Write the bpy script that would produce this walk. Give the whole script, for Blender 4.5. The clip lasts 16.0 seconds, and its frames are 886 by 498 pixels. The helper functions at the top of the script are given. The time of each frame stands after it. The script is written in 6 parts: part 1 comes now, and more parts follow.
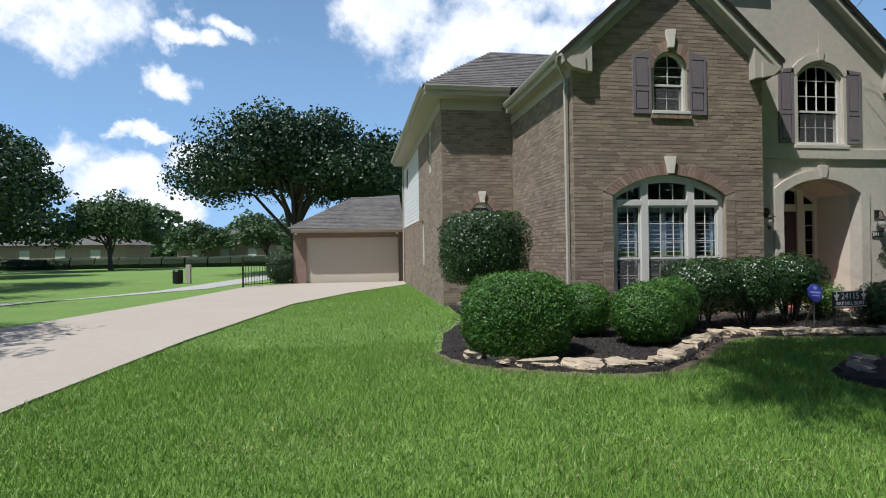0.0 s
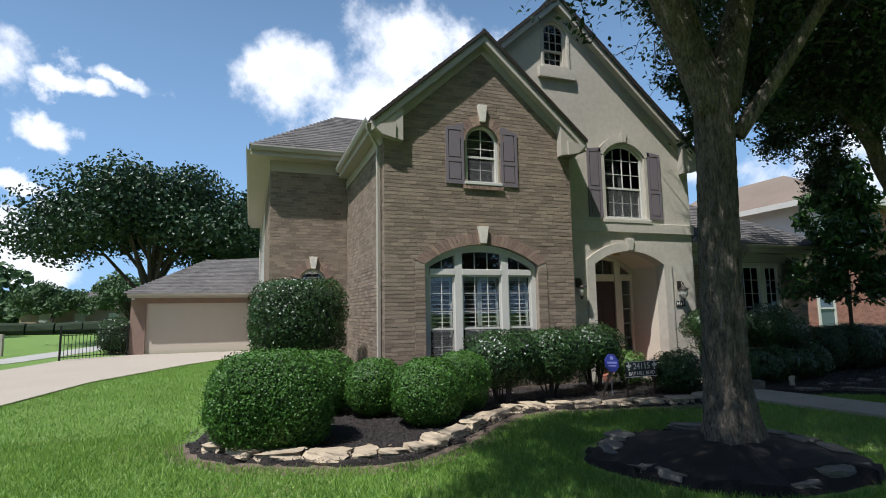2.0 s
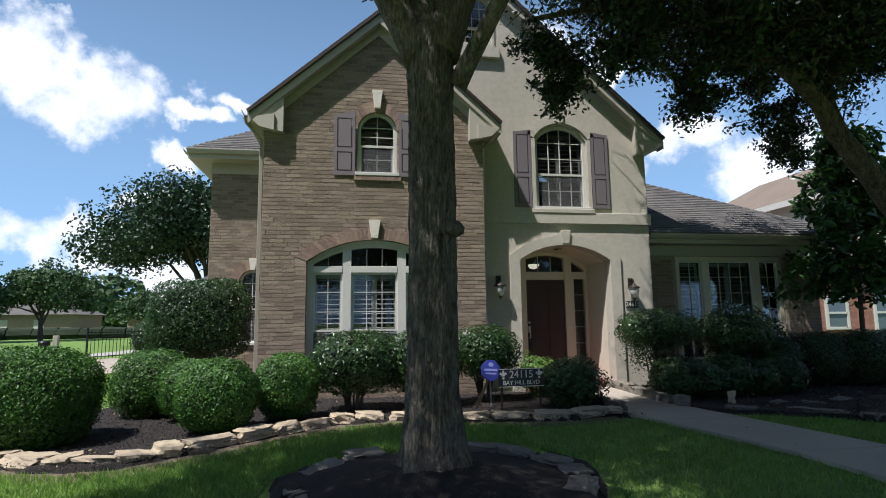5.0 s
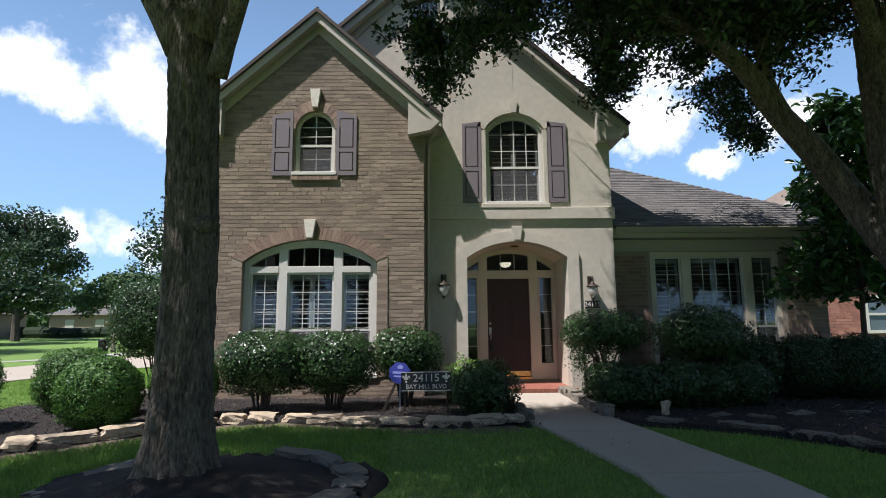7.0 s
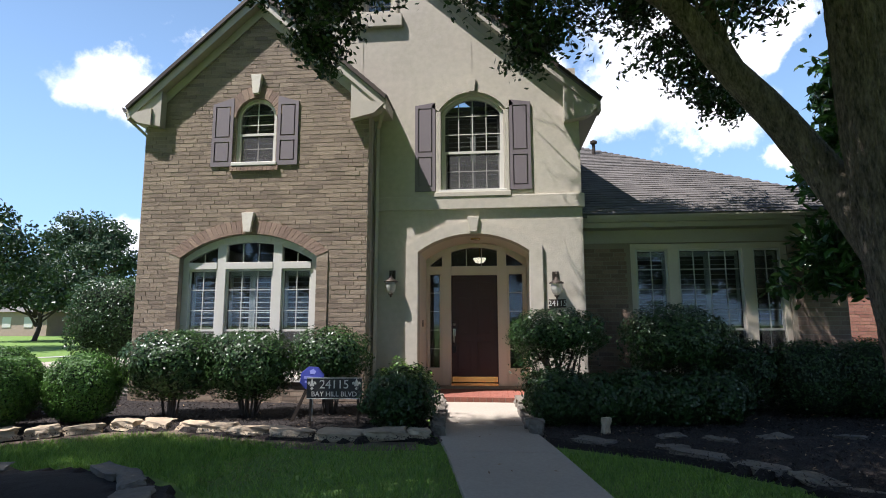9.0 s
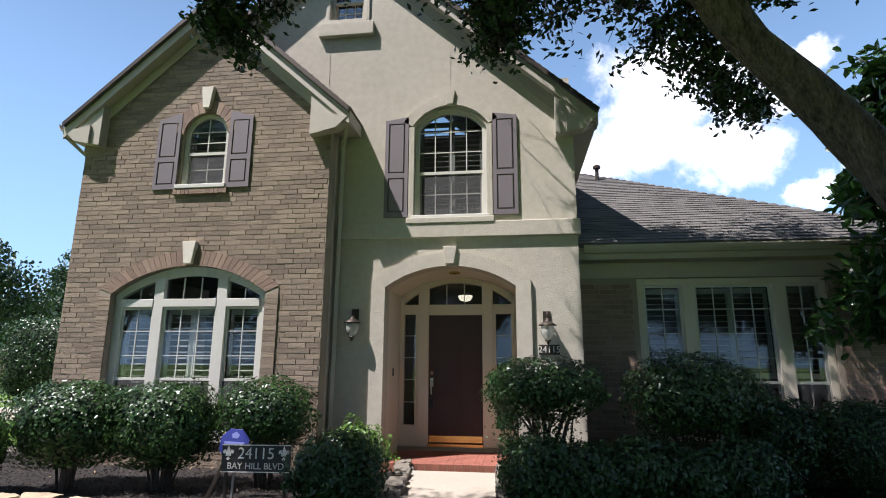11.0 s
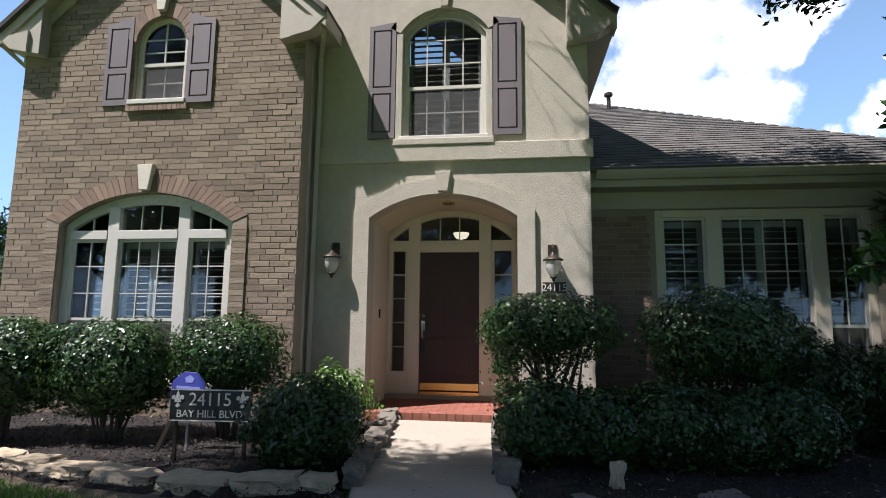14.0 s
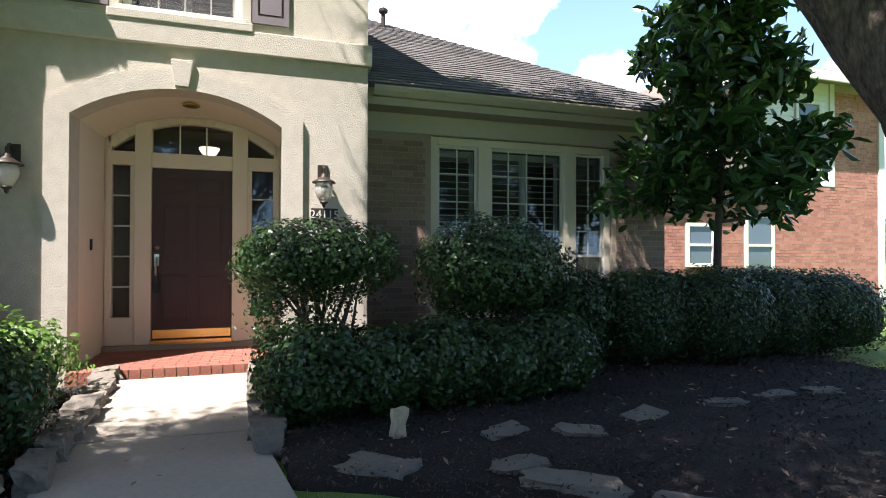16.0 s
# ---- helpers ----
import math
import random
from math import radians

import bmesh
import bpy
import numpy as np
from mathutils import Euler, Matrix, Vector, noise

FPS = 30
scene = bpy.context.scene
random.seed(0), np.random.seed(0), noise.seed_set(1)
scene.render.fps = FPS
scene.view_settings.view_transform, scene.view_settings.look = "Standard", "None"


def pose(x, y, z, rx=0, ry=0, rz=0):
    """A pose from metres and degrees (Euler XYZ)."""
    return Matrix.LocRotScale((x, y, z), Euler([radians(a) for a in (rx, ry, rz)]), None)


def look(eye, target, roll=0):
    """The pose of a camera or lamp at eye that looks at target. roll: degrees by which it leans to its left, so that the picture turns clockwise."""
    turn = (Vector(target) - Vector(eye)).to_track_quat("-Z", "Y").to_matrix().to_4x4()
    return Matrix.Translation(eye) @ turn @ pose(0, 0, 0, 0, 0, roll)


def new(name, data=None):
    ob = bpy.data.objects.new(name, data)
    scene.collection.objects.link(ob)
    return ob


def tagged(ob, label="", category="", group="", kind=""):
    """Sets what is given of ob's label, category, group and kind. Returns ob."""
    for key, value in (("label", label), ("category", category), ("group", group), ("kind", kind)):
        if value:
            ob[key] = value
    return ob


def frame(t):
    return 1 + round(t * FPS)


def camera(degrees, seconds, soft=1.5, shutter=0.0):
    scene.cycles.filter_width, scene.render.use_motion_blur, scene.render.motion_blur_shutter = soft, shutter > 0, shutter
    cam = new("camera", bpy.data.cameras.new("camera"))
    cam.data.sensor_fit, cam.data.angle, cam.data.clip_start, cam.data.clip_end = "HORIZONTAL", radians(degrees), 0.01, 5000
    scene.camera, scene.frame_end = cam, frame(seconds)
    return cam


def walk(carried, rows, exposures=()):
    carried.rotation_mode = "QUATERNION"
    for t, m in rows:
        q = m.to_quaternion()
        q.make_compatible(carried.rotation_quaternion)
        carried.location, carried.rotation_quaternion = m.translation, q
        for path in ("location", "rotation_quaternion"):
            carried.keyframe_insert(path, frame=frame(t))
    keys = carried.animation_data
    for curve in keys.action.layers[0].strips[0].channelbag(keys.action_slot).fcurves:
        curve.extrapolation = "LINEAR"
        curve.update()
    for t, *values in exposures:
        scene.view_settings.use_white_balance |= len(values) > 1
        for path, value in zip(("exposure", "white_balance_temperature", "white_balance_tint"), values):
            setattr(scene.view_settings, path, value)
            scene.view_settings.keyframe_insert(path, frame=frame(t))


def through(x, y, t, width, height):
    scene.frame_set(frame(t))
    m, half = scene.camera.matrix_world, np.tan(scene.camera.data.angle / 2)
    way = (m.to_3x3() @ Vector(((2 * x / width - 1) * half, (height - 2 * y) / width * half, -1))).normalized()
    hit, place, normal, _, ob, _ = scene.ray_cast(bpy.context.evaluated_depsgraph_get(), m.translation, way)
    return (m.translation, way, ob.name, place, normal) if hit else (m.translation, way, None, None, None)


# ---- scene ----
cam = camera(78.7, 16.0, soft=1.0)
METRES, EYE, TILT, LEAN, TURN = 14.4, 1.45, 0.0, 0.0, -9.1
ROWS = [
    (0.0, 0.0, 0.0, 0.0, 0.0, 0.22, 0.82),
    (0.5, 0.0203, 0.0017, 0.0026, -6.7, 0.62, 0.94),
    (1.0, 0.0487, 0.013, 0.007, -10.15, 2.7, 0.98),
    (1.5, 0.0828, 0.019, 0.009, -10.89, 5.76, 0.97),
    (2.0, 0.1253, 0.0261, 0.008, -10.41, 6.73, 0.93),
    (2.5, 0.1717, 0.0344, 0.0056, -9.8, 7.13, 0.94),
    (3.0, 0.2179, 0.0398, 0.0045, -8.34, 7.26, 0.89),
    (3.5, 0.2651, 0.0478, 0.0003, -6.23, 7.39, 0.88),
    (6.0, 0.4939, 0.0714, -0.0049, 3.93, 7.73, 0.62),
    (6.5, 0.5395, 0.0826, -0.0055, 5.96, 7.78, 0.59),
    (7.0, 0.5824, 0.0979, -0.0061, 8.34, 7.8, 0.48),
    (7.5, 0.6242, 0.1133, -0.0071, 11.11, 7.84, 0.42),
    (8.0, 0.6601, 0.1316, -0.0067, 13.15, 7.9, 0.34),
    (8.5, 0.6873, 0.1585, -0.0066, 14.15, 7.82, 0.27),
    (11.0, 0.7267, 0.2932, 0.0023, 16.48, 12.03, -0.29),
    (11.5, 0.7229, 0.3103, 0.0073, 16.78, 19.47, -0.39),
    (12.0, 0.7226, 0.3228, 0.0101, 16.89, 23.0, -0.49),
    (12.5, 0.7243, 0.3354, 0.0075, 16.9, 23.04, -0.49),
    (13.0, 0.7237, 0.3429, 0.0002, 16.83, 19.26, -0.5),
    (13.5, 0.7196, 0.3511, -0.0055, 16.77, 12.68, -0.53),
    (14.0, 0.7141, 0.3626, -0.0104, 16.45, 7.31, -0.54),
    (14.5, 0.7109, 0.3766, -0.0137, 13.98, 2.78, -0.52),
    (15.0, 0.7087, 0.3945, -0.0129, 7.16, 0.86, -0.44),
    (15.5, 0.7061, 0.407, -0.0136, -2.07, 0.51, -0.29),
    (16.0, 0.7012, 0.4211, -0.0134, -8.65, 0.63, -0.12),
]
walk(cam, [(t, pose(0, 0, EYE, TILT, LEAN, TURN) @ pose(METRES * x, METRES * y, METRES * z, 90 + pitch, roll, yaw)) for t, x, y, z, yaw, pitch, roll in ROWS],
     exposures=[(0.0, 0.3, 5950, 12), (3.5, 0.45, 6000, 12), (6.0, 0.5, 6050, 14), (8.5, 0.98, 6150, 17), (11.0, 0.98, 6150, 17), (13.5, 0.88, 6150, 17), (15.0, 1.35, 6300, 18), (16.0, 1.72, 6350, 18)])

# ---- light ----
SUN = Vector((-1.4, -1.0, 3.1)).normalized()
world = bpy.data.worlds.new("world")
scene.world = world
world.use_nodes = True
wn, wl = world.node_tree.nodes, world.node_tree.links
wn.clear()
w_out = wn.new("ShaderNodeOutputWorld")
w_bg = wn.new("ShaderNodeBackground")
w_bg.inputs[1].default_value = 0.055
wl.new(w_bg.outputs[0], w_out.inputs[0])
sky = wn.new("ShaderNodeTexSky")
sky.sky_type = "NISHITA"
sky.sun_disc = False
sky.sun_elevation = math.asin(SUN.z)
sky.sun_rotation = math.atan2(SUN.x, SUN.y)
sky.air_density, sky.dust_density, sky.ozone_density = 1.0, 0.4, 1.2
w_tc = wn.new("ShaderNodeTexCoord")


def wmath(op, a, b=None, c=None):
    n = wn.new("ShaderNodeMath")
    n.operation = op
    for k, v in enumerate((a, b, c)):
        if v is None:
            continue
        if isinstance(v, (int, float)):
            n.inputs[k].default_value = v
        else:
            wl.new(v, n.inputs[k])
    return n.outputs[0]


# cumulus clouds: azimuth from +y to the right, elevation, half width and half height in degrees
CLOUDS = [(-24.5, 20.5, 6.5, 4.5), (-29.5, 22.5, 6, 4), (-37, 21.5, 7, 3.6), (-13.2, 22.4, 3.4, 1.5), (-16, 20.2, 3, 1.7), (-18.2, 15.6, 2.8, 2.2),
          (-20.6, 11, 2.2, 1.2), (-28.5, 8.6, 7, 3), (-22.5, 7, 6, 2.4), (-17, 5, 5, 2), (-15.5, 9.6, 3.2, 1.8), (-36, 7.5, 6, 3),
          (4, 22.5, 6, 5.5), (12, 22, 9, 5), (17.5, 25, 10, 7), (21, 20, 7, 3.5), (28, 25, 4, 2.5), (28.6, 15.2, 2.8, 1.6), (35, 17, 4, 2.8),
          (41, 13.5, 6, 4.5), (63, 12, 14, 6), (-70, 14, 12, 5), (110, 18, 14, 6), (-140, 18, 14, 6)]
w_noise = wn.new("ShaderNodeTexNoise")
w_noise.inputs["Scale"].default_value, w_noise.inputs["Detail"].default_value, w_noise.inputs["Roughness"].default_value = 10.0, 9.0, 0.6
wl.new(w_tc.outputs["Generated"], w_noise.inputs["Vector"])
w_fine = wn.new("ShaderNodeTexNoise")
w_fine.inputs["Scale"].default_value, w_fine.inputs["Detail"].default_value = 16.0, 6.0
wl.new(w_tc.outputs["Generated"], w_fine.inputs["Vector"])
w_warp = wn.new("ShaderNodeTexNoise")
w_warp.inputs["Scale"].default_value, w_warp.inputs["Detail"].default_value, w_warp.inputs["Roughness"].default_value = 7.0, 7.0, 0.6
wl.new(w_tc.outputs["Generated"], w_warp.inputs["Vector"])
w_off = wn.new("ShaderNodeVectorMath")
w_off.operation = "MULTIPLY_ADD"
w_off.inputs[1].default_value = (0.19, 0.19, 0.19)
w_off.inputs[2].default_value = (-0.095, -0.095, -0.095)
wl.new(w_warp.outputs["Color"], w_off.inputs[0])
w_dir = wn.new("ShaderNodeVectorMath")
w_dir.operation = "ADD"
wl.new(w_tc.outputs["Generated"], w_dir.inputs[0])
wl.new(w_off.outputs[0], w_dir.inputs[1])
total = None
for az, el, hw, hh in CLOUDS:
    c = Vector((math.sin(radians(az)) * math.cos(radians(el)), math.cos(radians(az)) * math.cos(radians(el)), math.sin(radians(el))))
    side = Vector((math.cos(radians(az)), -math.sin(radians(az)), 0))
    up = side.cross(c)
    ds = []
    for axis, half in ((side, hw), (up, hh)):
        d = wn.new("ShaderNodeVectorMath")
        d.operation = "DOT_PRODUCT"
        wl.new(w_dir.outputs[0], d.inputs[0])
        d.inputs[1].default_value = axis / math.sin(radians(half * 1.12))
        ds.append(wmath("MULTIPLY", d.outputs["Value"], d.outputs["Value"]))
    f = wn.new("ShaderNodeVectorMath")
    f.operation = "DOT_PRODUCT"
    wl.new(w_dir.outputs[0], f.inputs[0])
    f.inputs[1].default_value = c
    ahead = wmath("GREATER_THAN", f.outputs["Value"], 0.0)
    blob = wmath("MULTIPLY", wmath("MAXIMUM", wmath("SUBTRACT", 1.0, wmath("ADD", ds[0], ds[1])), 0.0), ahead)
    total = blob if total is None else wmath("MAXIMUM", total, blob)
dens = wmath("ADD", total, wmath("MULTIPLY", wmath("SUBTRACT", w_noise.outputs[0], 0.5), 2.4))
edge = wn.new("ShaderNodeMapRange")
edge.interpolation_type = "SMOOTHSTEP"
edge.inputs[1].default_value, edge.inputs[2].default_value = 0.20, 0.95
wl.new(dens, edge.inputs[0])
w_cl = wn.new("ShaderNodeMix")
w_cl.data_type = "RGBA"
w_cl.inputs[6].default_value, w_cl.inputs[7].default_value = (10.2, 11.2, 12.8, 1), (16.5, 16.5, 16.6, 1)
wl.new(wmath("MULTIPLY", w_fine.outputs[0], wmath("ADD", 0.9, total)), w_cl.inputs[0])
w_mix = wn.new("ShaderNodeMix")
w_mix.data_type = "RGBA"
wl.new(wmath("MULTIPLY", edge.outputs[0], wmath("GREATER_THAN", total, 0.0)), w_mix.inputs[0])
w_haze = wn.new("ShaderNodeMix")
w_haze.data_type = "RGBA"
w_haze.inputs[7].default_value = (5.6, 9.8, 15.2, 1)
w_up = wn.new("ShaderNodeSeparateXYZ")
wl.new(w_tc.outputs["Generated"], w_up.inputs[0])
w_low = wn.new("ShaderNodeMapRange")
for k, v in enumerate((0.0, 0.75, 0.78, 0.06)):
    w_low.inputs[1 + k].default_value = v
wl.new(w_up.outputs[2], w_low.inputs[0])
wl.new(w_low.outputs[0], w_haze.inputs[0])
wl.new(sky.outputs[0], w_haze.inputs[6])
wl.new(w_haze.outputs[2], w_mix.inputs[6])
wl.new(w_cl.outputs[2], w_mix.inputs[7])
wl.new(w_mix.outputs[2], w_bg.inputs[0])

sun_data = bpy.data.lights.new("sun", "SUN")
sun_data.energy, sun_data.angle, sun_data.color = 5.0, radians(0.53), (1.0, 0.955, 0.89)
sun = new("sun", sun_data)
sun.matrix_world = look((0, 0, 40), Vector((0, 0, 40)) - SUN)

# ---- materials ----


def material(name, colour, rough=0.7, metal=0.0, vary=0.0, grain=40.0, stain=2.0, bump=0.0, bump_scale=60.0, relief=0.02, spread=0.0, second=None, spec=0.5, stretch=1.0):
    """A procedural surface: fine grain and broad stains vary the colour by `vary`, relief by `bump`, and each piece by `spread`."""
    m = bpy.data.materials.new(name)
    m.use_nodes = True
    n, l = m.node_tree.nodes, m.node_tree.links
    p = n["Principled BSDF"]
    p.inputs["Roughness"].default_value, p.inputs["Metallic"].default_value = rough, metal
    p.inputs["Specular IOR Level"].default_value = spec
    co = n.new("ShaderNodeTexCoord").outputs["Object"]
    if stretch != 1.0:
        mp = n.new("ShaderNodeMapping")
        mp.inputs["Scale"].default_value = (1, 1, stretch)
        l.new(co, mp.inputs["Vector"])
        co = mp.outputs[0]
    base = n.new("ShaderNodeMix")
    base.data_type = "RGBA"
    base.inputs[6].default_value = (*colour, 1)
    base.inputs[7].default_value = (*(second or [c * 0.55 for c in colour]), 1)
    fine, broad = n.new("ShaderNodeTexNoise"), n.new("ShaderNodeTexNoise")
    for node, sc, det in ((fine, grain, 6.0), (broad, stain, 4.0)):
        node.inputs["Scale"].default_value, node.inputs["Detail"].default_value = sc, det
        l.new(co, node.inputs["Vector"])

    def math2(op, a, b):
        k = n.new("ShaderNodeMath")
        k.operation = op
        for q, v in enumerate((a, b)):
            if isinstance(v, (int, float)):
                k.inputs[q].default_value = v
            else:
                l.new(v, k.inputs[q])
        return k.outputs[0]

    f = math2("MULTIPLY", math2("ADD", math2("MULTIPLY", fine.outputs[0], 0.55), math2("MULTIPLY", broad.outputs[0], 0.45)), 1.0)
    ramp = n.new("ShaderNodeMapRange")
    ramp.inputs[1].default_value, ramp.inputs[2].default_value = 0.36, 0.66
    ramp.inputs[3].default_value, ramp.inputs[4].default_value = 0.0, vary
    l.new(f, ramp.inputs[0])
    fac = ramp.outputs[0]
    if spread:
        r = math2("FRACT", math2("ADD", n.new("ShaderNodeObjectInfo").outputs["Random"], n.new("ShaderNodeNewGeometry").outputs["Random Per Island"]), 0.0)
        fac = math2("MINIMUM", math2("ADD", fac, math2("MULTIPLY", r, spread)), 1.0)
    l.new(fac, base.inputs[0])
    l.new(base.outputs[2], p.inputs["Base Color"])
    if bump:
        b = n.new("ShaderNodeBump")
        bn = n.new("ShaderNodeTexNoise")
        bn.inputs["Scale"].default_value, bn.inputs["Detail"].default_value = bump_scale, 5.0
        l.new(co, bn.inputs["Vector"])
        b.inputs["Strength"].default_value, b.inputs["Distance"].default_value = bump, relief
        l.new(bn.outputs[0], b.inputs["Height"])
        l.new(b.outputs[0], p.inputs["Normal"])
    return m


def leaf_material(name, light, dark, rough=0.4, through=0.25):
    m = material(name, light, rough, vary=0.35, grain=30, stain=1.5, spread=0.75, second=dark, spec=0.4)
    n, l = m.node_tree.nodes, m.node_tree.links
    p = n["Principled BSDF"]
    t = n.new("ShaderNodeBsdfTranslucent")
    l.new(p.inputs["Base Color"].links[0].from_socket, t.inputs[0])
    mix = n.new("ShaderNodeMixShader")
    mix.inputs[0].default_value = through
    l.new(p.outputs[0], mix.inputs[1])
    l.new(t.outputs[0], mix.inputs[2])
    l.new(mix.outputs[0], n["Material Output"].inputs[0])
    return m


def glass_material(name, tint=(1, 1, 1)):
    m = bpy.data.materials.new(name)
    m.use_nodes = True
    n, l = m.node_tree.nodes, m.node_tree.links
    n.remove(n["Principled BSDF"])
    t, g, f, mix = n.new("ShaderNodeBsdfTransparent"), n.new("ShaderNodeBsdfGlossy"), n.new("ShaderNodeFresnel"), n.new("ShaderNodeMixShader")
    t.inputs[0].default_value = (*tint, 1)
    g.inputs["Roughness"].default_value = 0.02
    f.inputs[0].default_value = 1.55
    l.new(f.outputs[0], mix.inputs[0])
    l.new(t.outputs[0], mix.inputs[1])
    l.new(g.outputs[0], mix.inputs[2])
    l.new(mix.outputs[0], n["Material Output"].inputs[0])
    return m


def glow_material(name, colour, strength):
    m = material(name, colour, 0.5)
    p = m.node_tree.nodes["Principled BSDF"]
    p.inputs["Emission Color"].default_value, p.inputs["Emission Strength"].default_value = (*colour, 1), strength
    return m


BRICK = material("tan_brick", (0.315, 0.245, 0.175), 0.85, vary=0.45, grain=35, stain=1.2, spread=0.65, second=(0.15, 0.11, 0.08), bump=0.5, bump_scale=70)
MORTAR = material("mortar", (0.33, 0.275, 0.21), 0.95, vary=0.5, grain=50, bump=0.4, bump_scale=120)
SOLDIER = material("soldier_brick", (0.33, 0.23, 0.165), 0.85, vary=0.45, grain=30, spread=0.75, second=(0.19, 0.125, 0.095), bump=0.5, bump_scale=70)
RED_BRICK = material("red_brick", (0.43, 0.20, 0.145), 0.85, vary=0.4, grain=30, spread=0.7, second=(0.25, 0.10, 0.075), bump=0.4)
PAVER = material("red_paver", (0.34, 0.12, 0.08), 0.75, vary=0.4, grain=30, spread=0.5, second=(0.2, 0.07, 0.05), bump=0.4)
STUCCO = material("stucco", (0.50, 0.455, 0.375), 0.92, vary=0.55, grain=10, stain=0.8, second=(0.36, 0.325, 0.265), bump=0.45, bump_scale=95)
TRIM = material("tan_trim_paint", (0.41, 0.37, 0.305), 0.6, vary=0.35, grain=20, stain=0.8, second=(0.32, 0.285, 0.235), bump=0.08)
WHITE = material("white_paint", (0.56, 0.54, 0.485), 0.5, vary=0.3, grain=20, second=(0.45, 0.43, 0.385), bump=0.05)
CREAM = material("cream_paint", (0.60, 0.53, 0.42), 0.55, vary=0.2, grain=20, second=(0.52, 0.45, 0.35), bump=0.05)
CAST = material("cast_stone", (0.66, 0.61, 0.52), 0.85, vary=0.4, grain=25, second=(0.5, 0.45, 0.37), bump=0.4)
SHUTTER = material("shutter_paint", (0.165, 0.138, 0.148), 0.6, vary=0.3, grain=25, second=(0.125, 0.103, 0.112), bump=0.08)
SHINGLE = material("asphalt_shingle", (0.155, 0.142, 0.13), 0.95, vary=0.5, grain=60, stain=1.0, spread=0.6, second=(0.07, 0.065, 0.06), bump=0.6, bump_scale=150)
GLASS = glass_material("window_glass", (0.82, 0.86, 0.86))
CLEAR = material("seeded_lamp_glass", (0.82, 0.80, 0.74), 0.15, vary=0.3, grain=60, bump=0.3, bump_scale=80)
CLEAR.node_tree.nodes["Principled BSDF"].inputs["Transmission Weight"].default_value = 0.55
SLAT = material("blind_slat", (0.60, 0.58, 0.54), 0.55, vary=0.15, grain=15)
# Darker copy of the slat: shade in the upper windows put into its colour.
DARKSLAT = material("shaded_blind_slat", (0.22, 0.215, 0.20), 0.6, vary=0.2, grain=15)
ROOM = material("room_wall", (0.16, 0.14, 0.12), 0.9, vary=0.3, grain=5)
DOOR = material("mahogany_door", (0.036, 0.011, 0.009), 0.5, vary=0.5, grain=25, second=(0.045, 0.014, 0.011), bump=0.08)
BRASS = material("brass", (0.72, 0.48, 0.16), 0.25, 1.0, vary=0.3, grain=15, second=(0.55, 0.36, 0.13))
NICKEL = material("worn_nickel", (0.55, 0.52, 0.46), 0.3, 1.0, vary=0.3, grain=20)
IRON = material("black_iron", (0.022, 0.021, 0.02), 0.45, 0.6, vary=0.3, grain=30)
BRONZE = material("dark_bronze", (0.055, 0.042, 0.032), 0.5, 0.5, vary=0.4, grain=25)
CONCRETE = material("walk_concrete", (0.40, 0.35, 0.285), 0.9, vary=0.5, grain=30, stain=0.9, second=(0.27, 0.235, 0.19), bump=0.25, bump_scale=90)
DRIVE = material("driveway_concrete", (0.36, 0.315, 0.255), 0.9, vary=0.7, grain=14, stain=0.5, second=(0.31, 0.265, 0.21), bump=0.2, bump_scale=60)
PATH = material("cart_path", (0.36, 0.35, 0.32), 0.9, vary=0.4, grain=6)
MULCH = material("dark_mulch", (0.0182, 0.0122, 0.0093), 0.95, vary=0.8, grain=60, stain=3, second=(0.006, 0.005, 0.004), bump=1.0, bump_scale=70)
SOIL = material("bare_soil", (0.17, 0.125, 0.088), 0.95, vary=0.8, grain=30, stain=4, second=(0.075, 0.055, 0.04), bump=0.8, bump_scale=50)
CHIP = material("mulch_chip", (0.08, 0.062, 0.05), 0.9, spread=1.0, second=(0.012, 0.009, 0.008))
LITTER = material("dry_leaf", (0.34, 0.24, 0.14), 0.8, spread=1.0, second=(0.16, 0.10, 0.055))
STONE = material("edging_stone", (0.47, 0.38, 0.255), 0.9, vary=0.6, grain=14, stain=4, spread=0.35, second=(0.27, 0.215, 0.155), bump=0.7, bump_scale=25)
GREYSTONE = material("grey_stone", (0.20, 0.17, 0.126), 0.92, vary=0.7, grain=16, stain=5, spread=0.3, second=(0.12, 0.11, 0.10), bump=0.9, bump_scale=22)
BARK = material("oak_bark", (0.18, 0.146, 0.112), 0.95, vary=1.0, grain=55, stain=16, second=(0.020, 0.017, 0.014), bump=1.0, bump_scale=48, relief=0.05, stretch=0.3)
TWIG = material("twig_bark", (0.09, 0.07, 0.055), 0.95, vary=0.6, grain=30, second=(0.04, 0.03, 0.025))
LAWN = material("lawn_ground", (0.15, 0.25, 0.045), 0.95, vary=0.75, grain=9, stain=0.8, second=(0.085, 0.155, 0.03), bump=1.0, bump_scale=90)
BLADE = leaf_material("grass_blade", (0.30, 0.46, 0.085), (0.075, 0.18, 0.025), 0.5, 0.35)
BOXLEAF = leaf_material("boxwood_leaf", (0.085, 0.20, 0.022), (0.022, 0.068, 0.009), 0.5, 0.15)
DARKLEAF = leaf_material("shrub_leaf", (0.048, 0.100, 0.024), (0.012, 0.034, 0.009), 0.32, 0.12)
NANDINA = leaf_material("bright_shrub_leaf", (0.17, 0.29, 0.06), (0.08, 0.165, 0.03), 0.4, 0.25)
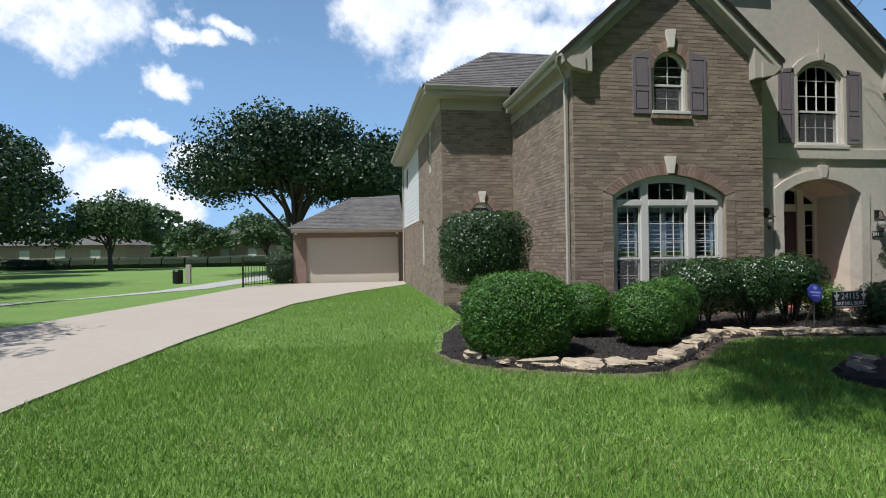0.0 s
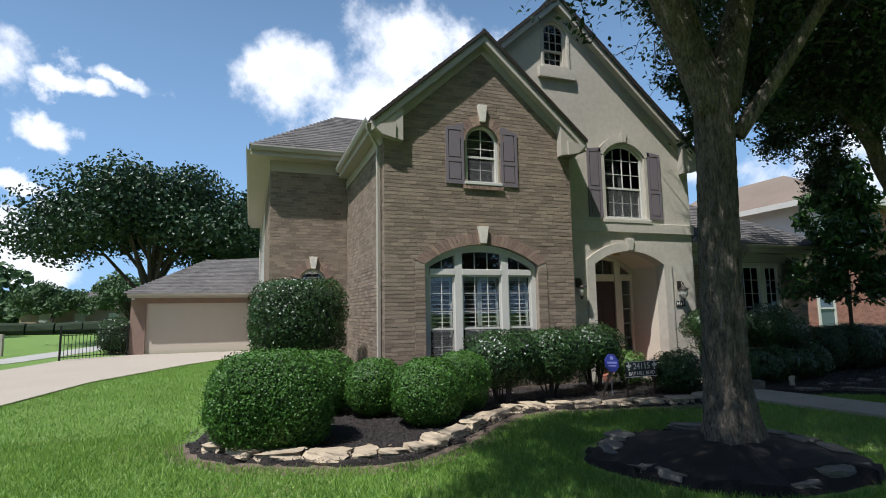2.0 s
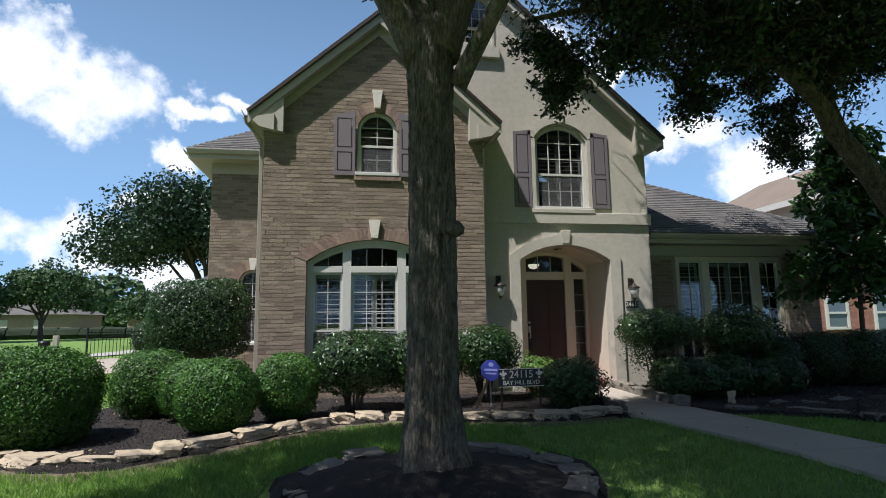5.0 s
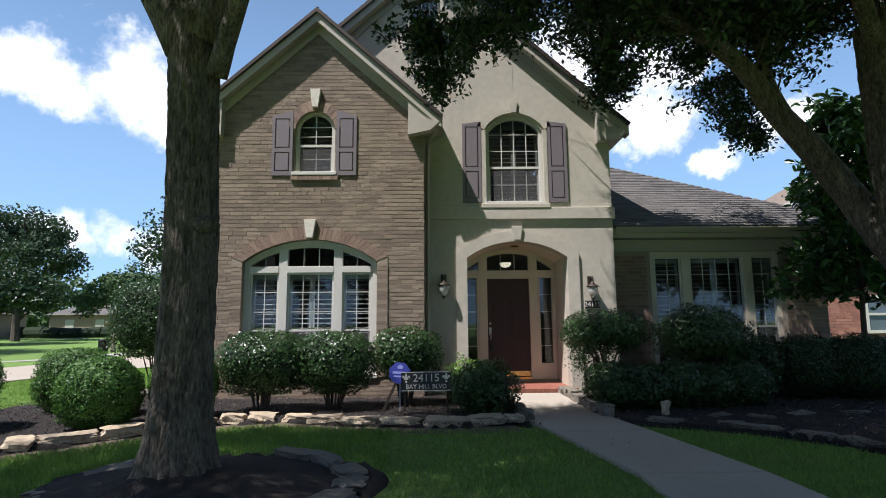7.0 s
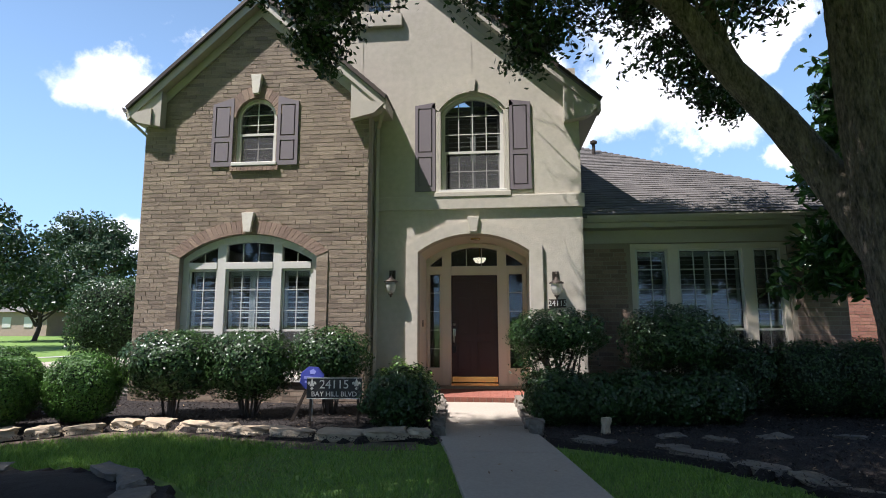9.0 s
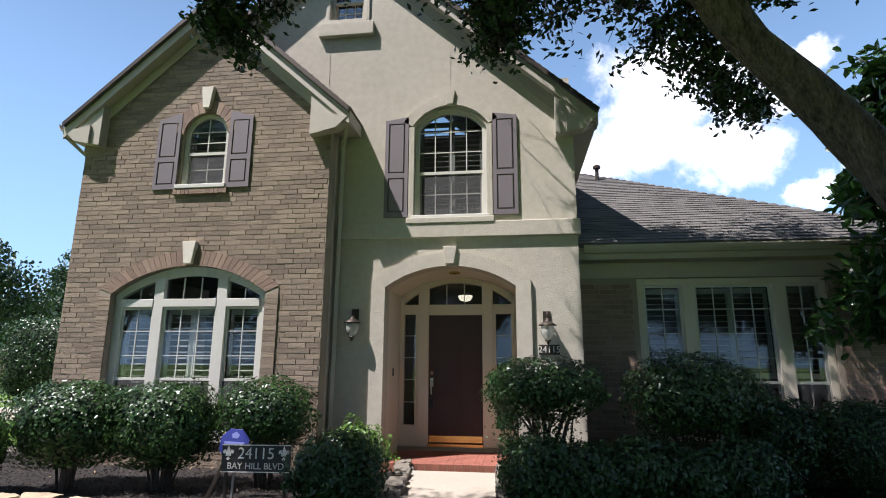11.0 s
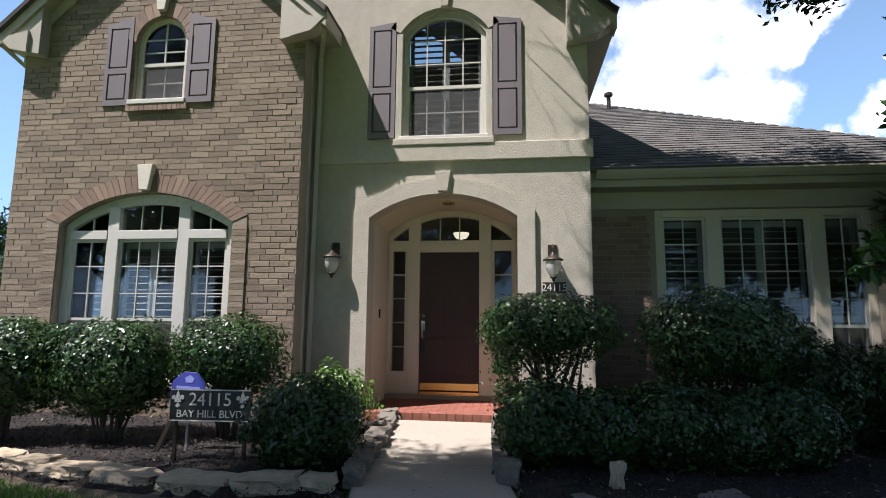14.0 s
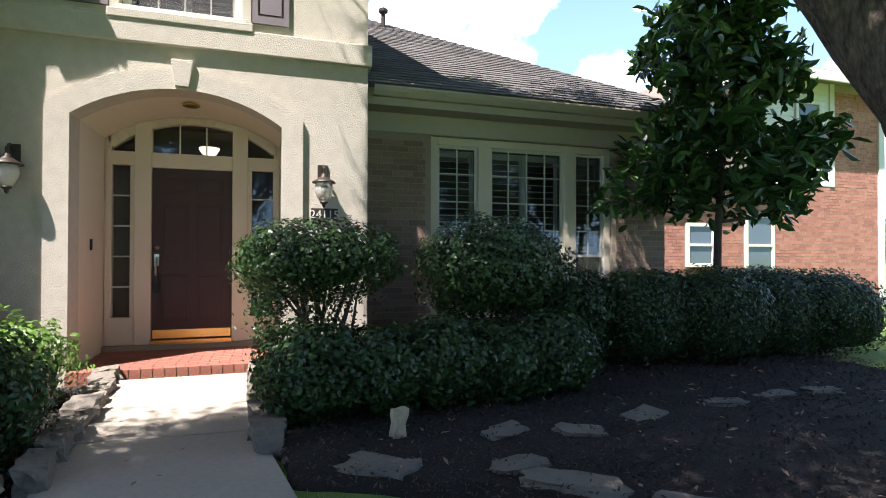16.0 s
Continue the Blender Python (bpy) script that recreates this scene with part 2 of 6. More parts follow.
OAKLEAF = leaf_material("oak_leaf", (0.030, 0.065, 0.018), (0.012, 0.030, 0.010), 0.4, 0.12)
MAGLEAF = leaf_material("magnolia_leaf", (0.060, 0.14, 0.028), (0.018, 0.052, 0.012), 0.3, 0.16)
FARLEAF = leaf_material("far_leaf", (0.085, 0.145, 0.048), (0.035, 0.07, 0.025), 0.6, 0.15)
PINELEAF = leaf_material("pine_needle", (0.060, 0.105, 0.045), (0.025, 0.05, 0.022), 0.6, 0.15)
# Near-black green: shade between the leaves, put into the colour of solid cores.
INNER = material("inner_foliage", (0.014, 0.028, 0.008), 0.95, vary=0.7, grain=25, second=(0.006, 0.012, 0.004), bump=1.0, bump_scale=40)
SIDING = material("white_siding", (0.62, 0.62, 0.60), 0.6, vary=0.2, grain=8, second=(0.52, 0.52, 0.50))
GARAGE = material("garage_door_paint", (0.46, 0.40, 0.32), 0.6, vary=0.2, grain=6, second=(0.41, 0.355, 0.285))
BLUE = material("blue_sign", (0.035, 0.045, 0.25), 0.45, vary=0.2, grain=20)
PALE = material("pale_letters", (0.62, 0.60, 0.55), 0.6, vary=0.2, grain=30)
SIGNBLACK = material("black_sign", (0.025, 0.024, 0.023), 0.5, vary=0.4, grain=25)
PIPE = material("galvanised_pipe", (0.42, 0.42, 0.41), 0.45, 0.7, vary=0.3, grain=20)
SCREEN = bpy.data.materials.new("insect_screen")
SCREEN.use_nodes = True
sn, sl = SCREEN.node_tree.nodes, SCREEN.node_tree.links
s_mix, s_clear = sn.new("ShaderNodeMixShader"), sn.new("ShaderNodeBsdfTransparent")
sn["Principled BSDF"].inputs["Base Color"].default_value, sn["Principled BSDF"].inputs["Roughness"].default_value = (0.10, 0.10, 0.10, 1), 0.8
s_mix.inputs[0].default_value = 0.3
sl.new(s_clear.outputs[0], s_mix.inputs[1])
sl.new(sn["Principled BSDF"].outputs[0], s_mix.inputs[2])
sl.new(s_mix.outputs[0], sn["Material Output"].inputs[0])
GLOBE = glow_material("lamp_globe", (1.0, 0.86, 0.62), 0.7)
BROWNROOF = material("brown_shingle", (0.21, 0.165, 0.125), 0.95, vary=0.6, grain=40, stain=1.0, second=(0.12, 0.09, 0.07), bump=0.6, bump_scale=60)
FARWALL = material("far_wall", (0.36, 0.27, 0.21), 0.9, vary=0.3, grain=3)

# ---- building helpers ----


class Build:
    """Collects simple solids into one mesh."""

    def __init__(self):
        self.v, self.f = [], []

    def add(self, verts, faces):
        o = len(self.v)
        self.v += [tuple(p) for p in verts]
        self.f += [tuple(i + o for i in q) for q in faces]
        return self

    def box(self, x0, x1, y0, y1, z0, z1, back=True):
        v = [(x, y, z) for x in (x0, x1) for y in (y0, y1) for z in (z0, z1)]
        f = [(0, 1, 3, 2), (4, 6, 7, 5), (0, 4, 5, 1), (0, 2, 6, 4), (1, 5, 7, 3)] + ([(2, 3, 7, 6)] if back else [])
        return self.add(v, f)

    def prism(self, loop, at, d0, d1):
        """A closed outline (u, z), between the depths d0 and d1; at(u, d, z) gives the place."""
        n = len(loop)
        v = [at(u, d0, z) for u, z in loop] + [at(u, d1, z) for u, z in loop]
        f = [tuple(range(n)), tuple(range(2 * n - 1, n - 1, -1))] + [(i, i + n, (i + 1) % n + n, (i + 1) % n) for i in range(n)]
        return self.add(v, f)

    def strip(self, inner, outer, at, d0, d1):
        """A band between two open lines (u, z) of as many points."""
        n = len(inner)
        for i in range(n - 1):
            q = [inner[i], outer[i], outer[i + 1], inner[i + 1]]
            self.prism(q, at, d0, d1)
        return self

    def tube(self, pts, radii, sides=8, rough=0.0, freq=3.0, caps=True):
        pts = [Vector(p) for p in pts]
        o = len(self.v)
        side = None
        for i, p in enumerate(pts):
            t = (pts[min(i + 1, len(pts) - 1)] - pts[max(i - 1, 0)]).normalized()
            if side is None:
                side = t.cross(Vector((0.31, 0.95, 0.02))).normalized()
            side = (side - t * side.dot(t)).normalized()
            up = t.cross(side)
            for k in range(sides):
                a = 2 * math.pi * k / sides
                d = side * math.cos(a) + up * math.sin(a)
                r = radii[i]
                if rough:
                    q = p + d * r
                    r *= 1 + rough * noise.noise((q.x * freq, q.y * freq, q.z * freq * 0.35))
                self.v.append(tuple(p + d * r))
        for i in range(len(pts) - 1):
            for k in range(sides):
                a, b = o + i * sides + k, o + i * sides + (k + 1) % sides
                self.f.append((a, b, b + sides, a + sides))
        if caps:
            self.f.append(tuple(o + k for k in range(sides))[::-1])
            self.f.append(tuple(o + (len(pts) - 1) * sides + k for k in range(sides)))
        return self

    def lathe(self, profile, cx, cy, sides=16):
        o = len(self.v)
        for r, z in profile:
            self.v += [(cx + r * math.cos(2 * math.pi * k / sides), cy + r * math.sin(2 * math.pi * k / sides), z) for k in range(sides)]
        for i in range(len(profile) - 1):
            for k in range(sides):
                a, b = o + i * sides + k, o + i * sides + (k + 1) % sides
                self.f.append((a, b, b + sides, a + sides))
        self.f.append(tuple(o + k for k in range(sides))[::-1])
        self.f.append(tuple(o + (len(profile) - 1) * sides + k for k in range(sides)))
        return self

    def mesh(self, name, smooth=False):
        me = bpy.data.meshes.new(name)
        me.from_pydata(self.v, [], self.f)
        bm = bmesh.new()
        bm.from_mesh(me)
        bmesh.ops.recalc_face_normals(bm, faces=bm.faces)
        bm.to_mesh(me)
        bm.free()
        if smooth:
            me.polygons.foreach_set("use_smooth", [True] * len(me.polygons))
        return me


def thing(name, loc, label="", category="", group="", kind=""):
    ob = new(name)
    ob.location = loc
    ob.empty_display_size = 0.1
    return tagged(ob, label, category, group, kind)


def part(name, build, mat, parent=None, label="", smooth=False, kind="", bevel=0.0):
    """Links a Build (or a mesh) as one mesh object, in world places, under a thing or a part."""
    me = build.mesh(name, smooth) if isinstance(build, Build) else build
    if not me.materials:
        me.materials.append(mat)
    ob = new(name, me)
    if parent:
        ob.parent = parent
        if parent.type == "EMPTY":
            ob.matrix_parent_inverse = Matrix.Translation(-parent.location)
    if bevel:
        b = ob.modifiers.new("bevel", "BEVEL")
        b.width, b.segments, b.limit_method = bevel, 2, "ANGLE"
    return tagged(ob, label, kind=kind)


def solid(name, build, mat, label, category, kind="structure", smooth=False, bevel=0.0):
    ob = part(name, build, mat, None, label, smooth, kind, bevel)
    return tagged(ob, category=category)


def front(y):
    """Maps (u, depth inwards, z) for a wall that faces -y."""
    return lambda u, d, z: (u, y + d, z)


def west(x):
    """The same for a wall that faces -x; u is y."""
    return lambda u, d, z: (x + d, u, z)


def arc(xc, half, zs, rise, n=16):
    """Points of a segmental arch from left to right."""
    r = (half * half + rise * rise) / (2 * rise)
    a = math.asin(min(1.0, half / r))
    return [(xc + r * math.sin(-a + 2 * a * i / n), zs + rise - r + r * math.cos(-a + 2 * a * i / n)) for i in range(n + 1)]


def arched(x0, x1, z0, zs, rise, n=16):
    return [(x1, z0), (x0, z0)] + arc((x0 + x1) / 2, (x1 - x0) / 2, zs, rise, n)


def rect(x0, x1, z0, z1):
    return [(x0, z0), (x1, z0), (x1, z1), (x0, z1)]


def wall_mesh(name, outline, holes, at, thick):
    """A wall of some thickness with openings that go through it."""
    bm = bmesh.new()
    for d in (0.0, thick):
        edges = []
        for loop in [outline] + holes:
            vs = [bm.verts.new(at(u, d, z)) for u, z in loop]
            edges += [bm.edges.new((vs[i], vs[(i + 1) % len(vs)])) for i in range(len(vs))]
        bmesh.ops.triangle_fill(bm, use_beauty=True, edges=edges)
    for loop in [outline] + holes:
        for i in range(len(loop)):
            (u0, z0), (u1, z1) = loop[i], loop[(i + 1) % len(loop)]
            bm.faces.new([bm.verts.new(at(u0, 0, z0)), bm.verts.new(at(u1, 0, z1)), bm.verts.new(at(u1, thick, z1)), bm.verts.new(at(u0, thick, z0))])
    bmesh.ops.remove_doubles(bm, verts=bm.verts, dist=0.0005)
    bmesh.ops.recalc_face_normals(bm, faces=bm.faces)
    me = bpy.data.meshes.new(name)
    bm.to_mesh(me)
    bm.free()
    return me


def brick_cells(u0, u1, z0, z1, spans, keep=None, course=0.076, length=0.26, joint=0.010, rng=random):
    """Running bond: (ua, ub, za, zb, full). spans(z) lists the openings at that height, keep(z) the part of the wall that is there."""
    cells = []
    k = 0
    z = z0
    while z + course * 0.6 < z1:
        zm = z + course / 2
        a, b = keep(zm) if keep else (u0, u1)
        start = u0 - (k % 2) * length / 2 - (0.06 if k % 3 == 0 else 0)
        u = start
        while u < b:
            pieces = [(max(u, a), min(u + length, b))]
            for s0, s1 in spans(zm):
                nxt = []
                for p0, p1 in pieces:
                    if s1 <= p0 or s0 >= p1:
                        nxt.append((p0, p1))
                    else:
                        if p0 < s0:
                            nxt.append((p0, s0))
                        if p1 > s1:
                            nxt.append((s1, p1))
                pieces = nxt
            for p0, p1 in pieces:
                if p1 - p0 > 0.03:
                    cells.append((p0 + joint / 2, p1 - joint / 2, z + joint / 2, min(z + course, z1) - joint / 2, p1 - p0 > length - 0.002))
            u += length
        z += course
        k += 1
    return cells


def loop_span(loop, z):
    """Where the height z cuts a convex outline."""
    xs = []
    for (a, za), (b, zb) in zip(loop, loop[1:] + loop[:1]):
        if (za <= z < zb) or (zb <= z < za):
            xs.append(a + (b - a) * (z - za) / (zb - za))
    return [(min(xs), max(xs))] if len(xs) > 1 else []


def lay_bricks(wall, cells, at, mat, proud=0.007, single=None, limit=300, side="front"):
    """The cells as bricks on a wall: those that single() picks as pieces of their own, the rest joined."""
    rest = Build()
    rng = random.Random(7)
    unit = None
    count = 0
    for ua, ub, za, zb, full in cells:
        p = proud + rng.uniform(-0.003, 0.003)
        if single and full and count < limit and single((ua + ub) / 2, (za + zb) / 2):
            if unit is None:
                b = Build()
                w, h, e = 0.125, 0.033, 0.003
                b.add([(-w, 0.02, -h), (w, 0.02, -h), (w, 0.02, h), (-w, 0.02, h), (-w, 0, -h), (w, 0, -h), (w, 0, h), (-w, 0, h),
                       (-w + e, -0.003, -h + e), (w - e, -0.003, -h + e), (w - e, -0.003, h - e), (-w + e, -0.003, h - e)],
                      [(0, 1, 5, 4), (1, 2, 6, 5), (2, 3, 7, 6), (3, 0, 4, 7), (4, 5, 9, 8), (5, 6, 10, 9), (6, 7, 11, 10), (7, 4, 8, 11), (8, 9, 10, 11)])
                unit = b.mesh("brick")
                unit.materials.append(mat)
            ob = new("brick", unit)
            ob.parent = wall
            x, y, z = at((ua + ub) / 2, -p, (za + zb) / 2)
            ob.location = (x, y, z)
            if side == "west":
                ob.rotation_euler = (0, 0, -math.pi / 2)
            count += 1
        else:
            v = [at(u, d, z) for u in (ua, ub) for d in (-p, 0.01) for z in (za, zb)]
            rest.add(v, [(0, 1, 3, 2), (4, 6, 7, 5), (0, 4, 5, 1), (0, 2, 6, 4), (1, 5, 7, 3)])
    if rest.v:
        part("brickwork", rest, mat, wall, kind="stuff")


def leaves_mesh(name, pos, nrm, size, rng, aspect=0.5, fold=0.25):
    """Many small folded leaves."""
    n = len(pos)
    t = rng.normal(size=(n, 3))
    t -= nrm * np.sum(t * nrm, axis=1, keepdims=True)
    t /= np.linalg.norm(t, axis=1, keepdims=True) + 1e-9
    b = np.cross(nrm, t)
    s = (size * rng.uniform(0.65, 1.25, n))[:, None]
    w = s * aspect * 0.5
    if np.max(size) > 0.12:
        v = np.empty((n, 6, 3))
        v[:, 0] = pos - t * s * 0.5
        v[:, 1] = pos - t * s * 0.2 + b * w * 0.85 + nrm * w * fold
        v[:, 2] = pos + t * s * 0.22 + b * w * 0.9 + nrm * w * fold
        v[:, 3] = pos + t * s * 0.5 - nrm * s * 0.06
        v[:, 4] = pos + t * s * 0.22 - b * w * 0.9 + nrm * w * fold
        v[:, 5] = pos - t * s * 0.2 - b * w * 0.85 + nrm * w * fold
        q = np.arange(n)[:, None] * 6
        me = bpy.data.meshes.new(name)
        me.from_pydata(v.reshape(-1, 3).tolist(), [], np.concatenate([q + np.array([[0, 1, 2, 3]]), q + np.array([[0, 3, 4, 5]])]).tolist())
        return me
    v = np.empty((n, 4, 3))
    v[:, 0] = pos - t * s * 0.5
    v[:, 1] = pos + b * w + nrm * w * fold
    v[:, 2] = pos + t * s * 0.5
    v[:, 3] = pos - b * w + nrm * w * fold
    me = bpy.data.meshes.new(name)
    me.vertices.add(4 * n)
    me.vertices.foreach_set("co", v.reshape(-1))
    idx = np.arange(n)[:, None] * 4
    tri = np.concatenate([idx + np.array([[0, 1, 2]]), idx + np.array([[0, 2, 3]])], axis=1).reshape(-1)
    me.loops.add(6 * n)
    me.loops.foreach_set("vertex_index", tri.astype(np.int32))
    me.polygons.add(2 * n)
    me.polygons.foreach_set("loop_start", np.arange(0, 6 * n, 3, dtype=np.int32))
    me.update(calc_edges=True)
    return me


def unit_rows(a):
    return a / (np.linalg.norm(a, axis=1, keepdims=True) + 1e-9)

# ---- ground ----


def polygon(name, loop, z, mat, label, category, drop=0.25):
    """A flat slab whose top is at z."""
    b = Build().prism(loop, lambda u, d, w: (u, w, z - d), 0.0, drop)
    return solid(name, b, mat, label, category)


ground = Build().add([(-900, -400, -0.004), (900, -400, -0.004), (900, 1200, -0.004), (-900, 1200, -0.004)], [(0, 1, 2, 3)])
solid("ground", ground, LAWN, "sunlit green lawn running out to the golf course", "lawn")
DRIVE_EDGE = [(-3.6, -2.0), (-3.4, 3.0), (-3.2, 6.0), (-2.82, 9.6), (-1.8, 15.6), (-0.2, 19.5), (2.0, 23.3), (2.2, 24.3)]
drive = [(-8.6, -2.0), (-7.8, 6.0), (-7.0, 12.0), (-5.75, 17.7), (-4.7, 24.6), (-3.0, 26.0), (2.2, 26.0)] + DRIVE_EDGE[::-1]
drive_slab = polygon("driveway", drive, 0.03, DRIVE, "pale concrete driveway curving to the garage", "driveway")
path_l, path_r = [(-40, 11.5), (-16, 16.6), (-9.4, 19.6), (-6.2, 24.0), (-4.8, 32), (-3, 48)], [(-40, 9.2), (-16, 14.6), (-10.8, 17.4), (-8.0, 23.0), (-6.8, 32), (-5, 48)]
pb = Build()
for (ax, ay), (bx, by), (cx, cy), (dx, dy) in zip(path_l, path_l[1:], path_r[1:], path_r):
    pb.add([(ax, ay, 0.012), (bx, by, 0.012), (cx, cy, 0.012), (dx, dy, 0.012)], [(0, 1, 2, 3)])
solid("cart_path", pb, PATH, "grey paved cart path across the grass", "path")
# front walk, in slabs with recessed joints
WALK_L = [(9.45, 10.05), (9.60, 8.42), (9.93, 6.9), (10.28, 5.0), (10.3, 3.0), (10.2, -2.0)]
WALK_R = [(10.72, 10.05), (10.86, 8.36), (11.12, 6.9), (11.42, 5.0), (11.5, 3.0), (11.5, -2.0)]
front_walk = thing("front_walk", (10.4, 7, 0), "weathered concrete front walk with dark joints", "walkway", kind="structure")
for i in range(5):
    (ax, ay), (bx, by), (cx, cy), (dx, dy) = WALK_L[i], WALK_L[i + 1], WALK_R[i + 1], WALK_R[i]
    g = 0.008
    part("slab", Build().prism([(ax, ay - g), (bx, by + g), (cx, cy + g), (dx, dy - g)], lambda u, d, w: (u, w, 0.045 + 0.055 * max(0.0, (w - 8.4) / 1.65) - d), 0, 0.15), CONCRETE, front_walk, bevel=0.008)


def bed(name, loop, z, mat, label, mound=0.0, centre=(0, 0)):
    """Mulch with a soft, uneven surface."""
    bm = bmesh.new()
    vs = [bm.verts.new((x, y, 0)) for x, y in loop]
    bm.faces.new(vs)
    bmesh.ops.triangulate(bm, faces=bm.faces)
    for _ in range(5):
        long = [e for e in bm.edges if e.calc_length() > 0.35]
        if long:
            bmesh.ops.subdivide_edges(bm, edges=long, cuts=1, use_grid_fill=False)
            bmesh.ops.triangulate(bm, faces=bm.faces)
    for v in bm.verts:
        h = z + 0.025 * noise.noise(v.co * 2.1) + 0.012 * noise.noise(v.co * 9)
        if mound:
            r = math.hypot(v.co.x - centre[0], v.co.y - centre[1])
            h += mound * max(0.0, 1 - (r / 1.35)) ** 1.3
        v.co.z = -0.06 if v.is_boundary else h
    bmesh.ops.recalc_face_normals(bm, faces=bm.faces)
    for f in bm.faces:
        if f.normal.z < 0:
            f.normal_flip()
    me = bpy.data.meshes.new(name)
    bm.to_mesh(me)
    bm.free()
    return solid(name, me, mat, label, "mulch bed")


BED_EDGE = [(1.25, 7.7), (1.35, 6.95), (1.85, 6.45), (2.6, 6.05), (3.2, 5.86), (3.7, 5.98), (4.4, 6.55), (4.95, 7.1), (5.7, 7.72), (6.4, 7.85), (7.2, 7.55), (8.0, 7.42), (8.8, 7.34), (9.55, 7.45)]
def outset(edge, d):
    """The line moved out to its right by d."""
    res = []
    for i, (x, y) in enumerate(edge):
        (ax, ay), (bx, by) = edge[max(i - 1, 0)], edge[min(i + 1, len(edge) - 1)]
        L = math.hypot(bx - ax, by - ay)
        res.append((x + d * (by - ay) / L, y - d * (bx - ax) / L))
    return res


BED_OUT = outset(BED_EDGE, 0.17)
bed("mulch_bed", [(2.3, 14.0), (2.2, 11.5), (1.4, 9.5)] + BED_OUT + [(9.88, 7.1), (9.60, 8.42), (9.47, 10.3), (8.4, 10.35), (8.2, 9.97), (4.3, 9.97), (4.2, 14.0)], 0.06, MULCH, "dark mulch bed along the front of the house")
SOIL_OUT = outset(BED_EDGE, 0.36)
soil = Build()
for (ax, ay), (bx, by), (cx, cy), (dx, dy) in zip(SOIL_OUT, SOIL_OUT[1:], BED_EDGE[1:], BED_EDGE):
    soil.add([(ax, ay, -0.002), (bx, by, -0.002), (cx, cy, 0.014), (dx, dy, 0.014)], [(0, 1, 2, 3)])
solid("soil_strip", soil, SOIL, "bare brown soil between the lawn and the stones", "soil")
RBED_EDGE = [(10.95, 7.75), (11.3, 7.4), (12.0, 7.05), (12.5, 6.7), (13.0, 6.1), (13.3, 5.5), (14.2, 4.9), (16.0, 5.2), (17.2, 6.3)]
RBED_OUT = [(11.05, 7.3)] + outset(RBED_EDGE, 0.2)[1:]
bed("mulch_bed", RBED_OUT + [(17.4, 9.2), (16.5, 10.9), (12.0, 10.9), (11.2, 10.33), (10.78, 10.2), (10.9, 8.3)], 0.06, MULCH, "dark mulch bed under the oak beside the front walk")
TREE = (6.51, 4.46)
ring = [(6.62 + 1.5 * math.cos(a) * (1 + 0.05 * math.sin(3 * a)), 4.72 + 1.32 * math.sin(a)) for a in [k * math.pi / 12 for k in range(24)]]
bed("mulch_bed", ring, 0.06, MULCH, "mounded dark mulch ring round the oak trunk", 0.28, TREE)

# ---- the house: walls ----
BY, SY, RY, LY, GY = 9.95, 10.38, 10.90, 14.05, 26.0
X0, X1, X2, X3, XL = 4.18, 8.30, 11.96, 16.4, 2.25
BIG = arched(4.98, 7.43, 0.42, 2.50, 0.41, 20)
SMALL = arched(5.87, 6.62, 4.15, 5.02, 0.36, 14)
S2 = arched(9.52, 10.64, 3.66, 5.13, 0.32, 14)
PORCH = arched(9.11, 11.04, 0.0, 2.60, 0.31, 18)
ATTIC = arched(8.02, 8.64, 7.12, 8.02, 0.24, 12)
NICHE = arched(2.98, 3.62, 0.9, 2.45, 0.28, 12)
AP1, AP2 = (6.27, 7.36), (8.33, 8.80)
SLOPE = 0.9


def gable_keep(ap, x0, x1, drop):
    def keep(z):
        half = (ap[1] - drop - z) / SLOPE
        return max(x0, ap[0] - half), min(x1, ap[0] + half)
    return keep


g1 = gable_keep(AP1, X0, X1, 0.30)
b_out = [(X0, 0), (X1, 0), (X1, AP1[1] - 0.3 - SLOPE * (X1 - AP1[0])), (AP1[0], AP1[1] - 0.3), (X0, AP1[1] - 0.3 - SLOPE * (AP1[0] - X0))]
wall_brick = part("wall_front_brick", wall_mesh("wall_front_brick", b_out, [BIG, SMALL], front(BY), 0.25), MORTAR, None, "tan brick gabled front wall of the house", kind="structure")
tagged(wall_brick, category="wall")
s_out = [(X1 + 0.0, 0), (9.11, 0)] + arc(10.075, 0.965, 2.60, 0.31, 18) + [(11.04, 0), (X2, 0), (X2, AP2[1] - 0.3 - SLOPE * (X2 - AP2[0])), (AP2[0], AP2[1] - 0.3), (4.6, 5.16), (4.6, 4.9), (X1, 4.9)]
wall_st = part("wall_front_stucco", wall_mesh("wall_front_stucco", s_out, [S2, ATTIC], front(SY), 0.25), STUCCO, None, "cream stucco gabled wall round the arched entry", kind="structure")
tagged(wall_st, category="wall")
RWIN = rect(12.85, 15.50, 0.44, 2.76)
wall_r = part("wall_wing_brick", wall_mesh("wall_wing_brick", rect(X2, X3, 0, 3.0), [RWIN], front(RY), 0.25), MORTAR, None, "shaded brick wall of the low wing", kind="structure")
tagged(wall_r, category="wall")
wall_l = part("wall_left_brick", wall_mesh("wall_left_brick", rect(XL, X0, 0, 5.45), [NICHE], front(LY), 0.25), MORTAR, None, "brick wall of the set-back left wing", kind="structure")
tagged(wall_l, category="wall")
SIDE_WINS = [rect(16.0, 16.9, 3.85, 5.15), rect(18.0, 18.75, 1.0, 2.5), rect(23.2, 24.0, 4.25, 5.0)]
wall_w = part("wall_side_brick", wall_mesh("wall_side_brick", rect(LY + 0.25, GY, 0, 5.45), SIDE_WINS, west(XL), 0.25), MORTAR, None, "sunlit brick and siding wall facing the driveway", kind="structure")
tagged(wall_w, category="wall")
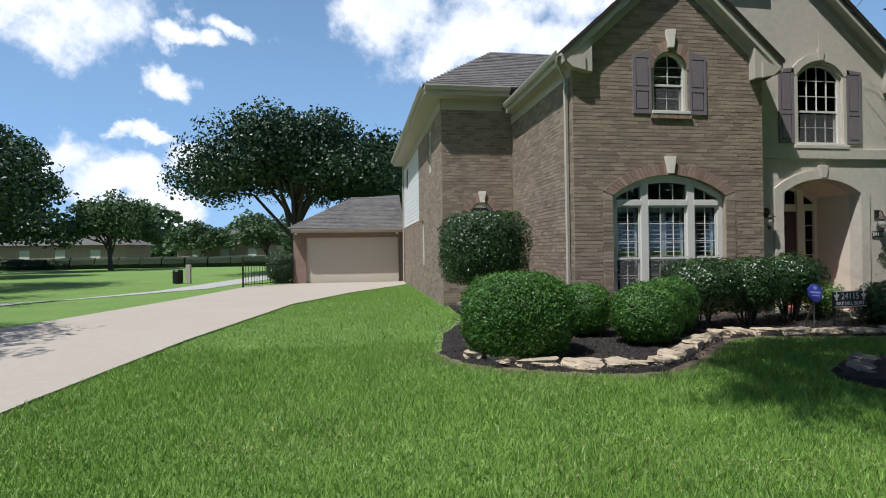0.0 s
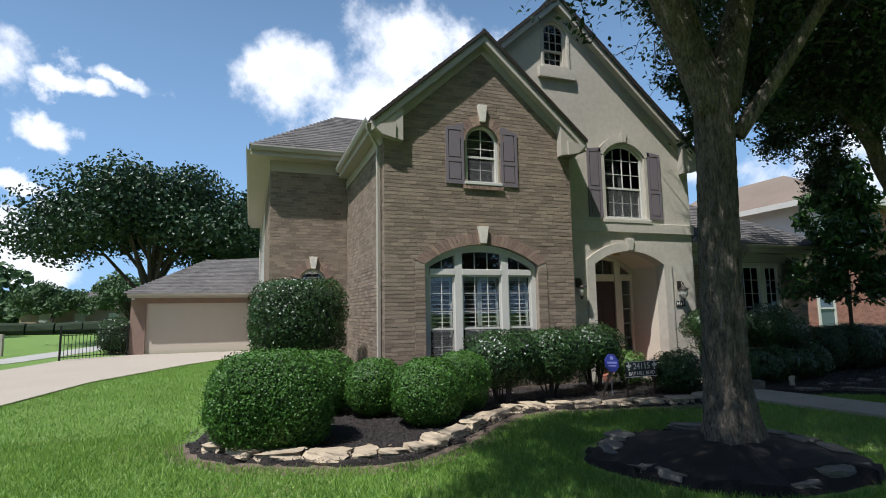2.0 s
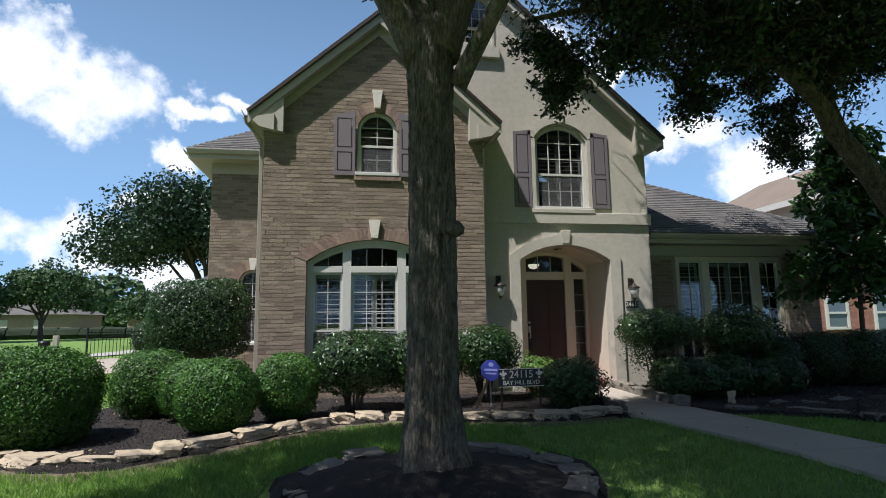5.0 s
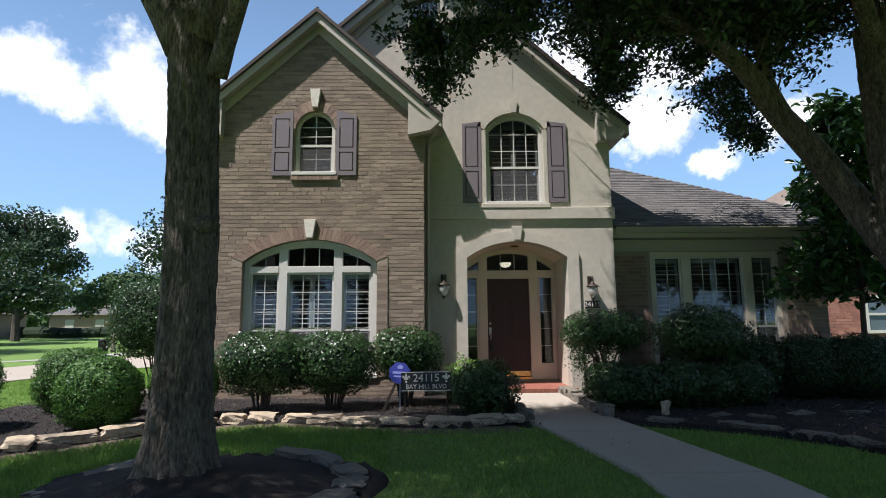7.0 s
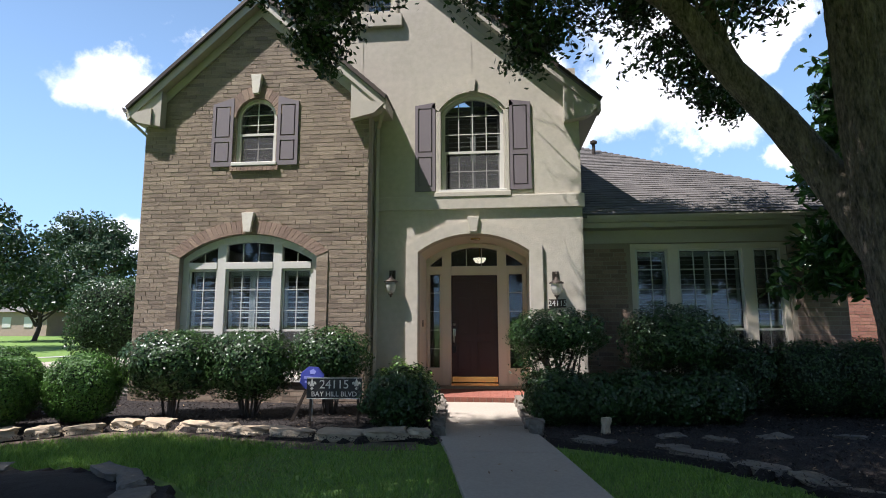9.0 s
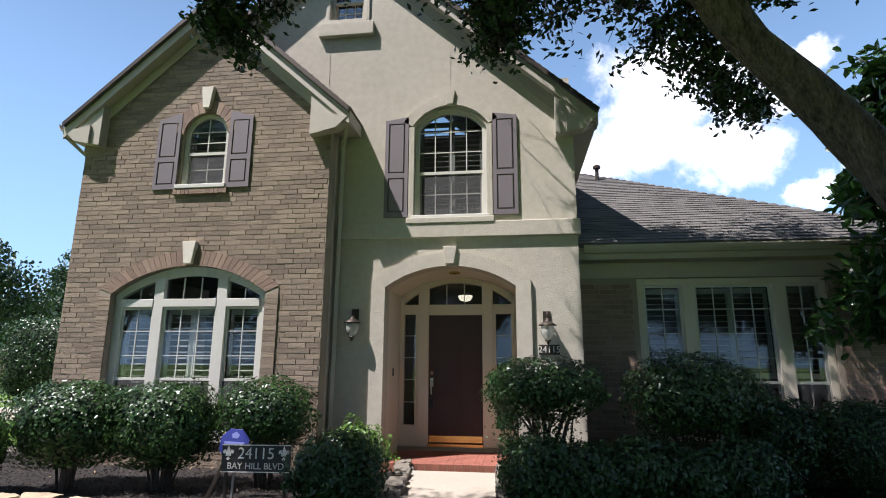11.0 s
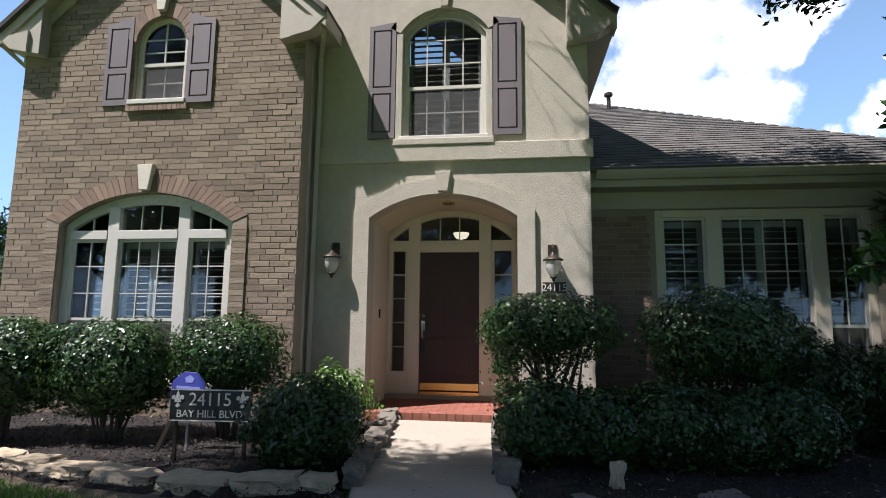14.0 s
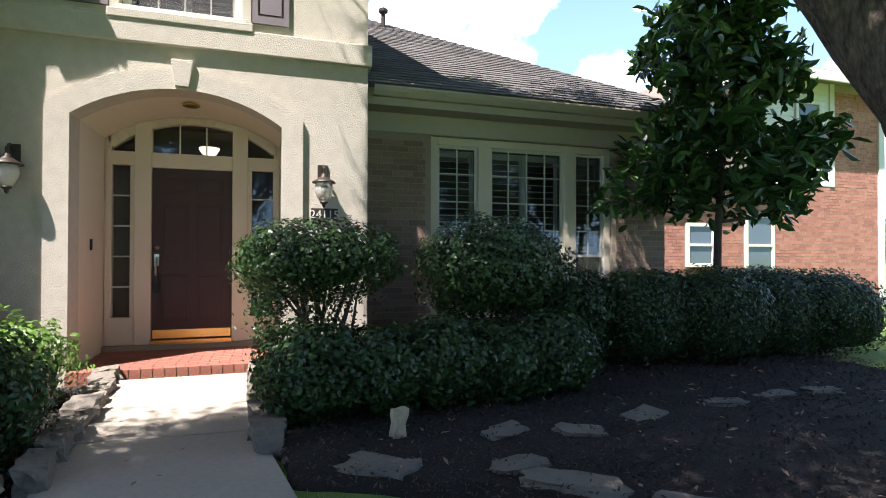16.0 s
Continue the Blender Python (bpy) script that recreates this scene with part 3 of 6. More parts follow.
wall_b = part("wall_block_side", wall_mesh("wall_block_side", rect(BY + 0.25, LY, 0, 5.1), [], west(X0), 0.25), MORTAR, None, "brick return wall beside the downspout", kind="structure")
tagged(wall_b, category="wall")
# plain walls that close the house
closing = Build().box(X1 - 0.25, X1, BY + 0.25, SY + 0.0, 0, 5.3).box(X2 - 0.25, X2, SY + 0.25, 15.0, 0, 6.0).box(X3 - 0.25, X3, RY + 0.25, 26, 0, 3.0).box(XL + 0.25, X3, 25.8, 26, 0, 5.4)
solid("wall_back", closing, STUCCO, "plain plastered walls closing the house", "wall")
# Partitions added behind the glass; the rooms' dimness is put into their dark colour.
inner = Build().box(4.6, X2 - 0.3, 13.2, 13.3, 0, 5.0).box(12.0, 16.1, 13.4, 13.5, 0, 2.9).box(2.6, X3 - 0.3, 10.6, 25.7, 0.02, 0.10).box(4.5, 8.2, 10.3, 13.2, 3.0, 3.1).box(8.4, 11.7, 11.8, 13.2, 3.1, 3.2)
solid("wall_inner", inner, ROOM, "dark-coloured inner partitions and floors added behind the windows", "wall")

# ---- porch ----
porch = Build().box(9.11, 11.04, SY - 0.12, 11.62, 0.0, 0.135).box(9.11, 11.04, 11.42, 11.62, 0.13, 0.199)
porch_ob = part("porch_floor", porch, MORTAR, None, "red brick paved entry step", kind="structure")
tagged(porch_ob, category="porch")
px = 9.12
paver_face, paver_top = Build().box(-0.048, 0.048, -0.012, 0.02, 0.012, 0.147).mesh("paver"), Build().box(-0.097, 0.097, -0.047, 0.047, 0, 0.012).mesh("paver")
for me in (paver_face, paver_top):
    me.materials.append(PAVER)
while px < 11.0:
    ob = new("paver", paver_face)
    ob.parent, ob.location = porch_ob, (px + 0.05, SY - 0.12, 0.0)
    px += 0.105
row = 0
py = SY - 0.06
while py < 11.38:
    px = 9.12 + (0.1 if row % 2 else 0.0)
    while px < 10.95:
        ob = new("paver", paver_top)
        ob.parent, ob.location = porch_ob, (px + 0.1, py, 0.135)
        px += 0.203
    py += 0.102
    row += 1
porch_shell = Build()
porch_shell.box(8.98, 9.105, SY + 0.25, 11.75, 0.0, 3.1).box(11.045, 11.17, SY + 0.25, 11.75, 0.0, 3.1)
porch_shell.strip(arc(10.075, 0.965, 2.60, 0.31, 18), [(x, 3.1) for x, z in arc(10.075, 0.965, 2.60, 0.31, 18)], front(SY), 0.25, 1.30)
solid("wall_porch", porch_shell, CREAM, "cream plastered entry recess with a vaulted ceiling", "wall")
porch_light = thing("porch_downlight", (10.1, 10.9, 2.9), "small round brass ceiling light in the entry vault", "ceiling light")
part("ring", Build().lathe([(0.07, 2.872), (0.09, 2.878), (0.09, 2.895), (0.05, 2.9)], 10.1, 10.85, 20), BRASS, porch_light)

# stucco surround, keystones and band
arch_trim = thing("arch_surround", (10.08, SY, 0), "raised stucco surround of the entry arch", "trim", kind="structure")
ins = [(9.11, 0.0), (9.11, 2.60)] + arc(10.075, 0.965, 2.60, 0.31, 18)[1:-1] + [(11.04, 2.60), (11.04, 0.0)]
outs = [(8.90, 0.0), (8.90, 2.70)] + arc(10.075, 1.175, 2.70, 0.41, 18)[1:-1] + [(11.26, 2.70), (11.26, 0.0)]
part("band", Build().strip(ins, outs, front(SY), -0.05, 0.0), STUCCO, arch_trim)
part("keystone", Build().prism([(10.02, 2.93), (10.15, 2.93), (10.19, 3.20), (9.98, 3.20)], front(SY), -0.09, 0.0), STUCCO, arch_trim, bevel=0.008)
belt = Build().box(8.32, X2 + 0.04, SY - 0.06, SY - 0.001, 3.34, 3.58).box(X2 + 0.002, X2 + 0.04, SY, SY + 0.5, 3.34, 3.58)
solid("trim_belt", belt, STUCCO, "raised stucco belt course between the storeys", "trim", bevel=0.012)
hood = thing("window_hood", (10.08, SY, 5.3), "raised stucco arch above the upper window", "trim", kind="structure")
part("band", Build().strip(arc(10.08, 0.60, 5.16, 0.34, 16), arc(10.08, 0.74, 5.24, 0.42, 16), front(SY), -0.035, 0.0), STUCCO, hood)
part("keystone", Build().prism([(10.03, 5.50), (10.13, 5.50), (10.16, 5.74), (10.0, 5.74)], front(SY), -0.07, 0.0), STUCCO, hood, bevel=0.006)
surr = thing("window_surround", (10.08, SY, 3.66), "rough cast stucco frame and sill round the upper window", "trim", kind="structure")
part("jamb", Build().box(9.43, 9.515, SY - 0.03, SY - 0.001, 3.66, 5.15), STUCCO, surr, bevel=0.006)
part("jamb", Build().box(10.645, 10.73, SY - 0.03, SY - 0.001, 3.66, 5.15), STUCCO, surr, bevel=0.006)
part("sill", Build().box(9.41, 10.75, SY - 0.075, SY - 0.001, 3.56, 3.655), STUCCO, surr, bevel=0.012)
solid("trim_joint", Build().box(10.074, 10.082, SY - 0.006, SY - 0.001, 5.76, 6.9).box(10.086, 10.094, SY - 0.006, SY - 0.001, 3.21, 3.33).box(8.05, 8.058, SY - 0.006, SY - 0.001, 6.0, 6.8), STUCCO, "thin raised expansion beads in the stucco", "trim")
attic_sill = Build().box(7.86, 8.80, SY - 0.09, SY - 0.001, 6.84, 7.08).box(7.95, 8.02, SY - 0.03, SY - 0.001, 7.08, 8.0).box(8.64, 8.71, SY - 0.03, SY - 0.001, 7.08, 8.0)
solid("trim_attic", attic_sill, STUCCO, "stucco sill under the attic window", "trim", bevel=0.01)

# ---- windows ----


def sash(b, x0, x1, z0, z1, y, cols, rows, bar=0.014, stile=0.035):
    """Stiles, rails and muntins of one sash."""
    b.box(x0, x0 + stile, y, y + 0.03, z0, z1).box(x1 - stile, x1, y, y + 0.03, z0, z1)
    b.box(x0 + stile, x1 - stile, y, y + 0.03, z0, z0 + stile).box(x0 + stile, x1 - stile, y, y + 0.03, z1 - stile, z1)
    for i in range(1, cols):
        x = x0 + (x1 - x0) * i / cols
        b.box(x - bar / 2, x + bar / 2, y + 0.004, y + 0.024, z0 + stile, z1 - stile)
    for j in range(1, rows):
        z = z0 + (z1 - z0) * j / rows
        b.box(x0 + stile, x1 - stile, y + 0.006, y + 0.022, z - bar / 2, z + bar / 2)


def blinds(parent, x0, x1, z0, z1, y, panels=1, tilt=0.006, pitch=0.088, mat=None):
    """Plantation shutters inside a window: stiles, and each slat a part."""
    stile = Build()
    w = (x1 - x0) / panels
    for p in range(panels):
        a, b = x0 + p * w, x0 + (p + 1) * w
        stile.box(a, a + 0.05, y, y + 0.03, z0, z1).box(b - 0.05, b, y, y + 0.03, z0, z1).box(a + 0.05, b - 0.05, y, y + 0.03, z0, z0 + 0.08).box(a + 0.05, b - 0.05, y, y + 0.03, z1 - 0.08, z1)
        me = Build().add([(a + 0.052, -0.035, -tilt), (b - 0.052, -0.035, -tilt), (b - 0.052, 0.035, tilt), (a + 0.052, 0.035, tilt),
                          (a + 0.052, -0.035, -tilt + 0.008), (b - 0.052, -0.035, -tilt + 0.008), (b - 0.052, 0.035, tilt + 0.008), (a + 0.052, 0.035, tilt + 0.008)],
                         [(0, 1, 2, 3), (4, 7, 6, 5), (0, 4, 5, 1), (3, 2, 6, 7), (0, 3, 7, 4), (1, 5, 6, 2)]).mesh("slat")
        me.materials.append(mat or SLAT)
        z = z0 + 0.12
        while z < z1 - 0.1:
            s = new("slat", me)
            s.parent = parent
            s.matrix_parent_inverse = Matrix.Translation(-parent.location)
            s.location = (0, y + 0.015, z)
            z += pitch
    part("blind_frame", stile, mat or SLAT, parent)


def insect_screen(parent, x0, x1, z0, z1, y):
    part("insect_screen", Build().box(x0, x1, y, y + 0.003, z0, z1), SCREEN, parent, "dull grey insect screen").visible_shadow = False
    part("screen_frame", Build().box(x0 - 0.012, x0, y - 0.004, y + 0.008, z0, z1).box(x1, x1 + 0.012, y - 0.004, y + 0.008, z0, z1).box(x0 - 0.012, x1 + 0.012, y - 0.004, y + 0.008, z0 - 0.012, z0), WHITE, parent)


def pane(parent, loop, at, y):
    part("pane", Build().prism(loop, at, y, y + 0.004), GLASS, parent).visible_shadow = False


w1 = thing("window_1", (6.2, BY, 0.42), "large white arched triple window with blinds, recessed in brick", "window", kind="structure")
FY = BY + 0.09
fr = Build()
fr.strip(arc(6.205, 1.10, 2.46, 0.31, 20), arc(6.205, 1.222, 2.50, 0.408, 20), front(FY), 0.0, 0.10)
fr.box(4.982, 5.10, FY, FY + 0.1, 0.44, 2.49).box(7.31, 7.428, FY, FY + 0.1, 0.44, 2.49)
fr.box(5.10, 7.31, FY, FY + 0.1, 0.44, 0.54)
fr.box(5.62, 5.78, FY - 0.02, FY + 0.1, 0.54, 2.745).box(6.63, 6.79, FY - 0.02, FY + 0.1, 0.54, 2.745)
fr.box(5.10, 5.62, FY - 0.03, FY + 0.1, 2.30, 2.42).box(5.78, 6.63, FY - 0.03, FY + 0.1, 2.30, 2.42).box(6.79, 7.31, FY - 0.03, FY + 0.1, 2.30, 2.42)
part("frame", fr, WHITE, w1, bevel=0.006)
part("sill", Build().box(4.96, 7.45, BY - 0.05, FY, 0.40, 0.47), WHITE, w1, bevel=0.008)
for a, b, c in ((5.10, 5.62, 2), (5.78, 6.63, 3), (6.79, 7.31, 2)):
    lo, up = Build(), Build()
    sash(lo, a, b, 0.54, 1.27, FY + 0.05, c, 2)
    sash(up, a, b, 1.23, 2.30, FY + 0.02, c, 3)
    part("lower_sash", lo, WHITE, w1)
    part("upper_sash", up, WHITE, w1)
    pane(w1, rect(a + 0.03, b - 0.03, 0.57, 1.25), front(0), FY + 0.064)
    pane(w1, rect(a + 0.03, b - 0.03, 1.26, 2.27), front(0), FY + 0.034)
    insect_screen(w1, a + 0.015, b - 0.015, 0.555, 1.225, FY + 0.02)
    blinds(w1, a + 0.01, b - 0.01, 0.55, 2.27, FY + 0.14, 2 if c == 3 else 1)
    tb = Build()
    for i in range(1, c):
        x = a + (b - a) * i / c
        tb.box(x - 0.007, x + 0.007, FY + 0.03, FY + 0.05, 2.42, 2.44 + 0.31 * (1 - ((x - 6.2) / 1.15) ** 2))
    part("muntin", tb, WHITE, w1)
pane(w1, [(7.31, 2.42), (5.10, 2.42)] + arc(6.205, 1.105, 2.44, 0.34, 18), front(0), FY + 0.045)


def upper_window(name, x0, x1, z0, zs, rise, zm, y, cols, label, mat=WHITE, blind=True):
    """A double-hung window with an arched head."""
    xc, half = (x0 + x1) / 2, (x1 - x0) / 2
    w = thing(name, (xc, y, z0), label, "window", kind="structure")
    f = 0.065
    b = Build()
    b.strip(arc(xc, half - f, zs, rise - f * 0.9, 14), arc(xc, half - 0.002, zs, rise - 0.002, 14), front(y), 0.05, 0.14)
    b.box(x0 + 0.002, x0 + f, y + 0.05, y + 0.14, z0, zs).box(x1 - f, x1 - 0.002, y + 0.05, y + 0.14, z0, zs).box(x0 + f, x1 - f, y + 0.05, y + 0.14, z0, z0 + 0.05)
    part("frame", b, mat, w, bevel=0.004)
    part("sill", Build().box(x0 - 0.04, x1 + 0.04, y - 0.06, y + 0.05, z0 - 0.03, z0 + 0.035), mat, w, bevel=0.008)
    lo, up = Build(), Build()
    sash(lo, x0 + f, x1 - f, z0 + 0.05, zm + 0.02, y + 0.11, cols, 2)
    up.box(x0 + f, x1 - f, y + 0.07, y + 0.105, zm - 0.02, zm + 0.025)
    top = lambda x: zs + (rise - f) * max(0.0, 1 - ((x - xc) / (half - f)) ** 2)
    for i in range(1, cols):
        x = x0 + f + (x1 - x0 - 2 * f) * i / cols
        up.box(x - 0.008, x + 0.008, y + 0.078, y + 0.098, zm + 0.02, top(x))
    for j in (1, 2):
        z = zm + (zs + rise * 0.5 - zm) * j / 2.6
        up.box(x0 + f, x1 - f, y + 0.08, y + 0.096, z - 0.007, z + 0.007)
    part("lower_sash", lo, mat, w)
    part("upper_sash", up, mat, w)
    pane(w, rect(x0 + f, x1 - f, z0 + 0.06, zm), front(0), y + 0.124)
    if blind:
        insect_screen(w, x0 + f + 0.014, x1 - f - 0.014, z0 + 0.065, zm - 0.022, y + 0.082)
    pane(w, [(x1 - f, zm), (x0 + f, zm)] + arc(xc, half - f, zs, rise - f, 14), front(0), y + 0.09)
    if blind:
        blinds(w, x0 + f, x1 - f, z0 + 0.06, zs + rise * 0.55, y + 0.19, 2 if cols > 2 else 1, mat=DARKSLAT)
    return w


upper_window("window_2", 5.87, 6.62, 4.15, 5.02, 0.36, 4.72, BY, 2, "white arched upper window with blinds, set in brick")
upper_window("window_3", 9.52, 10.64, 3.66, 5.13, 0.32, 4.40, SY, 4, "white arched double-hung window above the entry")
upper_window("window_4", 8.02, 8.64, 7.12, 8.02, 0.24, 7.55, SY, 3, "small arched attic window high in the gable", STUCCO, False)
upper_window("window_5", 2.98, 3.62, 0.9, 2.45, 0.28, 1.75, LY, 2, "small arched window behind the clipped shrub")

w6 = thing("window_6", (14.2, RY, 0.44), "wide white triple window with shutters in the shaded wing", "window", kind="structure")
FY6 = RY + 0.04
fr = Build().box(12.85, 12.95, FY6, FY6 + 0.12, 0.44, 2.76).box(15.40, 15.50, FY6, FY6 + 0.12, 0.44, 2.76).box(12.95, 15.40, FY6, FY6 + 0.12, 2.66, 2.76).box(12.95, 15.40, FY6, FY6 + 0.12, 0.44, 0.52)
fr.box(13.50, 13.68, FY6 - 0.02, FY6 + 0.12, 0.52, 2.66).box(14.76, 14.94, FY6 - 0.02, FY6 + 0.12, 0.52, 2.66)
part("frame", fr, CREAM, w6, bevel=0.006)
part("sill", Build().box(12.80, 15.55, RY - 0.06, FY6, 0.38, 0.46), CREAM, w6, bevel=0.008)
for a, b, c in ((12.95, 13.50, 2), (13.68, 14.76, 4), (14.94, 15.40, 2)):
    lo, up = Build(), Build()
    sash(lo, a, b, 0.52, 1.27, FY6 + 0.06, c, 2)
    sash(up, a, b, 1.23, 2.66, FY6 + 0.03, c, 4)
    part("lower_sash", lo, WHITE, w6)
    part("upper_sash", up, WHITE, w6)
    pane(w6, rect(a + 0.03, b - 0.03, 0.55, 1.25), front(0), FY6 + 0.074)
    pane(w6, rect(a + 0.03, b - 0.03, 1.26, 2.63), front(0), FY6 + 0.044)
    insect_screen(w6, a + 0.015, b - 0.015, 0.535, 1.225, FY6 + 0.03)
    blinds(w6, a + 0.01, b - 0.01, 1.3, 2.62, FY6 + 0.15, 2 if c == 4 else 1)
for k, loop in enumerate(SIDE_WINS):
    (a, z0), (b, _), (_, z1), _ = loop
    w = thing("window_%d" % (7 + k), (XL, a, z0), "narrow white window in the side wall", "window", kind="structure")
    part("frame", Build().box(XL + 0.06, XL + 0.12, a, a + 0.07, z0, z1).box(XL + 0.06, XL + 0.12, b - 0.07, b, z0, z1).box(XL + 0.06, XL + 0.12, a + 0.07, b - 0.07, z0, z0 + 0.07).box(XL + 0.06, XL + 0.12, a + 0.07, b - 0.07, z1 - 0.07, z1).box(XL + 0.06, XL + 0.12, a + 0.07, b - 0.07, (z0 + z1) / 2 - 0.03, (z0 + z1) / 2 + 0.03), WHITE, w)
    pane(w, rect(a + 0.05, b - 0.05, z0 + 0.05, z1 - 0.05), west(0), XL + 0.1)

# ---- front door ----
d1 = thing("door_1", (10.04, 11.5, 0.2), "closed dark mahogany front door with brass kick plate and sidelights", "door", kind="structure")
DY = 11.5
fr = Build()
fr.box(9.11, 9.13, DY, DY + 0.12, 0.2, 2.6).box(11.02, 11.04, DY, DY + 0.12, 0.2, 2.6)
fr.box(9.42, 9.595, DY - 0.02, DY + 0.12, 0.2, 2.82).box(10.485, 10.66, DY - 0.02, DY + 0.12, 0.2, 2.82)
fr.box(9.13, 9.42, DY, DY + 0.12, 2.30, 2.46).box(9.595, 10.485, DY, DY + 0.12, 2.285, 2.46).box(10.66, 11.02, DY, DY + 0.12, 2.30, 2.46)
fr.strip(arc(10.075, 0.88, 2.50, 0.33, 18), arc(10.075, 0.963, 2.60, 0.308, 18), front(DY), 0.0, 0.12)
fr.box(9.13, 9.42, DY, DY + 0.12, 0.2, 0.52).box(10.66, 11.02, DY, DY + 0.12, 0.2, 0.52)
fr.box(9.13, 9.18, DY, DY + 0.12, 0.52, 2.30).box(9.37, 9.42, DY, DY + 0.12, 0.52, 2.30).box(10.66, 10.71, DY, DY + 0.12, 0.52, 2.30).box(10.96, 11.02, DY, DY + 0.12, 0.52, 2.30)
fr.box(9.13, 9.18, DY, DY + 0.12, 2.46, 2.66).box(10.97, 11.02, DY, DY + 0.12, 2.46, 2.66)
part("frame", fr, CREAM, d1, bevel=0.006)
leaf = Build().box(9.597, 10.483, DY + 0.03, DY + 0.075, 0.25, 2.283)
leaf_ob = part("leaf", leaf, DOOR, d1, "dark mahogany panelled leaf")
for x0, x1 in ((9.70, 9.99), (10.09, 10.38)):
    for z0, z1 in ((0.46, 1.02), (1.14, 1.86), (1.98, 2.17)):
        p = Build().box(x0, x1, DY + 0.022, DY + 0.03, z0, z1)
        p.box(x0 + 0.03, x1 - 0.03, DY + 0.014, DY + 0.022, z0 + 0.03, z1 - 0.03)
        part("panel", p, DOOR, leaf_ob, bevel=0.006)
part("kick_plate", Build().box(9.61, 10.47, DY + 0.024, DY + 0.0295, 0.26, 0.36), BRASS, leaf_ob, "polished brass kick plate")
part("threshold", Build().box(9.597, 10.483, DY - 0.05, DY + 0.08, 0.20, 0.245), BRASS, d1, "worn brass threshold")
hd = Build().lathe([(0.03, 0), (0.03, 0.01), (0.012, 0.012), (0.012, 0.03)], 0, 0, 14)
hd.v = [(9.65 + x, DY + 0.03 - z, 1.34 + y) for x, y, z in hd.v]
part("deadbolt", hd, NICKEL, leaf_ob, smooth=True)
part("handle", Build().box(9.625, 9.675, DY + 0.02, DY + 0.03, 1.12, 1.26).tube([(9.65, DY + 0.02, 1.22), (9.65, DY - 0.03, 1.21), (9.65, DY - 0.035, 1.12), (9.65, DY - 0.03, 1.02), (9.65, DY + 0.025, 1.00)], [0.012] * 5, 8), NICKEL, leaf_ob)
part("key_box", Build().box(9.615, 9.685, DY - 0.01, DY + 0.03, 0.80, 0.93).tube([(9.63, DY + 0.0, 0.93), (9.63, DY, 1.0), (9.67, DY, 1.0), (9.67, DY, 0.93)], [0.005] * 4, 6), IRON, leaf_ob, "small dark key box", bevel=0.006)
for a, b in ((9.18, 9.37), (10.71, 10.96)):
    m = Build()
    for j in range(1, 5):
        z = 0.52 + (2.30 - 0.52) * j / 5
        m.box(a, b, DY + 0.03, DY + 0.05, z - 0.008, z + 0.008)
    part("muntin", m, WHITE, d1)
    pane(d1, rect(a, b, 0.52, 2.30), front(0), DY + 0.055)
tm = Build().box(9.885, 9.899, DY + 0.03, DY + 0.05, 2.46, 2.80).box(10.18, 10.194, DY + 0.03, DY + 0.05, 2.46, 2.80)
part("muntin", tm, WHITE, d1)
pane(d1, [(10.97, 2.46), (9.18, 2.46)] + arc(10.075, 0.88, 2.50, 0.31, 16), front(0), DY + 0.055)
hall_lamp = thing("hall_pendant", (10.12, 12.5, 2.75), "lit white glass bowl pendant in the hall", "pendant lamp")
part("bowl", Build().lathe([(0.02, 2.62), (0.09, 2.64), (0.13, 2.70), (0.135, 2.73)], 10.12, 12.5, 16), GLOBE, hall_lamp, smooth=True)
part("rod", Build().tube([(10.12, 12.5, 2.73), (10.12, 12.5, 3.12)], [0.01, 0.01], 6), BRASS, hall_lamp)

# ---- brick arches, keystones, sills ----


def brick_arch(name, xc, half, zs, rise, thick, y, n, label, legs=0.0, proud=0.028):
    a = thing(name, (xc, y, zs), label, "brick arch", kind="structure")
    inn, out = arc(xc, half, zs, rise, n), arc(xc, half + thick * 0.93, zs + thick * 0.38, rise + thick * 0.66, n)
    for i in range(n):
        (x0, z0), (x1, z1), (x2, z2), (x3, z3) = inn[i], inn[i + 1], out[i + 1], out[i]
        g = 0.035
        q = [(x0 + (x1 - x0) * g, z0 + (z1 - z0) * g), (x1 - (x1 - x0) * g, z1 - (z1 - z0) * g), (x2 - (x2 - x3) * g, z2 - (z2 - z3) * g), (x3 + (x2 - x3) * g, z3 + (z2 - z3) * g)]
        part("brick", Build().prism(q, front(y), -proud, 0.02), SOLDIER, a)
    part("mortar_bed", Build().strip(inn, out, front(y), -proud + 0.008, 0.001), MORTAR, a)
    if legs:
        z, k = legs, 0
        lb = Build()
        while z < zs - 0.03:
            for sx in (-1, 1):
                e0, e1 = xc + sx * half, xc + sx * (half + thick * 0.93)
                p = Build().box(min(e0, e1) + 0.003, max(e0, e1) - 0.003, y - proud, y + 0.01, z + 0.004, z + 0.072)
                part("brick", p, BRICK, a)
            z += 0.076
        for sx in (-1, 1):
            e0, e1 = xc + sx * half, xc + sx * (half + thick * 0.93)
            lb.box(min(e0, e1) + 0.006, max(e0, e1) - 0.006, y - proud + 0.008, y + 0.001, legs, zs + 0.05)
        part("mortar_bed", lb, MORTAR, a)
    return a


def keystone(xc, z0, z1, w0, w1, y):
    solid("keystone", Build().prism([(xc - w0, z0), (xc + w0, z0), (xc + w1, z1), (xc - w1, z1)], front(y), -0.09, 0.0), CAST, "pale cast stone keystone in the brick arch", "keystone", "structure", bevel=0.006)


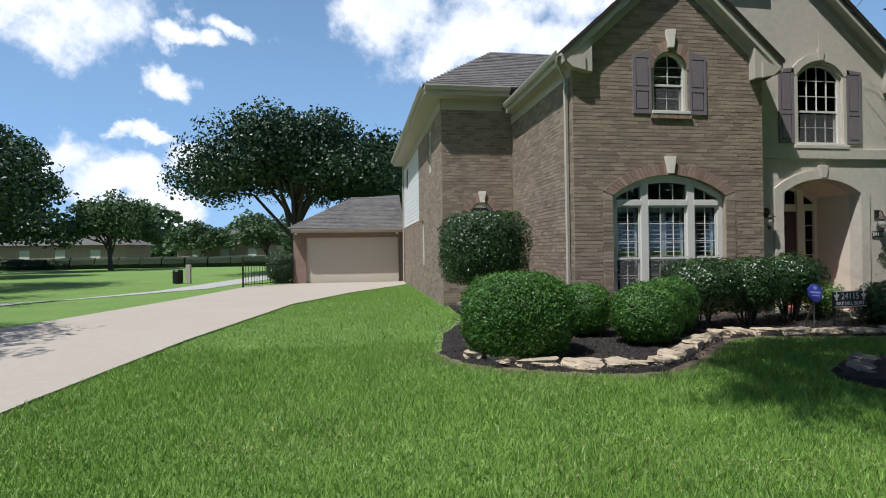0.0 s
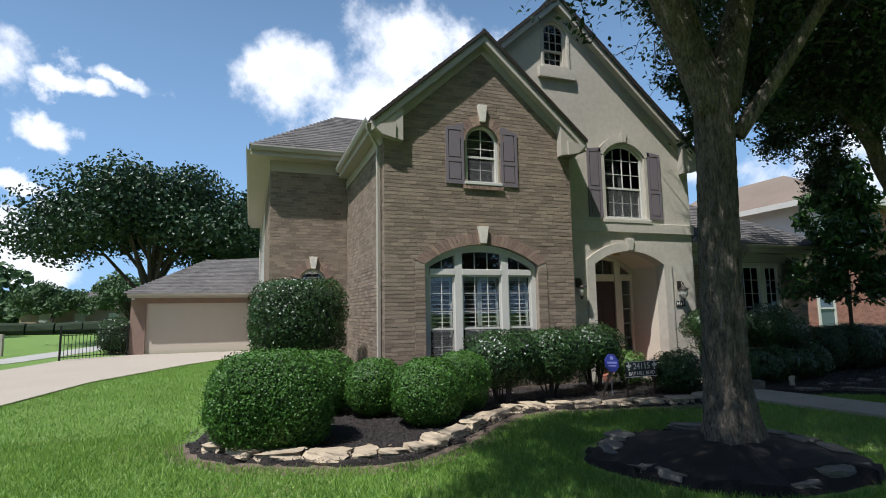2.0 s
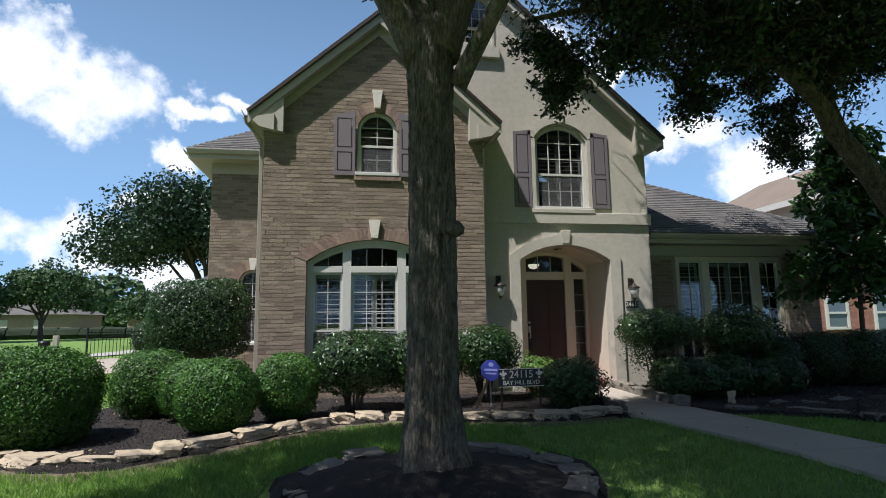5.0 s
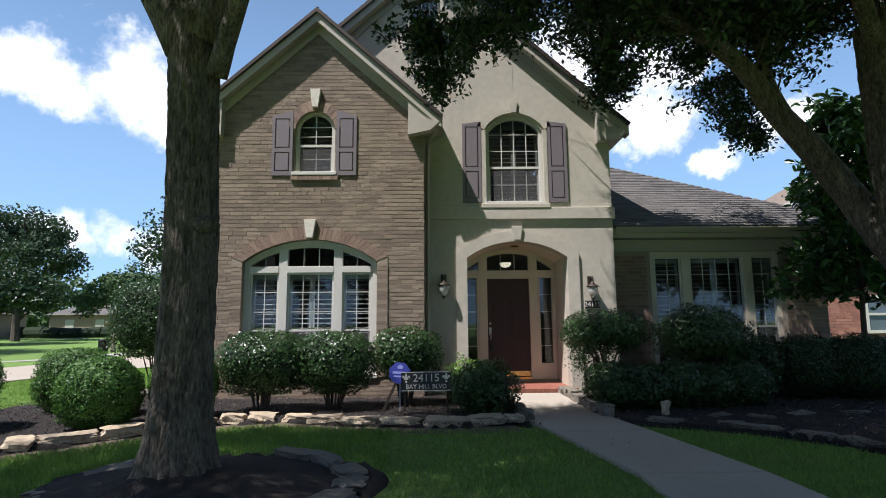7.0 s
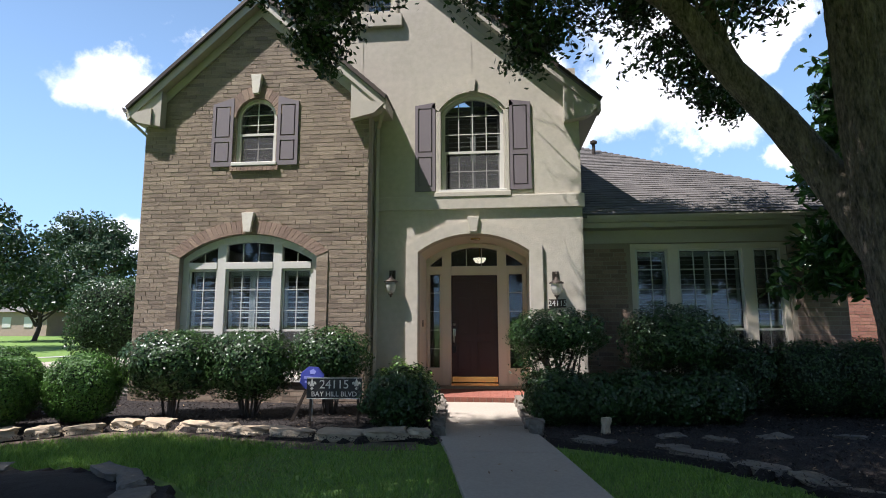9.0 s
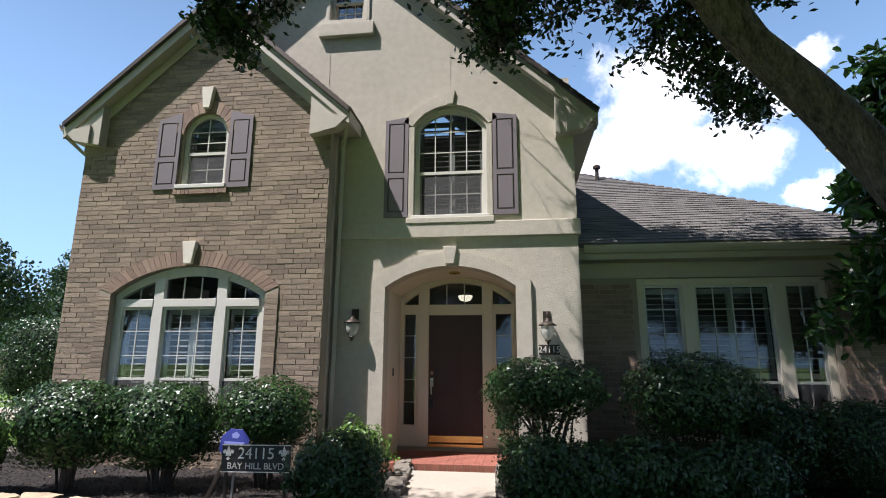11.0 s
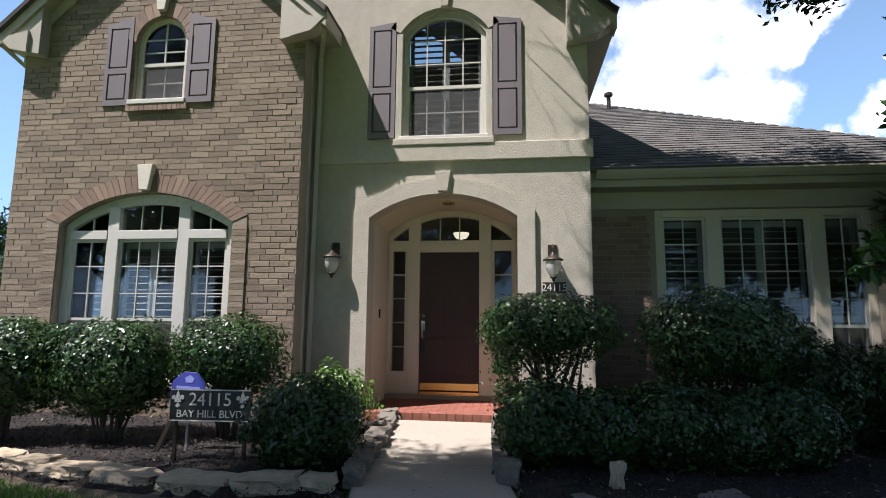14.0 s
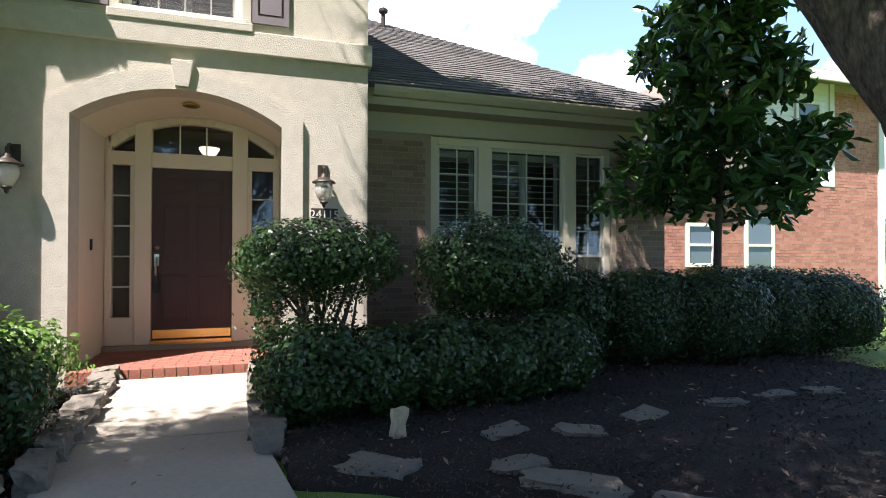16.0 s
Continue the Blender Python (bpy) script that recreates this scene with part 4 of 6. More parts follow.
brick_arch("brick_arch", 6.205, 1.225, 2.50, 0.41, 0.22, BY, 33, "projecting brick arch and jambs round the large window", 0.42)
brick_arch("brick_arch", 6.245, 0.375, 5.02, 0.36, 0.20, BY, 13, "brick arch over the small upper window")
brick_arch("brick_arch", 3.30, 0.32, 2.45, 0.28, 0.20, LY, 11, "brick arch over the small window of the set-back wing")
keystone(6.20, 2.93, 3.27, 0.06, 0.11, BY)
keystone(6.245, 5.44, 5.80, 0.055, 0.10, BY)
keystone(3.32, 2.72, 3.02, 0.055, 0.10, LY)
rowlock = thing("brick_sill", (6.245, BY, 4.05), "sloping brick sill under the upper window", "sill", kind="structure")
for i in range(13):
    part("brick", Build().box(5.81 + i * 0.068, 5.872 + i * 0.068, BY - 0.05, BY + 0.02, 4.03, 4.115), SOLDIER, rowlock)

# ---- shutters ----


def shutter(x0, x1, z0, z1, rise, y, label, slope):
    """A panelled shutter whose top rises towards the window."""
    s = thing("window_shutter", ((x0 + x1) / 2, y, z0), label, "shutter", "shutters of the front windows")
    zl, zr = (z1, z1 + rise) if slope > 0 else (z1 + rise, z1)
    b = Build()
    w, t = 0.055, 0.035
    b.box(x0, x0 + w, y - t, y - 0.002, z0, zl).box(x1 - w, x1, y - t, y - 0.002, z0, zr)
    b.prism([(x0 + w, min(zl, zr) - 0.06), (x1 - w, min(zl, zr) - 0.06), (x1 - w, zr), (x0 + w, zl)], front(y), -t, -0.002)
    zm = z0 + (z1 - z0) * 0.42
    b.box(x0 + w, x1 - w, y - t, y - 0.002, z0, z0 + 0.08).box(x0 + w, x1 - w, y - t, y - 0.002, zm - 0.04, zm + 0.04)
    part("frame", b, SHUTTER, s)
    for a, c in ((z0 + 0.08, zm - 0.04), (zm + 0.04, min(zl, zr) - 0.06)):
        part("panel", Build().box(x0 + w, x1 - w, y - 0.006, y - 0.003, a, c).box(x0 + w + 0.022, x1 - w - 0.022, y - 0.032, y - 0.006, a + 0.022, c - 0.022), SHUTTER, s, bevel=0.004)


shutter(5.44, 5.83, 4.12, 5.29, 0.09, BY, "dark plum panelled shutter on the brick wall", 1)
shutter(6.65, 7.03, 4.12, 5.29, 0.09, BY, "dark plum panelled shutter on the brick wall", -1)
shutter(9.05, 9.42, 3.68, 5.28, 0.04, SY, "tall dark plum panelled shutter on stucco", 1)
shutter(10.74, 11.11, 3.68, 5.28, 0.04, SY, "tall dark plum panelled shutter on stucco", -1)

# ---- roofs, eaves, gutters ----


def slab(a, b, c, d, thick=0.05):
    """A roof plane through four corners, with thickness."""
    n = (Vector(b) - Vector(a)).cross(Vector(d) - Vector(a)).normalized() * thick
    if n.z > 0:
        n = -n
    v = [Vector(p) for p in (a, b, c, d)]
    return Build().add(v + [p + n for p in v], [(0, 1, 2, 3), (4, 7, 6, 5), (0, 4, 5, 1), (1, 5, 6, 2), (2, 6, 7, 3), (3, 7, 4, 0)])


def shingles(parent, origin, along, upslope, width, rows, trim=None, course=0.14, tab=0.30, single=0):
    """Rows of overlapping shingles; trim(row height up the slope) gives the stretch covered."""
    o, a, u = Vector(origin), Vector(along).normalized(), Vector(upslope).normalized()
    n = a.cross(u).normalized()
    if n.z < 0:
        n = -n
    rng = random.Random(11)
    rest, count = Build(), 0
    for r in range(rows):
        s0, s1 = trim(r * course) if trim else (0, width)
        x = s0 - rng.uniform(0, tab)
        while x < s1:
            e = x + tab * rng.choice((0.5, 0.8, 1.0, 1.2))
            x0, x1 = max(x, s0), min(e - 0.004, s1)
            x = e
            if x1 - x0 < 0.02:
                continue
            h = 0.014 + rng.uniform(0, 0.006)
            p = [o + a * q + u * (r * course + t) + n * k for q, t, k in ((x0, 0, h), (x1, 0, h), (x1, course + 0.02, 0.004), (x0, course + 0.02, 0.004), (x0, 0, 0.0), (x1, 0, 0.0))]
            f = [(0, 1, 2, 3), (4, 5, 1, 0), (4, 0, 3), (5, 2, 1)]
            if count < single:
                part("shingle", Build().add(p, f), SHINGLE, parent)
                count += 1
            else:
                rest.add(p, f)
    part("shingle_rows", rest, SHINGLE, parent, kind="stuff")


def gable_roof(name, ap, half, y0, y1, label):
    ax, az = ap
    roof = thing(name, (ax, y0, az), label, "roof", kind="structure")
    for s in (-1, 1):
        e = (ax + s * half, az - SLOPE * half)
        part("deck", slab((ax, y0, az), (e[0], y0, e[1]), (e[0], y1, e[1]), (ax, y1, az), 0.06), SHINGLE, roof)
        u = Vector((-s * half, 0, SLOPE * half))
        shingles(roof, (e[0], y0, e[1] + 0.002), (0, 1, 0), u, y1 - y0, int(u.length / 0.14) + 1)
    return roof


gable_roof("roof_front_gable", AP1, 2.38, 9.71, 14.6, "grey asphalt shingle roof over the brick gable")
gable_roof("roof_main_gable", AP2, 4.0, 10.13, 15.6, "grey asphalt shingle roof over the stucco gable")


def rake_trim(name, ap, half, y0, yw, sides=(-1, 1)):
    """Barge boards, soffits and boxed cornice returns of a gable."""
    t = thing(name, (ap[0], y0, ap[1]), "cream painted rake boards and boxed eave returns", "trim", kind="structure")
    ax, az = ap
    for s in sides:
        ex, ez = ax + s * half, az - SLOPE * half
        lo = [(ax, az - 0.075), (ex, ez - 0.075), (ex, ez - 0.25), (ax, az - 0.25 - 0.0)]
        part("barge_board", Build().prism(lo, front(y0), 0.0, 0.03), TRIM, t)
        part("drip_edge", Build().prism([(ax, az + 0.012), (ex, ez + 0.012), (ex, ez - 0.07), (ax, az - 0.07)], front(y0), -0.052, -0.042), BRONZE, t, "dark metal drip edge")
        part("soffit", Build().prism([(ax, az - 0.21), (ex, ez - 0.21), (ex, ez - 0.24), (ax, az - 0.24)], front(y0), 0.03, yw - y0 + 0.05), TRIM, t)
        part("frieze", Build().prism([(ax, az - 0.24), (ex - s * 0.22, ez + 0.2 - 0.24), (ex - s * 0.22, ez + 0.2 - 0.44), (ax, az - 0.42)], front(yw), -0.03, -0.002), TRIM, t)
        if s < 0 and ax > 8:
            continue
        # boxed return
        bx = ex - s * 0.62
        part("eave_return", Build().prism([(ex, ez - 0.06), (ex, ez - 0.17), (ex - s * 0.22, ez - 0.30), (bx, ez - 0.38), (bx, ez + 0.30)], front(y0), 0.031, yw - y0 - 0.002), TRIM, t, bevel=0.006)
        part("return_cap", Build().prism([(ex - s * 0.02, ez - 0.13), (bx + s * 0.16, ez - 0.05), (bx + s * 0.16, ez - 0.36), (ex - s * 0.2, ez - 0.30)], front(y0), -0.01, 0.03), TRIM, t)
    return t


rake_trim("rake_trim_front", AP1, 2.36, 9.75, BY)
rake_trim("rake_trim_main", AP2, 3.98, 10.18, SY)
# eaves along the sides
eaves = Build().box(3.93, X0 - 0.002, 9.76, LY - 0.4, 5.02, 5.06).box(3.905, 3.93, 9.76, LY - 0.4, 5.02, 5.22).box(X0 - 0.04, X0 - 0.012, BY, LY - 0.03, 4.82, 5.02)
solid("trim_side_eave", eaves, TRIM, "cream soffit and fascia along the side of the gable", "trim")
eaves = Build().box(X2 + 0.002, 12.29, 10.2, 14.0, 5.05, 5.09).box(12.29, 12.315, 10.2, 14.0, 5.05, 5.22).box(X1 + 0.002, 8.62, 9.76, SY - 0.002, 5.02, 5.06).box(8.62, 8.64, 9.76, SY - 0.002, 5.02, 5.2)
solid("trim_side_eave", eaves, TRIM, "cream soffit and fascia at the gable corner", "trim")


def gutter(name, a, b, drop=0.11, out=(0, -1)):
    """A K-style gutter from a to b, open at the top."""
    a, b = Vector(a), Vector(b)
    o = Vector((*out, 0))
    prof = [(0.0, 0.0), (0.0, -drop), (0.07, -drop), (0.10, -drop * 0.55), (0.115, -0.02), (0.115, 0.0), (0.107, 0.0), (0.105, -0.02), (0.09, -drop * 0.5), (0.065, -drop + 0.01), (0.008, -drop + 0.01), (0.008, 0.0)]
    v = [p + o * q + Vector((0, 0, w)) for p in (a, b) for q, w in prof]
    n = len(prof)
    bd = Build().add(v, [tuple(range(n)), tuple(range(2 * n - 1, n - 1, -1))] + [(i, (i + 1) % n, (i + 1) % n + n, i + n) for i in range(n)])
    return solid(name, bd, TRIM, "cream metal rain gutter along the eave", "gutter")


gutter("gutter", (3.905, 9.76, 5.24), (3.905, LY - 0.5, 5.24), out=(-1, 0))
gutter("gutter", (12.05, 10.56, 3.20), (17.0, 10.56, 3.20))
gutter("gutter", (1.76, 13.62, 5.68), (4.0, 13.62, 5.68))
gutter("gutter", (1.76, 13.62, 5.68), (1.76, 25.4, 5.68), out=(-1, 0))
gutter("gutter", (-2.95, 25.55, 2.56), (2.2, 25.55, 2.56))


def downspout(pts, label, r=0.04):
    solid("downspout", Build().tube(pts, [r] * len(pts), 4), TRIM, label, "downspout", "structure")


downspout([(3.84, 9.84, 5.14), (3.86, 9.90, 5.05), (4.10, 10.10, 4.78), (4.12, 10.12, 0.05)], "pale downspout on the brick corner")
downspout([(8.58, 9.82, 5.10), (8.52, 10.0, 4.98), (8.38, 10.30, 4.84), (8.36, 10.32, 0.05)], "tan downspout in the corner between brick and stucco")
downspout([(2.2, 25.2, 5.5), (2.2, 25.4, 0.05)], "white downspout by the garage")
# left wing roof
lw = thing("roof_left_wing", (3, 16, 5.7), "hipped grey shingle roof of the set-back wing", "roof", kind="structure")
EZ = 5.69
ridge_a, ridge_b = (4.2, 16.1, 7.53), (10.5, 16.1, 7.53)
part("deck", slab((1.72, 13.62, EZ), (8.0, 13.62, EZ), (8.0, 16.1, 7.53), ridge_a, 0.05), SHINGLE, lw)
part("deck", slab((1.72, 13.62, EZ), ridge_a, (4.2, 23.0, 7.53), (1.72, 25.5, EZ), 0.05), SHINGLE, lw)
part("deck", slab(ridge_a, (12.6, 16.1, 7.53), (12.6, 23.0, 7.53), (4.2, 23.0, 7.53), 0.05), SHINGLE, lw)
up1 = Vector((0, 2.48, 1.84))
shingles(lw, (1.72, 13.62, EZ), (1, 0, 0), up1, 6.0, 22, lambda s: (s * 0.803, 6.0))
soff = Build().box(1.78, 4.14, 13.66, LY - 0.002, 5.46, 5.50).box(1.78, XL - 0.002, LY, 25.4, 5.46, 5.50).box(1.76, 4.0, 13.63, 13.66, 5.46, 5.68).box(1.76, 1.78, 13.66, 25.4, 5.46, 5.68).box(XL, X0 - 0.04, LY - 0.03, LY - 0.012, 5.18, 5.46).box(XL - 0.03, XL - 0.012, LY, 25.4, 5.2, 5.46)
solid("trim_left_eave", soff, TRIM, "cream soffit, fascia and frieze of the set-back wing", "trim")
# low right wing roof
rw = thing("roof_right_wing", (14.5, 11, 3.2), "streaked grey shingle hip roof of the low wing", "roof", kind="structure")
part("deck", slab((X2 + 0.01, 10.46, 3.21), (17.1, 10.46, 3.21), (12.6, 14.96, 5.91), (X2 + 0.01, 14.96, 5.91), 0.05), SHINGLE, rw)
part("deck", slab((17.1, 10.46, 3.21), (17.1, 24.0, 3.21), (12.6, 24.0, 5.91), (12.6, 14.96, 5.91), 0.05), SHINGLE, rw)
shingles(rw, (X2 + 0.01, 10.46, 3.215), (1, 0, 0), (0, 4.5, 2.7), 5.1, 37, lambda s: (0, 5.12 - s * 0.8575), single=290)
soff = Build().box(X2 + 0.002, 17.0, 10.58, RY - 0.002, 3.0, 3.04).box(X2 + 0.002, 17.0, 10.56, 10.58, 3.0, 3.2).box(X2 + 0.002, X3, RY - 0.025, RY - 0.008, 2.77, 3.0).box(X3, 17.0, RY, 24, 3.0, 3.04)
solid("trim_right_eave", soff, TRIM, "tan fascia and frieze board above the wing window", "trim")
for x, y, z, h in ((6.6, 13.0, 6.9, 0.75), (7.1, 13.2, 7.35, 0.7), (7.5, 13.6, 7.7, 0.8)):
    v = thing("vent_pipe", (x, y, z), "galvanised roof vent pipe with a cap", "vent pipe", "roof vents")
    part("pipe", Build().tube([(x, y, z - 0.3), (x, y, z + h)], [0.05, 0.05], 10), PIPE, v)
    part("cap", Build().lathe([(0.055, z + h), (0.09, z + h + 0.02), (0.09, z + h + 0.07), (0.03, z + h + 0.12)], x, y, 12), PIPE, v)
v = thing("vent_pipe", (12.75, 14.4, 5.6), "short dark vent pipe on the low roof", "vent pipe", "roof vents")
part("pipe", Build().tube([(12.9, 14.2, 5.3), (12.9, 14.2, 5.72)], [0.04, 0.04], 10), BRONZE, v)
part("cap", Build().lathe([(0.05, 5.72), (0.085, 5.74), (0.085, 5.79), (0.02, 5.83)], 12.9, 14.2, 12), BRONZE, v)

# ---- garage ----
gar = thing("garage", (-0.4, GY, 0), "attached tan garage with one wide closed door", "garage", kind="structure")
part("wall", Build().box(-2.9, -2.32, GY, GY + 0.25, 0, 2.45).box(-2.32, 2.25, GY, GY + 0.25, 2.16, 2.45).box(-2.9, -2.65, GY + 0.25, 33, 0, 2.45).box(2.0, 2.25, GY + 0.25, 33, 0, 2.45).box(-2.65, 2.0, 32.75, 33, 0, 2.45), SOLDIER, gar)
gd = part("door", Build().box(-2.32, 2.0, GY + 0.12, GY + 0.16, 0.03, 2.16), GARAGE, gar)
for j in range(4):
    for i in range(8):
        x, z = -2.28 + i * 0.535, 0.07 + j * 0.53
        part("panel", Build().box(x + 0.04, x + 0.49, GY + 0.117, GY + 0.12, z + 0.06, z + 0.46), GARAGE, gd)
part("frieze", Build().box(-2.95, 2.2, 25.66, GY - 0.002, 2.40, 2.44).box(-2.95, 2.2, 25.56, 25.66, 2.38, 2.56), TRIM, gar)
groof = thing("roof_garage", (-0.3, 28, 2.6), "hipped grey shingle roof of the garage", "roof", kind="structure")
part("deck", slab((-3.1, 25.5, 2.57), (2.3, 25.5, 2.57), (2.3, 29.0, 4.5), (-0.2, 28.6, 4.28), 0.05), SHINGLE, groof)
part("deck", slab((-3.1, 25.5, 2.57), (-0.2, 28.6, 4.28), (-0.2, 31, 4.28), (-3.1, 33.4, 2.57), 0.05), SHINGLE, groof)
shingles(groof, (-3.1, 25.5, 2.575), (1, 0, 0), (0, 3.1, 1.71), 5.3, 24, lambda s: (s * 0.82, 5.3), course=0.15)
for x in (-2.75, 1.9):
    l = thing("flood_light", (x, 25.5, 2.4), "small white security light under the garage eave", "security light")
    part("head", Build().lathe([(0.02, 2.40), (0.06, 2.37), (0.07, 2.30)], x, 25.62, 10), WHITE, l)

# ---- wall lamps, number plaque ----


def wall_lamp(x, y, z):
    l = thing("wall_lantern", (x, y, z), "bronze carriage lantern with a clear urn glass on stucco", "wall lamp", "entry lanterns")
    part("back_plate", Build().box(x - 0.055, x + 0.055, y - 0.02, y - 0.001, z - 0.06, z + 0.14), BRONZE, l, bevel=0.006)
    part("arm", Build().tube([(x, y - 0.02, z + 0.08), (x, y - 0.10, z + 0.12), (x, y - 0.15, z + 0.08), (x, y - 0.15, z + 0.0)], [0.014] * 4, 8).tube([(x, y - 0.02, z - 0.02), (x, y - 0.09, z + 0.02), (x, y - 0.13, z + 0.10)], [0.009] * 3, 8), BRONZE, l)
    part("cap", Build().lathe([(0.125, z - 0.075), (0.12, z - 0.06), (0.07, z - 0.03), (0.03, z), (0.03, z + 0.02), (0.012, z + 0.03)], x, y - 0.15, 18), BRONZE, l, smooth=True)
    part("glass", Build().lathe([(0.085, z - 0.076), (0.098, z - 0.12), (0.095, z - 0.17), (0.07, z - 0.23), (0.04, z - 0.27)], x, y - 0.15, 18), CLEAR, l, smooth=True).visible_shadow = False
    part("finial", Build().lathe([(0.042, z - 0.27), (0.045, z - 0.285), (0.02, z - 0.30), (0.018, z - 0.32), (0.004, z - 0.34)], x, y - 0.15, 12), BRONZE, l, smooth=True)
    part("candle", Build().lathe([(0.014, z - 0.24), (0.014, z - 0.14), (0.02, z - 0.12), (0.004, z - 0.09)], x, y - 0.15, 10), WHITE, l)


wall_lamp(8.66, SY, 2.14)
wall_lamp(11.47, SY, 2.09)


def text_mesh(body, size, depth):
    cu = bpy.data.curves.new("text", "FONT")
    cu.body, cu.size, cu.extrude, cu.align_x, cu.align_y = body, size, depth, "CENTER", "CENTER"
    ob = new("text", cu)
    bpy.context.view_layer.update()
    me = bpy.data.meshes.new_from_object(ob.evaluated_get(bpy.context.evaluated_depsgraph_get()))
    bpy.data.objects.remove(ob)
    return me


def text_part(body, size, depth, m, mat, parent, name="letter"):
    """The characters of a line, each a part of its own."""
    me = text_mesh(body, size, depth)
    me.transform(m)
    bm = bmesh.new()
    bm.from_mesh(me)
    bmesh.ops.remove_doubles(bm, verts=bm.verts, dist=0.00001)
    left = set(bm.verts)
    while left:
        stack = [next(v for v in bm.verts if v in left)]
        piece = set(stack)
        while stack:
            for e in stack.pop().link_edges:
                for v in e.verts:
                    if v not in piece:
                        piece.add(v)
                        stack.append(v)
        left -= piece
        order = {v: k for k, v in enumerate(v for v in bm.verts if v in piece)}
        one = bpy.data.meshes.new(name)
        one.from_pydata([tuple(v.co) for v in order], [], [tuple(order[v] for v in f.verts) for f in bm.faces if f.verts[0] in piece])
        part(name, one, mat, parent)
    bm.free()


plaque = thing("number_plaque", (11.49, SY, 1.62), "dark bronze house number plaque reading 24115", "house number")
part("plate", Build().box(11.345, 11.635, SY - 0.025, SY - 0.001, 1.62, 1.76), BRONZE, plaque, bevel=0.008)
text_part("24115", 0.125, 0.004, pose(11.49, SY - 0.028, 1.688, 90), PALE, plaque, "numeral")
bell = thing("doorbell", (9.1, 11.0, 1.35), "small dark doorbell button on the entry wall", "doorbell")
part("button", Build().box(9.105, 9.12, 11.0, 11.04, 1.30, 1.42), IRON, bell)

# ---- yard sign and security marker ----
sg = thing("address_sign", (8.35, 8.05, 0.05), "black metal yard sign with pale number and street name", "yard sign")
SM = pose(8.36, 8.07, 0.53, 0, 0, 4)


def tilt(b, m=SM):
    b.v = [tuple(m @ Vector(p)) for p in b.v]
    return b


part("plate", tilt(Build().box(-0.36, 0.36, -0.008, 0.008, -0.135, 0.135)), SIGNBLACK, sg, bevel=0.004)
part("border", tilt(Build().box(-0.36, 0.36, -0.011, -0.0085, 0.125, 0.135).box(-0.36, 0.36, -0.011, -0.0085, -0.135, -0.125)), PALE, sg)
for x in (-0.31, 0.31):
    part("post", tilt(Build().box(x - 0.014, x + 0.014, 0.009, 0.035, -0.52, 0.13)), BRONZE, sg)
text_part("24115", 0.155, 0.003, SM @ pose(0, -0.0115, 0.045, 90), PALE, sg)
text_part("BAY HILL BLVD", 0.088, 0.003, SM @ pose(0, -0.0115, -0.075, 90), PALE, sg)


def fleur(cx, cz):
    b = Build()
    at = front(-0.0115)
    b.prism([(cx, cz + 0.075), (cx - 0.018, cz + 0.03), (cx - 0.008, cz - 0.01), (cx + 0.008, cz - 0.01), (cx + 0.018, cz + 0.03)], at, -0.003, 0.003)
    for s in (-1, 1):
        b.prism([(cx + s * 0.006, cz - 0.012), (cx + s * 0.03, cz + 0.035), (cx + s * 0.052, cz + 0.03), (cx + s * 0.056, cz + 0.005), (cx + s * 0.042, cz - 0.005), (cx + s * 0.036, cz + 0.01), (cx + s * 0.016, cz - 0.025)], at, -0.003, 0.003)
        b.prism([(cx, cz - 0.03), (cx + s * 0.022, cz - 0.055), (cx, cz - 0.07)], at, -0.003, 0.003)
    b.box(cx - 0.028, cx + 0.028, -0.0145, -0.0085, cz - 0.024, cz - 0.014)
    return tilt(b)


for x in (-0.29, 0.29):
    part("fleur_de_lis", fleur(x, 0.05), PALE, sg)
mk = thing("security_marker", (8.0, 8.36, 0.05), "blue octagonal security company sign on a stake", "yard sign")
MM = pose(7.96, 8.36, 0.62, -8, 4, 6)
part("face", tilt(Build().prism([(0.17 * math.cos(math.pi / 8 + k * math.pi / 4), 0.17 * math.sin(math.pi / 8 + k * math.pi / 4)) for k in range(8)], front(0), -0.006, 0.006), MM), BLUE, mk, bevel=0.003)
part("mark", tilt(Build().prism([(-0.03, 0.06), (0.03, 0.06), (0.045, 0.10), (0, 0.13), (-0.045, 0.10)], front(0), -0.009, -0.0065).box(-0.11, 0.11, -0.009, -0.0065, -0.01, 0.025).box(-0.09, 0.09, -0.009, -0.0065, -0.06, -0.035), MM), material("pale_blue", (0.20, 0.22, 0.5), 0.5), mk)
part("stake", Build().box(7.95, 7.97, 8.38, 8.40, 0.0, 0.52), PIPE, mk)
st = thing("marker_stake", (7.75, 8.3, 0.05), "tilted grey plastic stake marker beside the sign", "stake")
part("stake", tilt(Build().box(-0.02, 0.02, -0.01, 0.01, -0.5, 0.2), pose(7.82, 8.32, 0.3, 0, 25, 0)), BRONZE, st)

# ---- shrubs ----
RNG = np.random.default_rng(5)


